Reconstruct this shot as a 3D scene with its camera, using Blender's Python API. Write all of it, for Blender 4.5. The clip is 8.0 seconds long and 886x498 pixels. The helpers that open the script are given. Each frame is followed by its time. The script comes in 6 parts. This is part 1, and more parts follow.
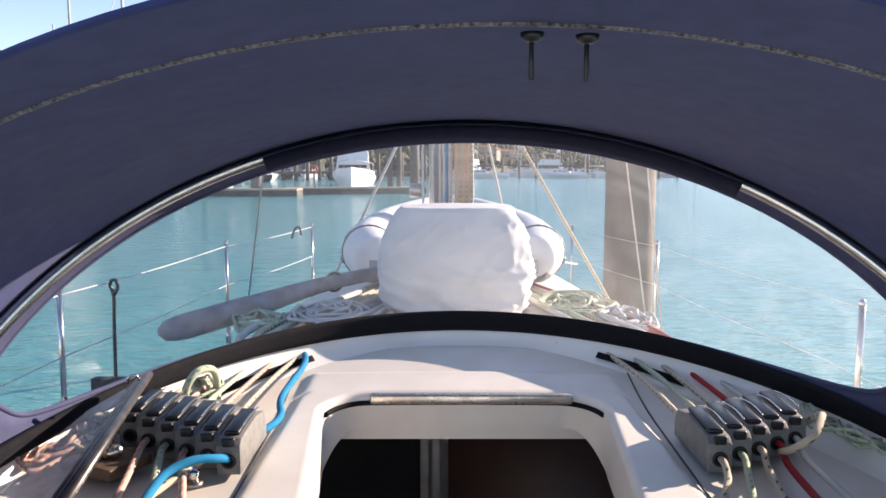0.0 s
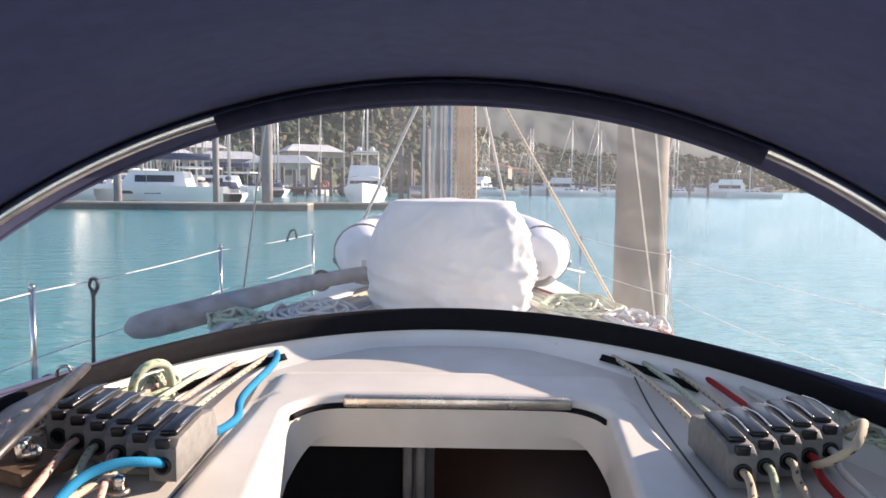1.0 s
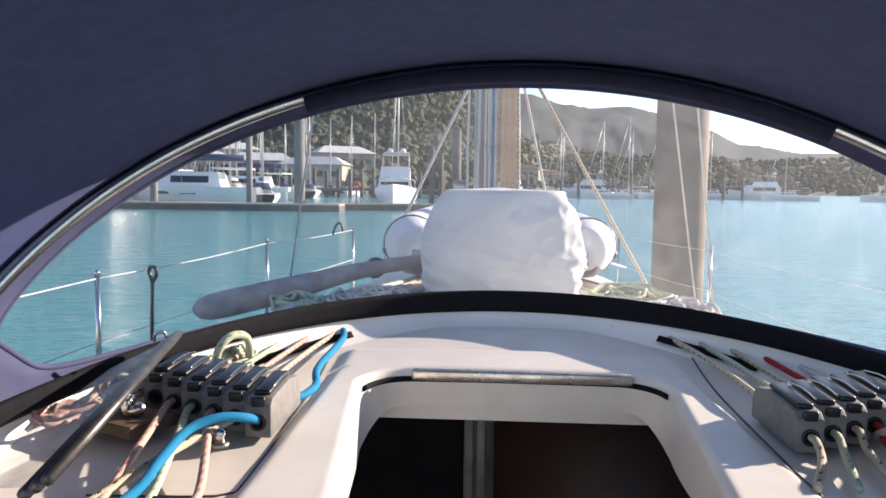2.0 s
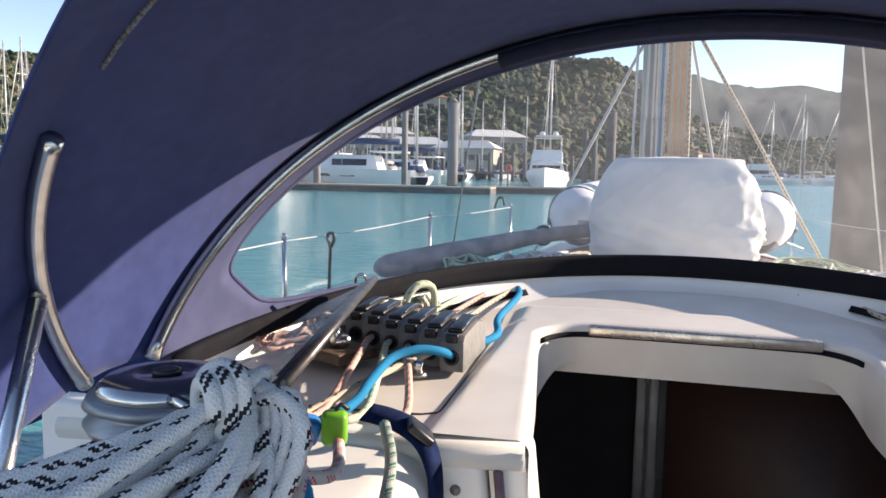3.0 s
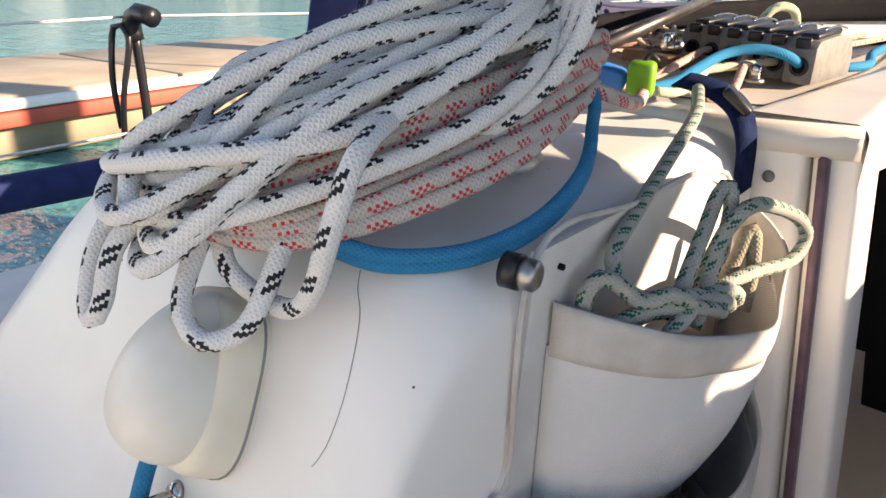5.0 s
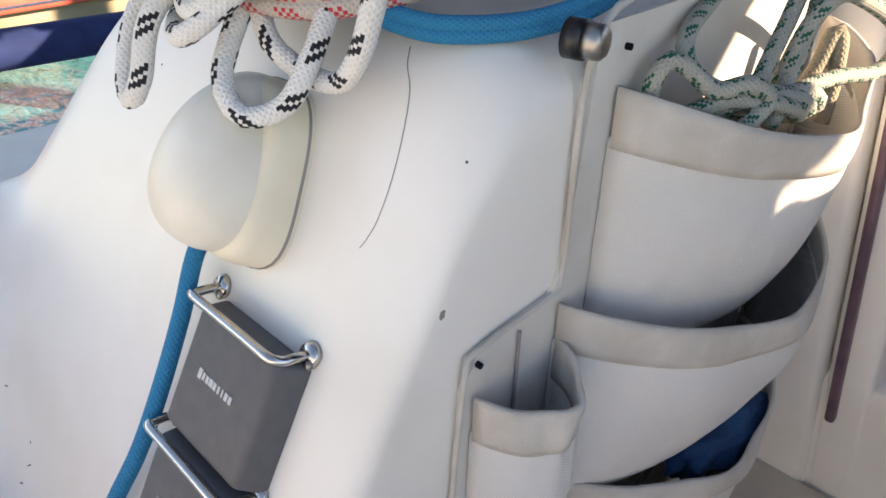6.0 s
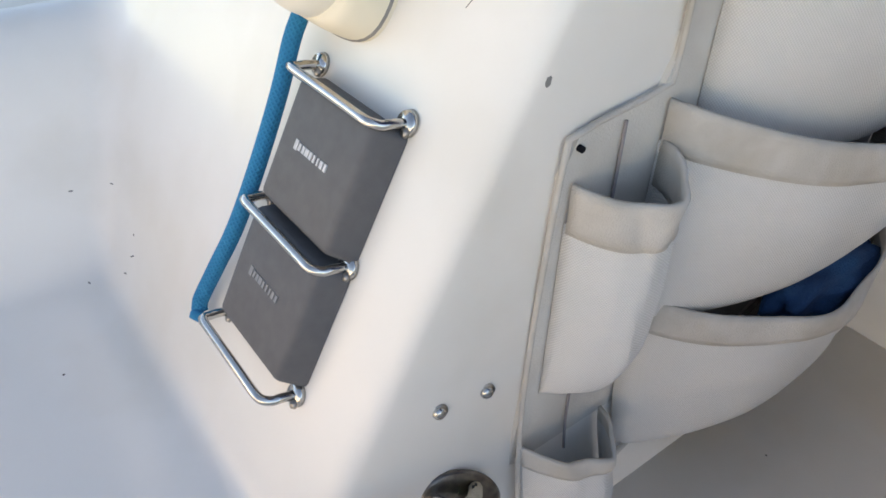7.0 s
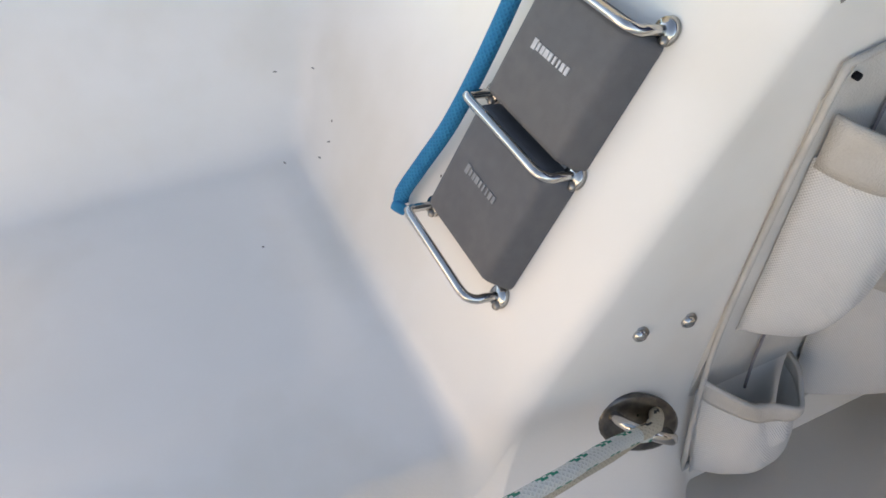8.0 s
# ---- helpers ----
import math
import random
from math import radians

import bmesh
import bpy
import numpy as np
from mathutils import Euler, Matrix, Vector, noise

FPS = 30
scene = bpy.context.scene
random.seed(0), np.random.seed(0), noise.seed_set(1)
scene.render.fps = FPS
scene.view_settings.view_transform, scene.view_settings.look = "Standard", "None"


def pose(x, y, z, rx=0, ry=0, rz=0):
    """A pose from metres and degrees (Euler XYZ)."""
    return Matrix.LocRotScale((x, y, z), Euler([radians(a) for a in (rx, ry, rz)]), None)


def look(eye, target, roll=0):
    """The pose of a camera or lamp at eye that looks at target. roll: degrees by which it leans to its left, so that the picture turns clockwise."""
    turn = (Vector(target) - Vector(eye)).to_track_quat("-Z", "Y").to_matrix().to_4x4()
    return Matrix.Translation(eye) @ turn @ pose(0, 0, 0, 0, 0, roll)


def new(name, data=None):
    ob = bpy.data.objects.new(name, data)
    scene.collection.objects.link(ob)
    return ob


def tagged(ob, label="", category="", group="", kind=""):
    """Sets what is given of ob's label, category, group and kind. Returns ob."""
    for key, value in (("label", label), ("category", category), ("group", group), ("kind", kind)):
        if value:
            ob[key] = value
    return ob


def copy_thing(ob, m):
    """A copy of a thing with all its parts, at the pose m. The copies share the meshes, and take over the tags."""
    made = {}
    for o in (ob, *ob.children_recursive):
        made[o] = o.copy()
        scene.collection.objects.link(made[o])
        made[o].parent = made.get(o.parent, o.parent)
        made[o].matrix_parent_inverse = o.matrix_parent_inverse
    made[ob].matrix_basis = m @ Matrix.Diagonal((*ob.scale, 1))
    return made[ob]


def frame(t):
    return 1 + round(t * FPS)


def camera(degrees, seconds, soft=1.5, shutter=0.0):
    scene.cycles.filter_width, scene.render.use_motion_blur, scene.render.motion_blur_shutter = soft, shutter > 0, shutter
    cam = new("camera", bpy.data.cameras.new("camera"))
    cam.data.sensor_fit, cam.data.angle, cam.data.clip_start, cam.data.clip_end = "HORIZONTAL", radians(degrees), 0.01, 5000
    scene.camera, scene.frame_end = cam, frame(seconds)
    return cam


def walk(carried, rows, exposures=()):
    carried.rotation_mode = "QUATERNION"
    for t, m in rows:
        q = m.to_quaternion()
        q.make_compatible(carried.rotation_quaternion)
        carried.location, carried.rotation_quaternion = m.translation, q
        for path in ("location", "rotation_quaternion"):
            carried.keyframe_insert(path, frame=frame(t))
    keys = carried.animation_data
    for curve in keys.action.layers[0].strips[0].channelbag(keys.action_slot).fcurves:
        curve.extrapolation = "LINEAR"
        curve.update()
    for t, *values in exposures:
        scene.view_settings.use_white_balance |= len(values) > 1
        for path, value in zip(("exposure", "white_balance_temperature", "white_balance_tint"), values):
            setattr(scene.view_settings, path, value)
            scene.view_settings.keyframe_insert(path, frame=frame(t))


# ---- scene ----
cam = camera(62.2, 8.0, soft=1.6)
METRES, EYE, TILT, LEAN, TURN = 1.0, 2.1, -6.3, 0.0, 0.0
ROWS = [
    (0.0, 0.0, 0.0, 0.0, 0.0, 0.0, -0.0),
    (0.5, 0.0119, 0.0796, -0.041, 0.39, 1.22, -0.32),
    (1.0, 0.0582, 0.1976, -0.0725, 0.83, 1.36, -0.67),
    (2.5, -0.0694, 0.086, -0.153, 7.08, 1.4, -1.59),
    (3.0, -0.0832, 0.0655, -0.1919, 14.67, -0.15, -2.61),
    (3.5, -0.0465, 0.0568, -0.232, 26.08, -3.73, -3.89),
    (4.0, -0.0243, 0.0719, -0.2837, 35.18, -8.0, -4.63),
    (5.5, -0.0174, 0.1078, -0.4318, 43.92, -21.19, -5.54),
    (6.0, -0.0173, 0.102, -0.4787, 45.52, -25.34, -5.54),
    (6.5, -0.0101, 0.0924, -0.5262, 48.15, -28.92, -5.6),
    (7.0, 0.0028, 0.0804, -0.5721, 52.99, -33.52, -5.87),
    (7.5, 0.0025, 0.0611, -0.6046, 58.82, -38.1, -5.95),
    (8.0, -0.0422, 0.0149, -0.5894, 64.48, -41.43, -5.93),
]
walk(cam, [(t, pose(0, 0, EYE, TILT, LEAN, TURN) @ pose(METRES * x, METRES * y, METRES * z, 90 + pitch, roll, yaw)) for t, x, y, z, yaw, pitch, roll in ROWS],
     exposures=[(0.0, 1.58, 7000, 21), (1.0, 1.62, 7100, 21), (2.5, 1.44, 6750, 18), (3.5, 1.48, 7300, 19), (4.2, 1.54, 8000, 21), (5.5, 1.88, 8500, 21), (6.5, 2.08, 8800, 18), (7.5, 2.26, 9200, 16), (8.0, 2.14, 9300, 17)])

# ---- light: low sun ahead and to starboard, clear sky ----
SUN_DIR = Vector((0.80, 0.46, 0.32)).normalized()
world = bpy.data.worlds.new("world")
scene.world = world
world.use_nodes = True
wn = world.node_tree.nodes
sky = wn.new("ShaderNodeTexSky")
sky.sky_type, sky.sun_disc = "NISHITA", False
sky.sun_elevation = math.asin(SUN_DIR.z)
sky.sun_rotation = math.atan2(SUN_DIR.x, SUN_DIR.y)
sky.air_density, sky.dust_density, sky.ozone_density = 0.80, 0.0, 1.3
world.node_tree.links.new(sky.outputs[0], wn["Background"].inputs[0])
wn["Background"].inputs[1].default_value = 0.094
sun = new("sun", bpy.data.lights.new("sun", "SUN"))
sun.data.energy, sun.data.angle, sun.data.color = 3.8, radians(0.6), (1.0, 0.9, 0.76)
sun.matrix_basis = look(SUN_DIR * 50, (0, 0, 0))


# ---- materials ----
def nodes_of(name):
    m = bpy.data.materials.new(name)
    m.use_nodes = True
    return m, m.node_tree.nodes, m.node_tree.links, m.node_tree.nodes["Principled BSDF"]


def math_node(n, l, op, a, b=None):
    k = n.new("ShaderNodeMath")
    k.operation = op
    for i, v in enumerate((a, b)):
        if v is None:
            continue
        if isinstance(v, (int, float)):
            k.inputs[i].default_value = v
        else:
            l.new(v, k.inputs[i])
    return k.outputs[0]


def mk(name, c1, c2=None, scale=8.0, rough=0.5, metal=0.0, bump=0.0, bscale=120.0, spec=0.5, stain=0.0, sscale=2.5, rand=0.0, sheen=0.0, specks=False):
    """A plain surface with a grain (c1 to c2), large stains, and fine relief."""
    m, n, l, b = nodes_of(name)
    c2 = c2 or tuple(v * 0.86 for v in c1)
    tc = n.new("ShaderNodeTexCoord")
    t1 = n.new("ShaderNodeTexNoise")
    t1.inputs["Scale"].default_value, t1.inputs["Detail"].default_value = scale, 6
    l.new(tc.outputs["Object"], t1.inputs["Vector"])
    ramp = n.new("ShaderNodeMapRange")
    ramp.inputs[1].default_value, ramp.inputs[2].default_value = 0.35, 0.65
    l.new(t1.outputs[0], ramp.inputs[0])
    mix = n.new("ShaderNodeMix")
    mix.data_type = "RGBA"
    mix.inputs[6].default_value, mix.inputs[7].default_value = (*c1, 1), (*c2, 1)
    l.new(ramp.outputs[0], mix.inputs[0])
    out = mix.outputs[2]
    if stain:
        t2 = n.new("ShaderNodeTexNoise")
        t2.inputs["Scale"].default_value, t2.inputs["Detail"].default_value = sscale, 4
        l.new(tc.outputs["Object"], t2.inputs["Vector"])
        r2 = n.new("ShaderNodeMapRange")
        r2.inputs[1].default_value, r2.inputs[2].default_value = 0.48, 0.75
        r2.inputs[3].default_value, r2.inputs[4].default_value = 0.0, stain
        l.new(t2.outputs[0], r2.inputs[0])
        m2 = n.new("ShaderNodeMix")
        m2.data_type = "RGBA"
        m2.inputs[7].default_value = (c1[0] * 0.62, c1[1] * 0.55, c1[2] * 0.42, 1)
        l.new(r2.outputs[0], m2.inputs[0])
        l.new(out, m2.inputs[6])
        out = m2.outputs[2]
    if specks:
        vo = n.new("ShaderNodeTexVoronoi")
        vo.inputs["Scale"].default_value = 30.0
        l.new(tc.outputs["Object"], vo.inputs["Vector"])
        near = math_node(n, l, "LESS_THAN", vo.outputs["Distance"], 0.05)
        sepc = n.new("ShaderNodeSeparateColor")
        l.new(vo.outputs["Color"], sepc.inputs[0])
        pick = math_node(n, l, "GREATER_THAN", sepc.outputs[0], 0.91)
        m3 = n.new("ShaderNodeMix")
        m3.data_type = "RGBA"
        m3.inputs[7].default_value = (0.10, 0.075, 0.055, 1)
        l.new(math_node(n, l, "MULTIPLY", near, pick), m3.inputs[0])
        l.new(out, m3.inputs[6])
        out = m3.outputs[2]
    if rand:
        oi = n.new("ShaderNodeObjectInfo")
        hs = n.new("ShaderNodeHueSaturation")
        r3 = n.new("ShaderNodeMapRange")
        r3.inputs[3].default_value, r3.inputs[4].default_value = 1 - rand, 1 + rand
        l.new(oi.outputs["Random"], r3.inputs[0])
        l.new(r3.outputs[0], hs.inputs["Value"])
        l.new(out, hs.inputs["Color"])
        out = hs.outputs[0]
    l.new(out, b.inputs["Base Color"])
    b.inputs["Roughness"].default_value, b.inputs["Metallic"].default_value = rough, metal
    b.inputs["Specular IOR Level"].default_value = spec
    if sheen:
        b.inputs["Sheen Weight"].default_value = sheen
    rr = n.new("ShaderNodeMapRange")
    rr.inputs[3].default_value, rr.inputs[4].default_value = max(0.02, rough - 0.08), min(1, rough + 0.1)
    l.new(t1.outputs[0], rr.inputs[0])
    l.new(rr.outputs[0], b.inputs["Roughness"])
    if bump:
        t3 = n.new("ShaderNodeTexNoise")
        t3.inputs["Scale"].default_value, t3.inputs["Detail"].default_value = bscale, 3
        l.new(tc.outputs["Object"], t3.inputs["Vector"])
        bp = n.new("ShaderNodeBump")
        bp.inputs["Strength"].default_value, bp.inputs["Distance"].default_value = bump, 0.004
        l.new(t3.outputs[0], bp.inputs["Height"])
        l.new(bp.outputs[0], b.inputs["Normal"])
    return m


def rope_mat(name, base, fleck=None, period=0.041, cells=11, length=5, rows=4, tone_drop=0.2, around=2.0, check=False):
    """Braided line: u is metres along, v runs once round."""
    m, n, l, b = nodes_of(name)
    uv = n.new("ShaderNodeUVMap")
    sep = n.new("ShaderNodeSeparateXYZ")
    l.new(uv.outputs[0], sep.inputs[0])
    u, v = sep.outputs[0], sep.outputs[1]
    M = lambda op, a, c=None: math_node(n, l, op, a, c)
    d1 = M("SINE", M("MULTIPLY", M("ADD", M("MULTIPLY", u, 1 / 0.0052), M("MULTIPLY", v, 9.0)), 6.283))
    d2 = M("SINE", M("MULTIPLY", M("SUBTRACT", M("MULTIPLY", u, 1 / 0.0052), M("MULTIPLY", v, 9.0)), 6.283))
    braid = M("SUBTRACT", M("MULTIPLY", M("MAXIMUM", d1, d2), 1.6), 0.8)
    tc = n.new("ShaderNodeTexCoord")
    nz = n.new("ShaderNodeTexNoise")
    nz.inputs["Scale"].default_value, nz.inputs["Detail"].default_value = 14, 5
    l.new(tc.outputs["Object"], nz.inputs["Vector"])
    mx = n.new("ShaderNodeMix")
    mx.data_type = "RGBA"
    mx.inputs[6].default_value = (*base, 1)
    mx.inputs[7].default_value = (*(c * (1 - tone_drop) for c in base), 1)
    # second tone: in random patches and in the low parts of the braid
    l.new(M("MULTIPLY", M("ADD", M("MULTIPLY", braid, -0.14), nz.outputs[0]), 0.9), mx.inputs[0])
    col = mx.outputs[2]
    if fleck:
        # coloured yarns: stepped cells of the braid, gathered into flecks
        turn = M("MULTIPLY", v, around)
        i = M("FLOOR", M("MULTIPLY", M("FRACT", M("ADD", M("MULTIPLY", u, 1 / period), M("MULTIPLY", M("FLOOR", turn), 0.5))), cells))
        j = M("FLOOR", M("MULTIPLY", M("FRACT", turn), 8.0))
        s = M("SUBTRACT", i, j)
        inside = M("MULTIPLY", M("GREATER_THAN", s, -0.5), M("LESS_THAN", s, length - 0.5))
        band = M("MULTIPLY", M("GREATER_THAN", j, 0.5), M("LESS_THAN", j, 0.5 + rows))
        f = M("MULTIPLY", inside, band)
        if check:
            f = M("MULTIPLY", f, M("LESS_THAN", M("MODULO", M("ADD", i, j), 2.0), 0.5))
        else:
            f = M("MULTIPLY", f, M("GREATER_THAN", M("ABSOLUTE", M("SUBTRACT", s, 2.0)), 0.5))
        m2 = n.new("ShaderNodeMix")
        m2.data_type = "RGBA"
        m2.inputs[7].default_value = (*fleck, 1)
        l.new(f, m2.inputs[0])
        l.new(col, m2.inputs[6])
        col = m2.outputs[2]
    l.new(col, b.inputs["Base Color"])
    b.inputs["Roughness"].default_value = 0.8
    b.inputs["Specular IOR Level"].default_value = 0.25
    bp = n.new("ShaderNodeBump")
    bp.inputs["Strength"].default_value, bp.inputs["Distance"].default_value = 0.4, 0.0009
    l.new(braid, bp.inputs["Height"])
    l.new(bp.outputs[0], b.inputs["Normal"])
    return m


def weave_mat(name, c1, c2, pitch=0.003):
    """Woven mesh cloth."""
    m, n, l, b = nodes_of(name)
    tc = n.new("ShaderNodeTexCoord")
    sep = n.new("ShaderNodeSeparateXYZ")
    l.new(tc.outputs["Object"], sep.inputs[0])
    M = lambda op, a, c=None: math_node(n, l, op, a, c)
    w1 = M("SINE", M("MULTIPLY", M("ADD", sep.outputs[1], M("MULTIPLY", sep.outputs[0], 0.7)), 6.283 / pitch))
    w2 = M("SINE", M("MULTIPLY", sep.outputs[2], 6.283 / pitch))
    w = M("MULTIPLY", w1, w2)
    nz = n.new("ShaderNodeTexNoise")
    nz.inputs["Scale"].default_value, nz.inputs["Detail"].default_value = 7, 6
    l.new(tc.outputs["Object"], nz.inputs["Vector"])
    mx = n.new("ShaderNodeMix")
    mx.data_type = "RGBA"
    mx.inputs[6].default_value, mx.inputs[7].default_value = (*c1, 1), (*c2, 1)
    l.new(M("ADD", M("MULTIPLY", w, 0.3), M("MULTIPLY", nz.outputs[0], 0.7)), mx.inputs[0])
    l.new(mx.outputs[2], b.inputs["Base Color"])
    b.inputs["Roughness"].default_value = 0.75
    bp = n.new("ShaderNodeBump")
    bp.inputs["Strength"].default_value, bp.inputs["Distance"].default_value = 0.45, 0.001
    l.new(w, bp.inputs["Height"])
    l.new(bp.outputs[0], b.inputs["Normal"])
    return m


def vinyl_mat():
    """Clear, slightly hazy and scratched window vinyl."""
    m, n, l, b = nodes_of("clear_vinyl")
    out = n["Material Output"]
    tr = n.new("ShaderNodeBsdfTransparent")
    tr.inputs[0].default_value = (0.93, 0.94, 0.95, 1)
    gl = n.new("ShaderNodeBsdfGlossy")
    gl.inputs[1].default_value = 0.08
    df = n.new("ShaderNodeBsdfTranslucent")
    df.inputs[0].default_value = (0.85, 0.87, 0.9, 1)
    tc = n.new("ShaderNodeTexCoord")
    nz = n.new("ShaderNodeTexNoise")
    nz.inputs["Scale"].default_value, nz.inputs["Detail"].default_value = 3.0, 8
    nz.inputs["Distortion"].default_value = 3.5
    l.new(tc.outputs["Object"], nz.inputs["Vector"])
    mr = n.new("ShaderNodeMapRange")
    mr.inputs[1].default_value, mr.inputs[2].default_value = 0.45, 0.8
    mr.inputs[3].default_value, mr.inputs[4].default_value = 0.05, 0.11
    l.new(nz.outputs[0], mr.inputs[0])
    a = n.new("ShaderNodeMixShader")
    l.new(mr.outputs[0], a.inputs[0])
    l.new(tr.outputs[0], a.inputs[1])
    l.new(df.outputs[0], a.inputs[2])
    c = n.new("ShaderNodeMixShader")
    c.inputs[0].default_value = 0.035
    l.new(a.outputs[0], c.inputs[1])
    l.new(gl.outputs[0], c.inputs[2])
    l.new(c.outputs[0], out.inputs[0])
    return m


def acrylic_mat():
    """Scuffed smoky clear sheet."""
    m, n, l, b = nodes_of("acrylic_haze")
    b.inputs["Base Color"].default_value = (0.62, 0.60, 0.57, 1)
    b.inputs["Roughness"].default_value = 0.22
    tc = n.new("ShaderNodeTexCoord")
    nz = n.new("ShaderNodeTexNoise")
    nz.inputs["Scale"].default_value, nz.inputs["Detail"].default_value = 18, 6
    l.new(tc.outputs["Object"], nz.inputs["Vector"])
    mr = n.new("ShaderNodeMapRange")
    mr.inputs[1].default_value, mr.inputs[2].default_value = 0.35, 0.7
    mr.inputs[3].default_value, mr.inputs[4].default_value = 0.18, 0.45
    l.new(nz.outputs[0], mr.inputs[0])
    l.new(mr.outputs[0], b.inputs["Alpha"])
    return m


def water_mat():
    m, n, l, b = nodes_of("sea_water")
    tc = n.new("ShaderNodeTexCoord")
    b.inputs["Roughness"].default_value = 0.12
    b.inputs["IOR"].default_value = 1.33
    nz = n.new("ShaderNodeTexNoise")
    nz.inputs["Scale"].default_value, nz.inputs["Detail"].default_value = 0.06, 4
    l.new(tc.outputs["Object"], nz.inputs["Vector"])
    mx = n.new("ShaderNodeMix")
    mx.data_type = "RGBA"
    mx.inputs[6].default_value, mx.inputs[7].default_value = (0.058, 0.265, 0.27, 1), (0.095, 0.33, 0.33, 1)
    l.new(nz.outputs[0], mx.inputs[0])
    l.new(mx.outputs[2], b.inputs["Base Color"])
    mp = n.new("ShaderNodeMapping")
    mp.inputs["Scale"].default_value = (1.0, 2.2, 1.0)
    mp.inputs["Rotation"].default_value = (0, 0, 0.3)
    l.new(tc.outputs["Object"], mp.inputs[0])
    hs = []
    for sc, de, wt in ((1.1, 4, 1.0), (5.0, 3, 0.35)):
        w = n.new("ShaderNodeTexNoise")
        w.inputs["Scale"].default_value, w.inputs["Detail"].default_value = sc, de
        l.new(mp.outputs[0], w.inputs["Vector"])
        hs.append(math_node(n, l, "MULTIPLY", w.outputs[0], wt))
    bp = n.new("ShaderNodeBump")
    bp.inputs["Strength"].default_value, bp.inputs["Distance"].default_value = 0.5, 0.14
    l.new(math_node(n, l, "ADD", hs[0], hs[1]), bp.inputs["Height"])
    l.new(bp.outputs[0], b.inputs["Normal"])
    return m


GRP = mk("gelcoat_white", (0.86, 0.83, 0.785), (0.82, 0.795, 0.75), 5, rough=0.32, bump=0.03, bscale=300, stain=0.28, sscale=4.5, specks=True)
GRP_ROOF = mk("gelcoat_roof", (0.74, 0.70, 0.64), (0.68, 0.64, 0.58), 9, rough=0.36, bump=0.05, bscale=260, stain=0.2, sscale=3)
CREAM = mk("aged_cream_plastic", (0.80, 0.74, 0.61), (0.74, 0.67, 0.52), 9, rough=0.45, stain=0.3, sscale=9)
NAVY = mk("navy_canvas", (0.017, 0.033, 0.140), (0.013, 0.026, 0.114), 30, rough=0.85, bump=0.25, bscale=900, sheen=0.1)
NAVY_LIGHT = mk("navy_canvas_pale", (0.056, 0.064, 0.135), (0.045, 0.052, 0.115), 18, rough=0.85, bump=0.25, bscale=900)
BLACK = mk("black_plastic", (0.012, 0.012, 0.014), None, 40, rough=0.35)
BLACKTRIM = mk("black_trim", (0.006, 0.006, 0.009), None, 40, rough=0.85, spec=0.2)
GREY = mk("grey_plastic", (0.20, 0.195, 0.185), (0.155, 0.15, 0.142), 60, rough=0.6, bump=0.1, bscale=400)
INSTR = mk("grey_cover_plastic", (0.105, 0.107, 0.115), (0.095, 0.097, 0.105), 90, rough=0.55, bump=0.25, bscale=1400)
STEEL = mk("stainless_steel", (0.62, 0.60, 0.57), (0.5, 0.49, 0.47), 30, rough=0.17, metal=1.0)
DULLSTEEL = mk("dull_steel", (0.42, 0.40, 0.37), (0.3, 0.28, 0.26), 60, rough=0.35, metal=1.0)
DRUM = mk("drum_grey", (0.30, 0.31, 0.33), (0.25, 0.26, 0.28), 40, rough=0.4, metal=0.6, bump=0.15)
# cabin surfaces: the lack of light inside is part of these two colours
UNLITWOOD = mk("unlit_interior_wood", (0.030, 0.011, 0.008), (0.020, 0.008, 0.006), 12, rough=0.5)
UNLIT = mk("unlit_interior", (0.004, 0.004, 0.005), None, 12, rough=0.9)
WOOD = mk("weathered_teak", (0.16, 0.10, 0.06), (0.10, 0.06, 0.035), 25, rough=0.7, bump=0.3, bscale=200)
WHITECLOTH = mk("white_cover_cloth", (0.64, 0.63, 0.62), (0.56, 0.55, 0.545), 6, rough=0.85, bump=0.15, bscale=700)
POUCHTAPE = mk("pouch_binding", (0.60, 0.57, 0.53), (0.50, 0.47, 0.43), 22, rough=0.9, bump=0.3, bscale=700, stain=0.35, sscale=14)
POUCHBACK = mk("pouch_backing", (0.66, 0.64, 0.60), (0.58, 0.55, 0.51), 14, rough=0.85, bump=0.2, bscale=600)
MESHCLOTH = weave_mat("pouch_mesh", (0.62, 0.61, 0.59), (0.88, 0.87, 0.86), pitch=0.0030)
VINYL = vinyl_mat()
WATER = water_mat()
R_WHITE = rope_mat("rope_white_black", (0.76, 0.75, 0.73), (0.02, 0.02, 0.025), period=0.038, cells=13, tone_drop=0.14)
R_RED = rope_mat("rope_white_red", (0.56, 0.50, 0.46), (0.54, 0.05, 0.065), period=0.034, cells=11, length=6, rows=6, check=True)
R_BLUE = rope_mat("rope_blue", (0.002, 0.240, 0.47), None, tone_drop=0.35)
R_GREEN = rope_mat("rope_white_green", (0.38, 0.39, 0.35), (0.008, 0.11, 0.075), period=0.021, cells=9, length=4, rows=4, around=2.5)
R_GREENBIG = rope_mat("rope_white_green_large", (0.72, 0.72, 0.66), (0.015, 0.22, 0.14), period=0.034, cells=11, length=5, rows=4)
R_TAN = rope_mat("rope_tan_black", (0.58, 0.50, 0.38), (0.05, 0.04, 0.035), period=0.03, cells=8, length=2, rows=2)
R_PINK = rope_mat("rope_pink", (0.60, 0.42, 0.35), (0.40, 0.08, 0.06), period=0.028, cells=8, length=4, check=True)
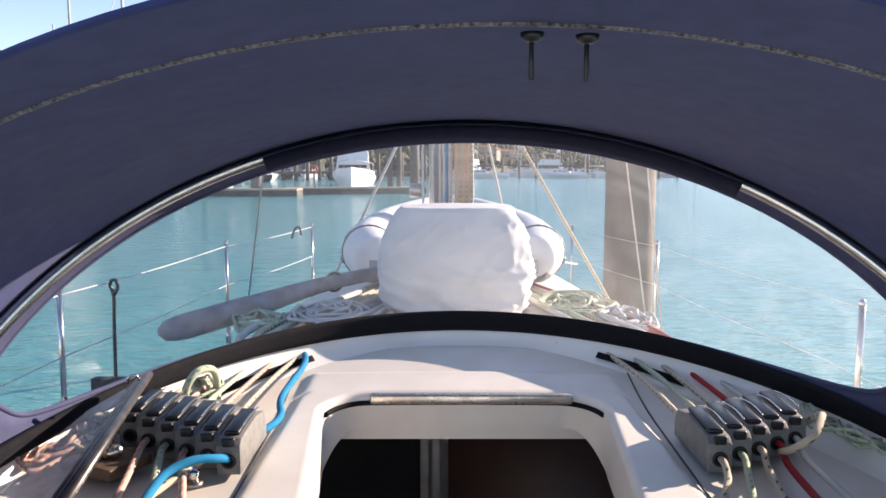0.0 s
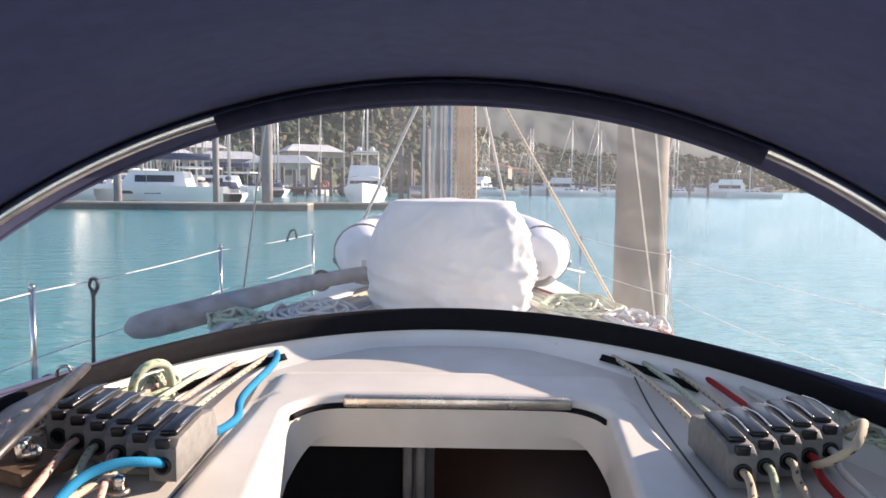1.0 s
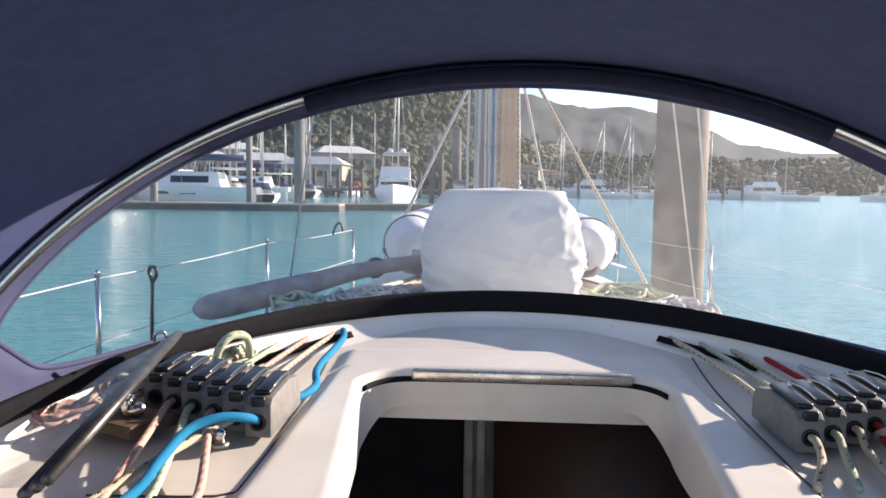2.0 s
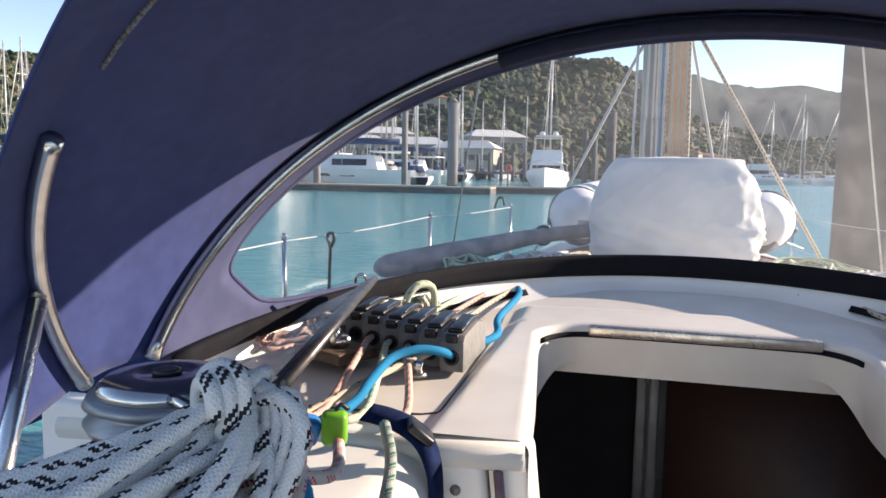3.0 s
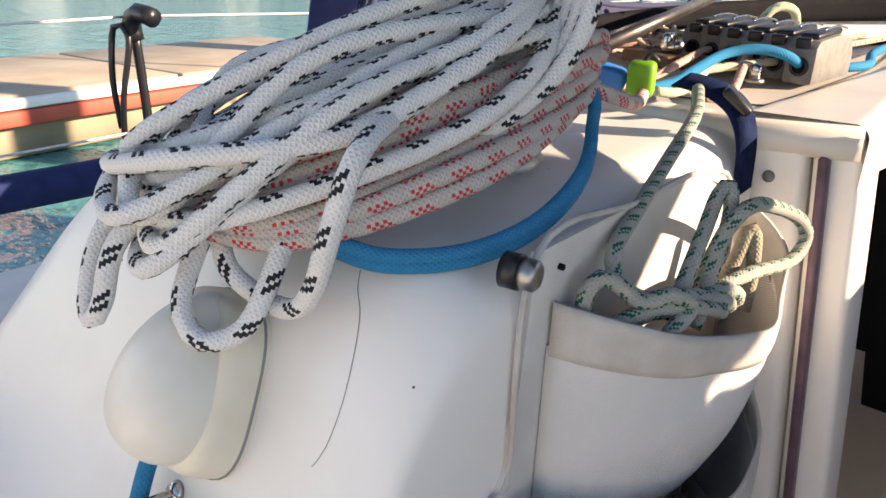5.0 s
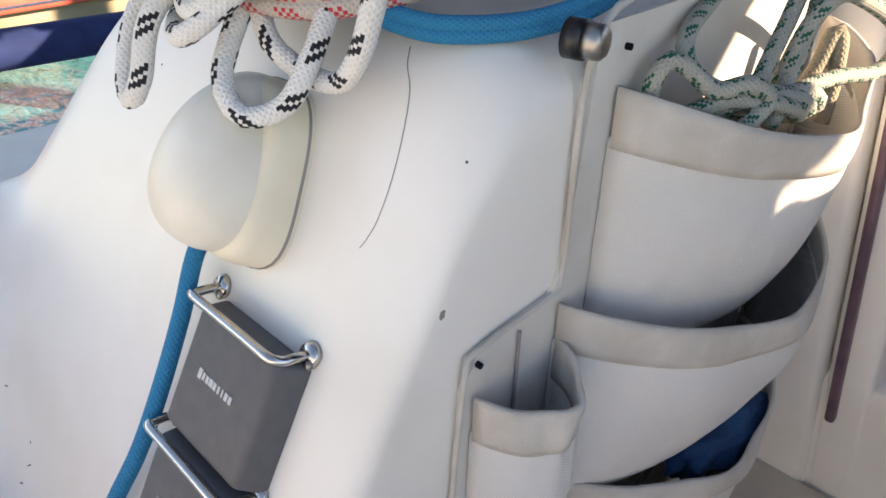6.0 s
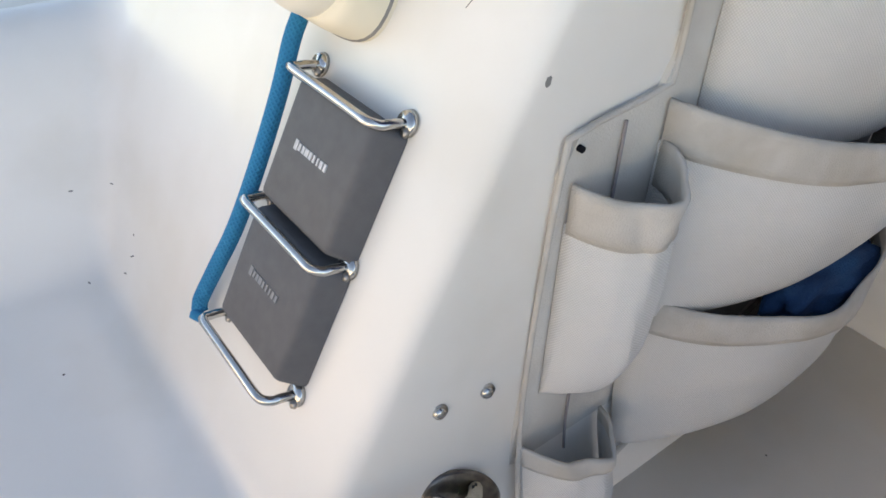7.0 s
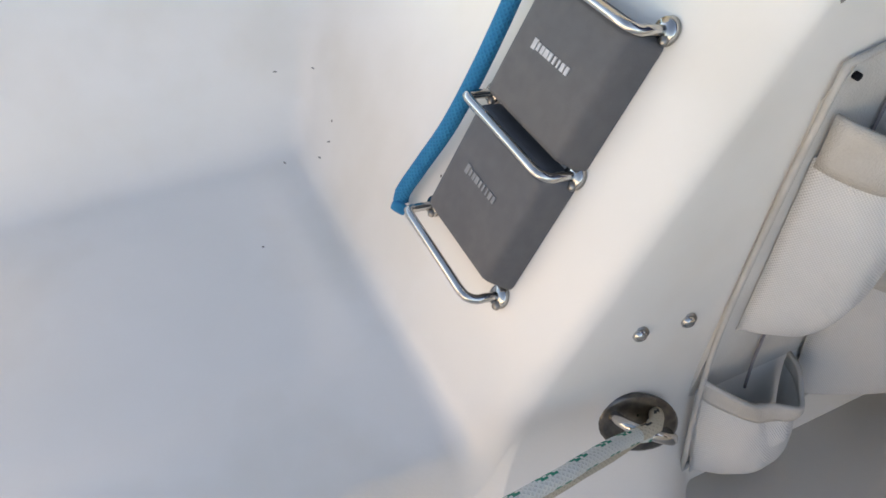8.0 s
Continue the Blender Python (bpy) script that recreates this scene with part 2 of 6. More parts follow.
R_PALEGREEN = rope_mat("rope_pale_green", (0.52, 0.56, 0.42), (0.16, 0.32, 0.16), period=0.024, cells=7, length=2, rows=2)
R_REDPLAIN = rope_mat("rope_plain_red", (0.42, 0.03, 0.03), None)
R_ORANGE = rope_mat("rope_orange", (0.78, 0.42, 0.22), (0.5, 0.1, 0.05), period=0.06, cells=8, length=4, check=True)
R_PLAIN = rope_mat("rope_plain_white", (0.66, 0.64, 0.6), None)


# ---- building helpers ----
XC = 0.05          # the boat's centre line
TRIM = pose(0, 0, 2.1, -0.5) @ pose(0, 0, -2.1)      # the yacht floats half a degree down by the bow
LEVEL = Matrix()
PLACE = [TRIM]     # what is being built now: the trimmed yacht, or the level marina


def part(name, bm, material, parent=None, label="", smooth=True):
    """Links a bmesh as one mesh object under a thing or a part."""
    me = bpy.data.meshes.new(name)
    bm.transform(PLACE[0])
    if smooth:
        for f in bm.faces:
            f.smooth = True
    bm.to_mesh(me)
    bm.free()
    me.materials.append(material)
    ob = new(name, me)
    if parent:
        ob.parent = parent
        if parent.type == "EMPTY":
            ob.matrix_parent_inverse = parent.matrix_basis.inverted()
    if label:
        ob["label"] = label
    return ob


def thing(name, base, label, category, group="", kind=""):
    ob = new(name)
    ob.empty_display_size = 0.05
    ob.matrix_basis = Matrix.Translation(PLACE[0] @ Vector(base))
    return tagged(ob, label, category, group, kind)


def solo(name, bm, material, label, category, group="", kind="", smooth=True):
    return tagged(part(name, bm, material, smooth=smooth), label, category, group, kind)


def box(bm, size, m=Matrix(), bevel=0.0, seg=2):
    r = bmesh.ops.create_cube(bm, size=1.0, matrix=m @ Matrix.Diagonal((*size, 1)))
    if bevel:
        es = {e for v in r["verts"] for e in v.link_edges}
        bmesh.ops.bevel(bm, geom=list(es), offset=bevel, segments=seg, profile=0.5, affect="EDGES", clamp_overlap=True)
    return bm


def cyl(bm, r1, r2, depth, m=Matrix(), n=20):
    bmesh.ops.create_cone(bm, cap_ends=True, segments=n, radius1=r1, radius2=r2, depth=depth, matrix=m)
    return bm


def spline(pts, step=0.012, closed=False):
    """A smooth line through control points."""
    P = [Vector(p) for p in pts]
    out = []
    n = len(P)
    for i in range(n if closed else n - 1):
        if closed:
            a, b, c, d = P[i - 1], P[i], P[(i + 1) % n], P[(i + 2) % n]
        else:
            a, b, c, d = P[max(i - 1, 0)], P[i], P[i + 1], P[min(i + 2, n - 1)]
        k = max(2, int((c - b).length / step))
        for j in range(k):
            t = j / k
            out.append(0.5 * ((2 * b) + (c - a) * t + (2 * a - 5 * b + 4 * c - d) * t * t + (3 * b - a - 3 * c + d) * t ** 3))
    if not closed:
        out.append(P[-1])
    return out


def sweep(bm, line, r, n=8, closed=False, caps=True):
    """A round bar along a line, with u in metres and v round it."""
    uv = bm.loops.layers.uv.verify()
    rr = r if callable(r) else (lambda s: r)
    N = len(line)
    tang = []
    for i in range(N):
        a = line[i - 1] if (i > 0 or closed) else line[i]
        b = line[(i + 1) % N] if (i < N - 1 or closed) else line[i]
        d = b - a
        tang.append(d.normalized() if d.length > 1e-9 else Vector((0, 0, 1)))
    nrm = tang[0].orthogonal().normalized()
    rings, us, u = [], [], 0.0
    for i in range(N):
        nrm = (nrm - tang[i] * nrm.dot(tang[i]))
        nrm = nrm.normalized() if nrm.length > 1e-6 else tang[i].orthogonal().normalized()
        bi = tang[i].cross(nrm)
        if i:
            u += (line[i] - line[i - 1]).length
        rad = rr(i / max(1, N - 1))
        rings.append([bm.verts.new(line[i] + rad * (math.cos(2 * math.pi * k / n) * nrm + math.sin(2 * math.pi * k / n) * bi)) for k in range(n)])
        us.append(u)
    last = N if closed else N - 1
    for i in range(last):
        j = (i + 1) % N
        u2 = us[j] if j else us[i] + (line[0] - line[i]).length
        for k in range(n):
            k2 = (k + 1) % n
            f = bm.faces.new((rings[i][k], rings[i][k2], rings[j][k2], rings[j][k]))
            for lp, val in zip(f.loops, ((us[i], k / n), (us[i], (k + 1) / n), (u2, (k + 1) / n), (u2, k / n))):
                lp[uv].uv = val
    if caps and not closed:
        for f in (bm.faces.new(rings[0][::-1]), bm.faces.new(rings[-1])):
            for lp in f.loops:
                lp[uv].uv = (0.03, 0.45)
    return bm


def rod(pts, r, n=8, step=0.02, closed=False):
    return sweep(bmesh.new(), spline(pts, step, closed), r, n, closed)


def bar(a, b, r, n=8):
    return sweep(bmesh.new(), [Vector(a), Vector(b)], r, n)


def sheet(fn, nu, nv, thick=0.0, closed_u=False):
    """A surface fn(u, v) over the unit square; thick gives it a back."""
    bm = bmesh.new()
    g = [[bm.verts.new(fn(i / nu, j / nv)) for j in range(nv + 1)] for i in range(nu + (0 if closed_u else 1))]
    for i in range(nu):
        for j in range(nv):
            a, b = g[i], g[(i + 1) % len(g)]
            bm.faces.new((a[j], b[j], b[j + 1], a[j + 1]))
    bmesh.ops.recalc_face_normals(bm, faces=bm.faces)
    if thick:
        bmesh.ops.solidify(bm, geom=list(bm.faces), thickness=thick)
    return bm


def prism(outline, z0, z1, bm=None):
    """An upright block over an outline of (x, y)."""
    bm = bm or bmesh.new()
    lo = [bm.verts.new((x, y, z0)) for x, y in outline]
    hi = [bm.verts.new((x, y, z1)) for x, y in outline]
    n = len(outline)
    for i in range(n):
        bm.faces.new((lo[i], lo[(i + 1) % n], hi[(i + 1) % n], hi[i]))
    bm.faces.new(lo[::-1])
    bm.faces.new(hi)
    bmesh.ops.recalc_face_normals(bm, faces=bm.faces)
    return bm


def smin(a, b, k):
    h = max(k - abs(a - b), 0) / k
    return min(a, b) - h * h * k / 4


def smax(a, b, k):
    return -smin(-a, -b, k)


# ---- water ----
PLACE[0] = LEVEL
bm = bmesh.new()
bmesh.ops.create_grid(bm, x_segments=8, y_segments=8, size=4000)
solo("water", bm, WATER, "teal rippled harbour water", "water", kind="structure")

PLACE[0] = TRIM

# ---- own boat: hull, deck, cabin ----
SEAT, BRIDGE, DECK = 0.905, 0.80, 1.05


def pod(y):
    """Height of the moulding that carries winch and instruments."""
    face = smin(1.055 + (y - 0.18) * 1.9, SEAT + (y - 0.128) * 3.4, 0.03)       # steeper at its foot
    return smax(smin(face, 1.495 + 0.06 * (y - 0.45), 0.10), SEAT, 0.05)


def surf(x, y):
    """Height of the port side of the cockpit at x, y."""
    rise = smin(pod(y), 1.50 + (x + 0.86) * 1.8, 0.12)
    back = smin(smin(SEAT + (-0.825 - x) * 3.2, 1.02 + (-0.865 - x) * 1.6, 0.05), 1.20, 0.10)
    z = smax(smax(rise, back, 0.08), SEAT, 0.15)
    pan_x = min(1, max(0, min(x + 0.80, -0.43 - x) / 0.06))
    pan_y = min(1, max(0, (0.095 - y) / 0.06))
    z -= 0.006 * pan_x * pan_x * (3 - 2 * pan_x) * pan_y * pan_y * (3 - 2 * pan_y)      # shallow dish of the seat
    if -0.55 < x and y < 0.2:
        z = max(z, SEAT + 0.012 * min(1, max(0, (x + 0.385) / 0.02)))
    return z if x > -1.05 else max(DECK - 0.03, smin(z, 1.19 + (x + 1.07) * 3.5, 0.06))


def foot(z, y):
    """How far the side curves out where it meets the bridge deck."""
    q = min(1.0, max(0.0, (y - 0.29) / 0.08))
    return (0.13 - 0.09 * q * q * (3 - 2 * q)) * max(0.0, 1 - (z - BRIDGE) / 0.17) ** 2


def cockpit_side(u, v):
    """From side deck over the coaming and the pod, round the edge and down to the bridge deck."""
    y = -1.2 + 5.0 * v if v < 0.25 else (0.05 + (v - 0.25) / 0.5 * 0.47 if v < 0.75 else 0.52 + (v - 0.75) / 0.25 * 0.45)
    top = surf(-0.40, y)
    edge = -0.40 if y > 0.2 else -0.35 - 0.05 * max(0, (y - 0.1) / 0.1)
    if u < 0.72:
        x = -1.35 + (u / 0.72) * (1.35 + edge)
        return Vector((x, y, surf(x, y)))
    k = (u - 0.72) / 0.28
    top = surf(edge, y)
    h = top - (BRIDGE - 0.02)
    r = min(0.065, h * 0.4)
    wide = -0.32 - edge
    if k < 0.4:
        a = k / 0.4 * math.pi / 2
        return Vector((edge + wide * math.sin(a), y, top - r + r * math.cos(a)))
    w = (k - 0.4) / 0.6
    z = top - r - w * (h - r)
    return Vector((-0.32 + foot(z, y), y, z))


bm = sheet(cockpit_side, 130, 170)
port_side = solo("cockpit_moulding", bm, GRP, "white gelcoat cockpit side with seat, coaming and winch pod", "moulding", kind="structure")


# unseen; mirrors the port side to close the cockpit in for the light
def starboard_side(u, v):
    p = cockpit_side(u, v)
    return Vector((2 * XC - p.x, p.y, p.z))


solo("cockpit_moulding", sheet(starboard_side, 60, 60), GRP, "unseen white gelcoat starboard cockpit side and seat, mirrored from port", "moulding", kind="structure")

# cockpit floor, from the transom to the companionway
bm = box(bmesh.new(), (0.9, 2.4, 0.06), pose(XC, -0.22, BRIDGE - 0.03))
solo("floor", bm, GRP, "white gelcoat bridge deck and cockpit floor", "floor", kind="structure")
bm = box(bmesh.new(), (2.9, 0.08, 1.2), pose(XC, -1.24, 0.75))
solo("transom", bm, GRP, "white gelcoat transom closing the cockpit aft", "transom", kind="structure")


def sheer(y):
    """Rise and fall of the deck along the boat."""
    return 0.02 * min(2.0, max(0, y)) - 0.05 * max(0, y - 2)


def beam(y):
    """Half width of the deck."""
    if y < 3:
        return 1.80 - 0.012 * (y - 1.5) ** 2
    return max(0.02, 1.77 * (1 - ((y - 3) / 6.6) ** 1.9))


def deck(u, v):
    y = -1.3 + 10.8 * v
    return Vector((XC + (2 * u - 1) * beam(y), y, DECK + sheer(y) - 0.03 * (2 * u - 1) ** 2 - (0.4 if (abs(2 * u - 1) < 0.60 and y < 1.0) or ((2 * u - 1) * beam(y) / 0.9) ** 2 + ((y - 1) / 1.2) ** 2 < 1 else 0)))


def hull(u, v):
    y = -1.3 + 10.8 * v
    b = beam(y)
    a = (u - 0.5) * 2
    k = abs(a)
    x = b * (1 - 0.25 * (1 - k) ** 1.5) * (1 if a > 0 else -1) if k > 0.02 else 0
    return Vector((XC + x, y, DECK + sheer(y) - 0.03 - (1 - k) * 1.5))


bm = sheet(deck, 60, 60)
solo("deck", bm, GRP_ROOF, "pale grey-white side deck and foredeck", "deck", kind="structure")
solo("hull", sheet(hull, 30, 50), GRP, "white gelcoat yacht hull", "hull", kind="structure")

# ---- cabin roof with the companionway cut through it ----
OPX, OPY = 0.335, 1.775       # half width and forward end of the opening


def roofz(x, y):
    z = 1.546 + 0.22 * max(0, y - 1.62) ** 2 - 0.03 * (x - XC) ** 2
    if y > 2.1:
        z = 1.597 - 0.03 * (x - XC) ** 2 - 0.03 * (y - 2.1)
    e = max(abs(x - XC) - 0.405, (y - 1.93) * 0.9)
    k = min(1.0, max(0.0, 0.5 - e / 0.02))
    return z + 0.010 * k * k * (3 - 2 * k)


def roof_plan(a):
    """Outer edge of the roof, from the middle of its front (0) to its aft corner."""
    return 0.955 * math.sin(a), 1.0 + 1.30 * math.cos(a)


def roof(u, v):
    s = 2 * abs(u - 0.5)              # 0 in the middle of the forward side, 1 at the aft end
    sg = -1 if u < 0.5 else 1
    R = 0.10
    if s < 0.3:
        k = s / 0.3
        i, o = (k * (OPX - R), OPY), roof_plan(0.55 * k)
    elif s < 0.5:
        k = (s - 0.3) / 0.2
        a = k * math.pi / 2
        i = (OPX - R + R * math.sin(a), OPY - R + R * math.cos(a))
        o = roof_plan(0.55 + 0.5 * k)
    else:
        k = (s - 0.5) / 0.5
        i, o = (OPX - 0.078 * k, OPY - R - k * (OPY - R - 0.985)), roof_plan(1.05 + k * (math.pi / 2 + 0.012 - 1.05))
    if v < 0.16:
        w = v / 0.16
        zt = roofz(XC + sg * i[0], i[1])
        rr = 0.018
        near = max(0.0, 1 - abs(s - 0.5) / (0.16 if s < 0.5 else 0.5))
        deep = 0.088 + 0.065 * near * near * (3 - 2 * near) - (0.013 if s > 0.5 else 0) * (1 - near)
        if w < 0.5:
            return Vector((XC + sg * i[0], i[1], zt - deep + (deep - rr) * w / 0.5))
        a = (w - 0.5) / 0.5 * math.pi / 2
        cx, cy = (1, 0) if s > 0.4 else (0, 1)
        q = rr * (1 - math.cos(a))
        return Vector((XC + sg * (i[0] + cx * q), i[1] + cy * q, zt - rr + rr * math.sin(a)))
    w = (v - 0.16) / 0.84
    x = i[0] + (0.018 if s > 0.4 else 0)
    y = i[1] + (0.018 if s <= 0.4 else 0)
    x, y = x + (o[0] - x) * w, y + (o[1] - y) * w
    return Vector((XC + sg * x, y, roofz(XC + sg * x, y)))


solo("cabin_roof", sheet(roof, 180, 90), GRP_ROOF, "cream white gelcoat cabin roof with a raised hatch rim", "roof", kind="structure")


for sg in (-1, 1):
    edge = [Vector((XC + sg * x, 0.993, roofz(XC + sg * x, 1.0) - 0.0215)) for x in (0.262, 0.45, 0.6, 0.8, 1.0)]
    solo("roof_edge", sweep(bmesh.new(), edge, 0.022, 16), GRP_ROOF, "rounded aft edge of the cabin roof", "trim", kind="structure")
    # thin dark line along the panel edge, for the shade in its groove
    seam = spline([(XC + sg * 0.62, 1.085, 0), (XC + sg * 0.47, 1.082, 0), (XC + sg * 0.418, 1.095, 0), (XC + sg * 0.411, 1.15, 0), (XC + sg * 0.430, 1.6, 0), (XC + sg * 0.455, 2.02, 0)], 0.02)
    solo("groove_line", sweep(bmesh.new(), [Vector((p.x, p.y, roofz(p.x, p.y) + 0.0006)) for p in seam], 0.0022, 5), mk("groove_grey", (0.10, 0.09, 0.08), None, 30, rough=0.9) if sg < 0 else bpy.data.materials["groove_grey"], "thin dark line for the shaded groove round the clutch panel", "trim", kind="structure")


def coachroof(u, v):
    y = 2.30 + 4.2 * v
    w = 0.74 - 0.035 * (y - 2.3)
    a = (2 * u - 1) * 1.25
    x = XC + w * max(-1, min(1, a))
    zt = 1.585 - 0.03 * (y - 2.3) - 0.05 * min(1, abs(a)) ** 2
    z = zt if abs(a) < 1 else zt - (abs(a) - 1) / 0.25 * 0.68
    return Vector((x, y, z - (0.25 * max(0, v - 0.93) / 0.07)))


solo("coachroof", sheet(coachroof, 50, 40), GRP_ROOF, "off-white coachroof ahead of the spray hood", "roof", kind="structure")
for sg in (-1, 1):
    def side(u, v):
        x, y = roof_plan(math.pi / 2 * u)
        return Vector((XC + sg * x, y, 0.62 + (roofz(XC + sg * x, y) - 0.62) * v))

    solo("cabin_side", sheet(side, 40, 3, 0.03), GRP, "white cabin side wall", "wall", kind="structure")

# aft cabin wall on both sides of the companionway, with the washboard channel
def narrowing(bm, sg, near=9.0):
    """Leans the inner edges in, so that the companionway narrows towards its sill."""
    for v in bm.verts:
        if abs(v.co.x - XC) < near:
            v.co.x -= sg * 0.11 * (1.512 - v.co.z)
    return bm


SEAL = mk("purple_seal", (0.16, 0.09, 0.12), (0.10, 0.06, 0.08), 30, rough=0.4)
for sg in (-1, 1):
    bm = narrowing(box(bmesh.new(), (0.722, 0.05, 0.76), pose(XC + sg * 0.679, 1.005, 1.160), 0.014, 3), sg, 0.5)
    solo("wall_companionway", bm, GRP, "white gelcoat cabin wall beside the companionway", "wall", kind="structure")
    bm = narrowing(box(bmesh.new(), (0.058, 0.078, 0.755), pose(XC + sg * 0.286, 1.030, 1.1575), 0.010, 3), sg)
    solo("door_jamb", bm, GRP, "cream moulded jamb of the companionway", "trim", kind="structure")
    bm = narrowing(box(bmesh.new(), (0.012, 0.016, 0.59), pose(XC + sg * 0.298, 0.984, 1.217), 0.003, 1), sg)
    solo("trim", bm, SEAL, "purplish plastic washboard channel strip", "trim", kind="structure")
bm = box(bmesh.new(), (0.60, 0.11, 0.40), pose(XC, 1.049, 0.785), 0.02, 3)
solo("sill", bm, GRP, "white companionway sill", "sill", kind="structure")

# cabin below; the dark of its unlit inside is put into the colours
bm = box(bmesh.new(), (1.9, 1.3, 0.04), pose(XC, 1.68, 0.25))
solo("cabin_floor", bm, UNLIT, "cabin floor coloured near-black for the unlit interior", "floor", kind="structure")
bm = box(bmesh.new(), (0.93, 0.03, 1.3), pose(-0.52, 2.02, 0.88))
solo("wall_cabin", bm, UNLIT, "cabin panel coloured near-black for the unlit interior", "wall", kind="structure")
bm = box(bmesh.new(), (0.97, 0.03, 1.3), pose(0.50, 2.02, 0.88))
solo("wall_cabin", bm, UNLITWOOD, "red-brown wooden cabin panel darkened for the unlit interior", "wall", kind="structure")
STRIPGREY = mk("strip_aluminium", (0.13, 0.13, 0.135), (0.09, 0.09, 0.095), 20, rough=0.45, metal=0.4)
door_strip = thing("door_strip", (-0.03, 1.99, 0.25), "grey aluminium double strip between the cabin panels", "strip")
for dx in (-0.016, 0.016):
    part("profile", box(bmesh.new(), (0.026, 0.02, 1.28), pose(-0.035 + dx, 1.985, 0.89), 0.004), STRIPGREY, door_strip)

# sliding hatch pushed forward, with its lip and clear bar
hatch = thing("sliding_hatch", (XC, 1.9, 1.43), "cream sliding hatch pushed open under the roof", "hatch")
part("lid", box(bmesh.new(), (0.665, 0.22, 0.03), pose(XC, 1.905, 1.522), 0.006), GRP_ROOF, hatch)
lip = [(-0.345, 1.515), (0.345, 1.515), (0.345, 1.441), (-0.345, 1.441)]
bm = bmesh.new()
face = bm.faces.new([bm.verts.new((XC + x, 1.782, z)) for x, z in lip])
back = bmesh.ops.extrude_face_region(bm, geom=[face])["geom"]
bmesh.ops.translate(bm, verts=[g_ for g_ in back if isinstance(g_, bmesh.types.BMVert)], vec=(0, 0.03, 0))
bmesh.ops.recalc_face_normals(bm, faces=bm.faces)
part("lip", bm, GRP_ROOF, hatch, smooth=False)
# shade of the hatch gap, put in as a black bar along the edge
gap_line = []
for k in range(61):
    p = roof(0.5 + 0.235 * (k / 30 - 1), 0.082)
    d = Vector((XC, 1.45, p.z)) - p
    gap_line.append(p + d.normalized() * 0.003 - Vector((0, 0, 0.006)))
part("gap_line", sweep(bmesh.new(), gap_line, 0.0065, 8), BLACKTRIM, hatch)
part("handle", box(bmesh.new(), (0.50, 0.022, 0.026), pose(XC + 0.02, 1.768, 1.549), 0.006), mk("pull_bar", (0.66, 0.60, 0.53), (0.42, 0.38, 0.34), 26, rough=0.28, metal=0.75), hatch, "brushed stainless pull bar")


# ---- breakwater moulding round the front of the cabin roof ----
def rimpt(a, off=0.0):
    """Plan of the breakwater; a runs 0..pi from starboard to port."""
    c, s = math.cos(a), math.sin(a)
    n = Vector((c / 0.87, s / 1.2)).normalized()
    return Vector((XC + 0.87 * c, 1.0 + 1.2 * s)) - n * off


def rimtop(a):
    return 1.572 + 0.103 * max(0, math.sin(a)) ** 0.8


def breakwater(u, v):
    a = math.pi * (0.02 + 0.96 * u)
    if v < 0.6:
        k = v / 0.6
        off = 0.085 * (1 - k) ** 2.2
        p = rimpt(a, off)
        zb = roofz(p.x, p.y) - 0.004
        return Vector((p.x, p.y, zb + (rimtop(a) - zb) * (k ** 1.5)))
    k = (v - 0.6) / 0.4
    p = rimpt(a, -0.05 * k)
    return Vector((p.x, p.y, rimtop(a) - 0.14 * k ** 1.3))


solo("breakwater", sheet(breakwater, 90, 20), GRP, "cream gelcoat breakwater curving round the roof", "moulding", kind="structure")
# black sheets laid on the breakwater, for the shade inside the line slots
for u0, u1 in ((0.675, 0.775), (0.245, 0.338)):
    def slot(u, v):
        w = u0 + (u1 - u0) * u
        p = breakwater(w, 0.15 + 0.08 * v)
        q = rimpt(math.pi * (0.02 + 0.96 * w), 0.006) - rimpt(math.pi * (0.02 + 0.96 * w))
        return p + Vector((q.x, q.y, 0.004))

    solo("trim", sheet(slot, 24, 4, 0.003), BLACKTRIM, "thin black sheet for the shade in the slot the lines pass through", "trim", kind="structure")


# ---- spray hood ----
def bow_front(a):
    return Vector((XC + 0.88 * math.cos(a), 1.05 + 0.45 * math.sin(a), 1.60 + 0.597 * math.sin(a)))


def bow_rear(a):
    return Vector((XC + 0.92 * math.cos(a), 0.95 - 0.37 * max(0, math.sin(a)) ** 0.88, 1.58 + 0.63 * math.sin(a)))


def hem(a):
    return Vector((XC + 0.93 * math.cos(a), 0.76 - 0.038 * (1 - math.sin(a)) ** 2 - 0.32 * max(0, math.sin(a)) ** 3 - 0.025 * math.sin(2 * a) ** 2, 1.50 + 0.712 * math.sin(a)))


def canopy(u, v):
    a = math.pi * u
    if v < 0.65:
        k = v / 0.65
        p = bow_front(a).lerp(bow_rear(a), k)
        s = math.sin(math.pi * k)
        wr = 0.006 * noise.noise(Vector((u * 9, k * 3, 0)))
        return p + Vector((0.02 * math.cos(a), 0, 0.018 * math.sin(a))) * s * 0.3 + Vector((math.cos(a), 0, math.sin(a))) * (0.016 + wr * s)
    k = (v - 0.65) / 0.35
    return bow_rear(a).lerp(hem(a), k) + Vector((math.cos(a), 0, math.sin(a))) * 0.016


hood = thing("spray_hood", (XC, 1.0, 1.6), "navy blue canvas spray hood on stainless bows with clear front window", "spray hood")
part("canopy", sheet(canopy, 90, 40, 0.004), NAVY, hood)


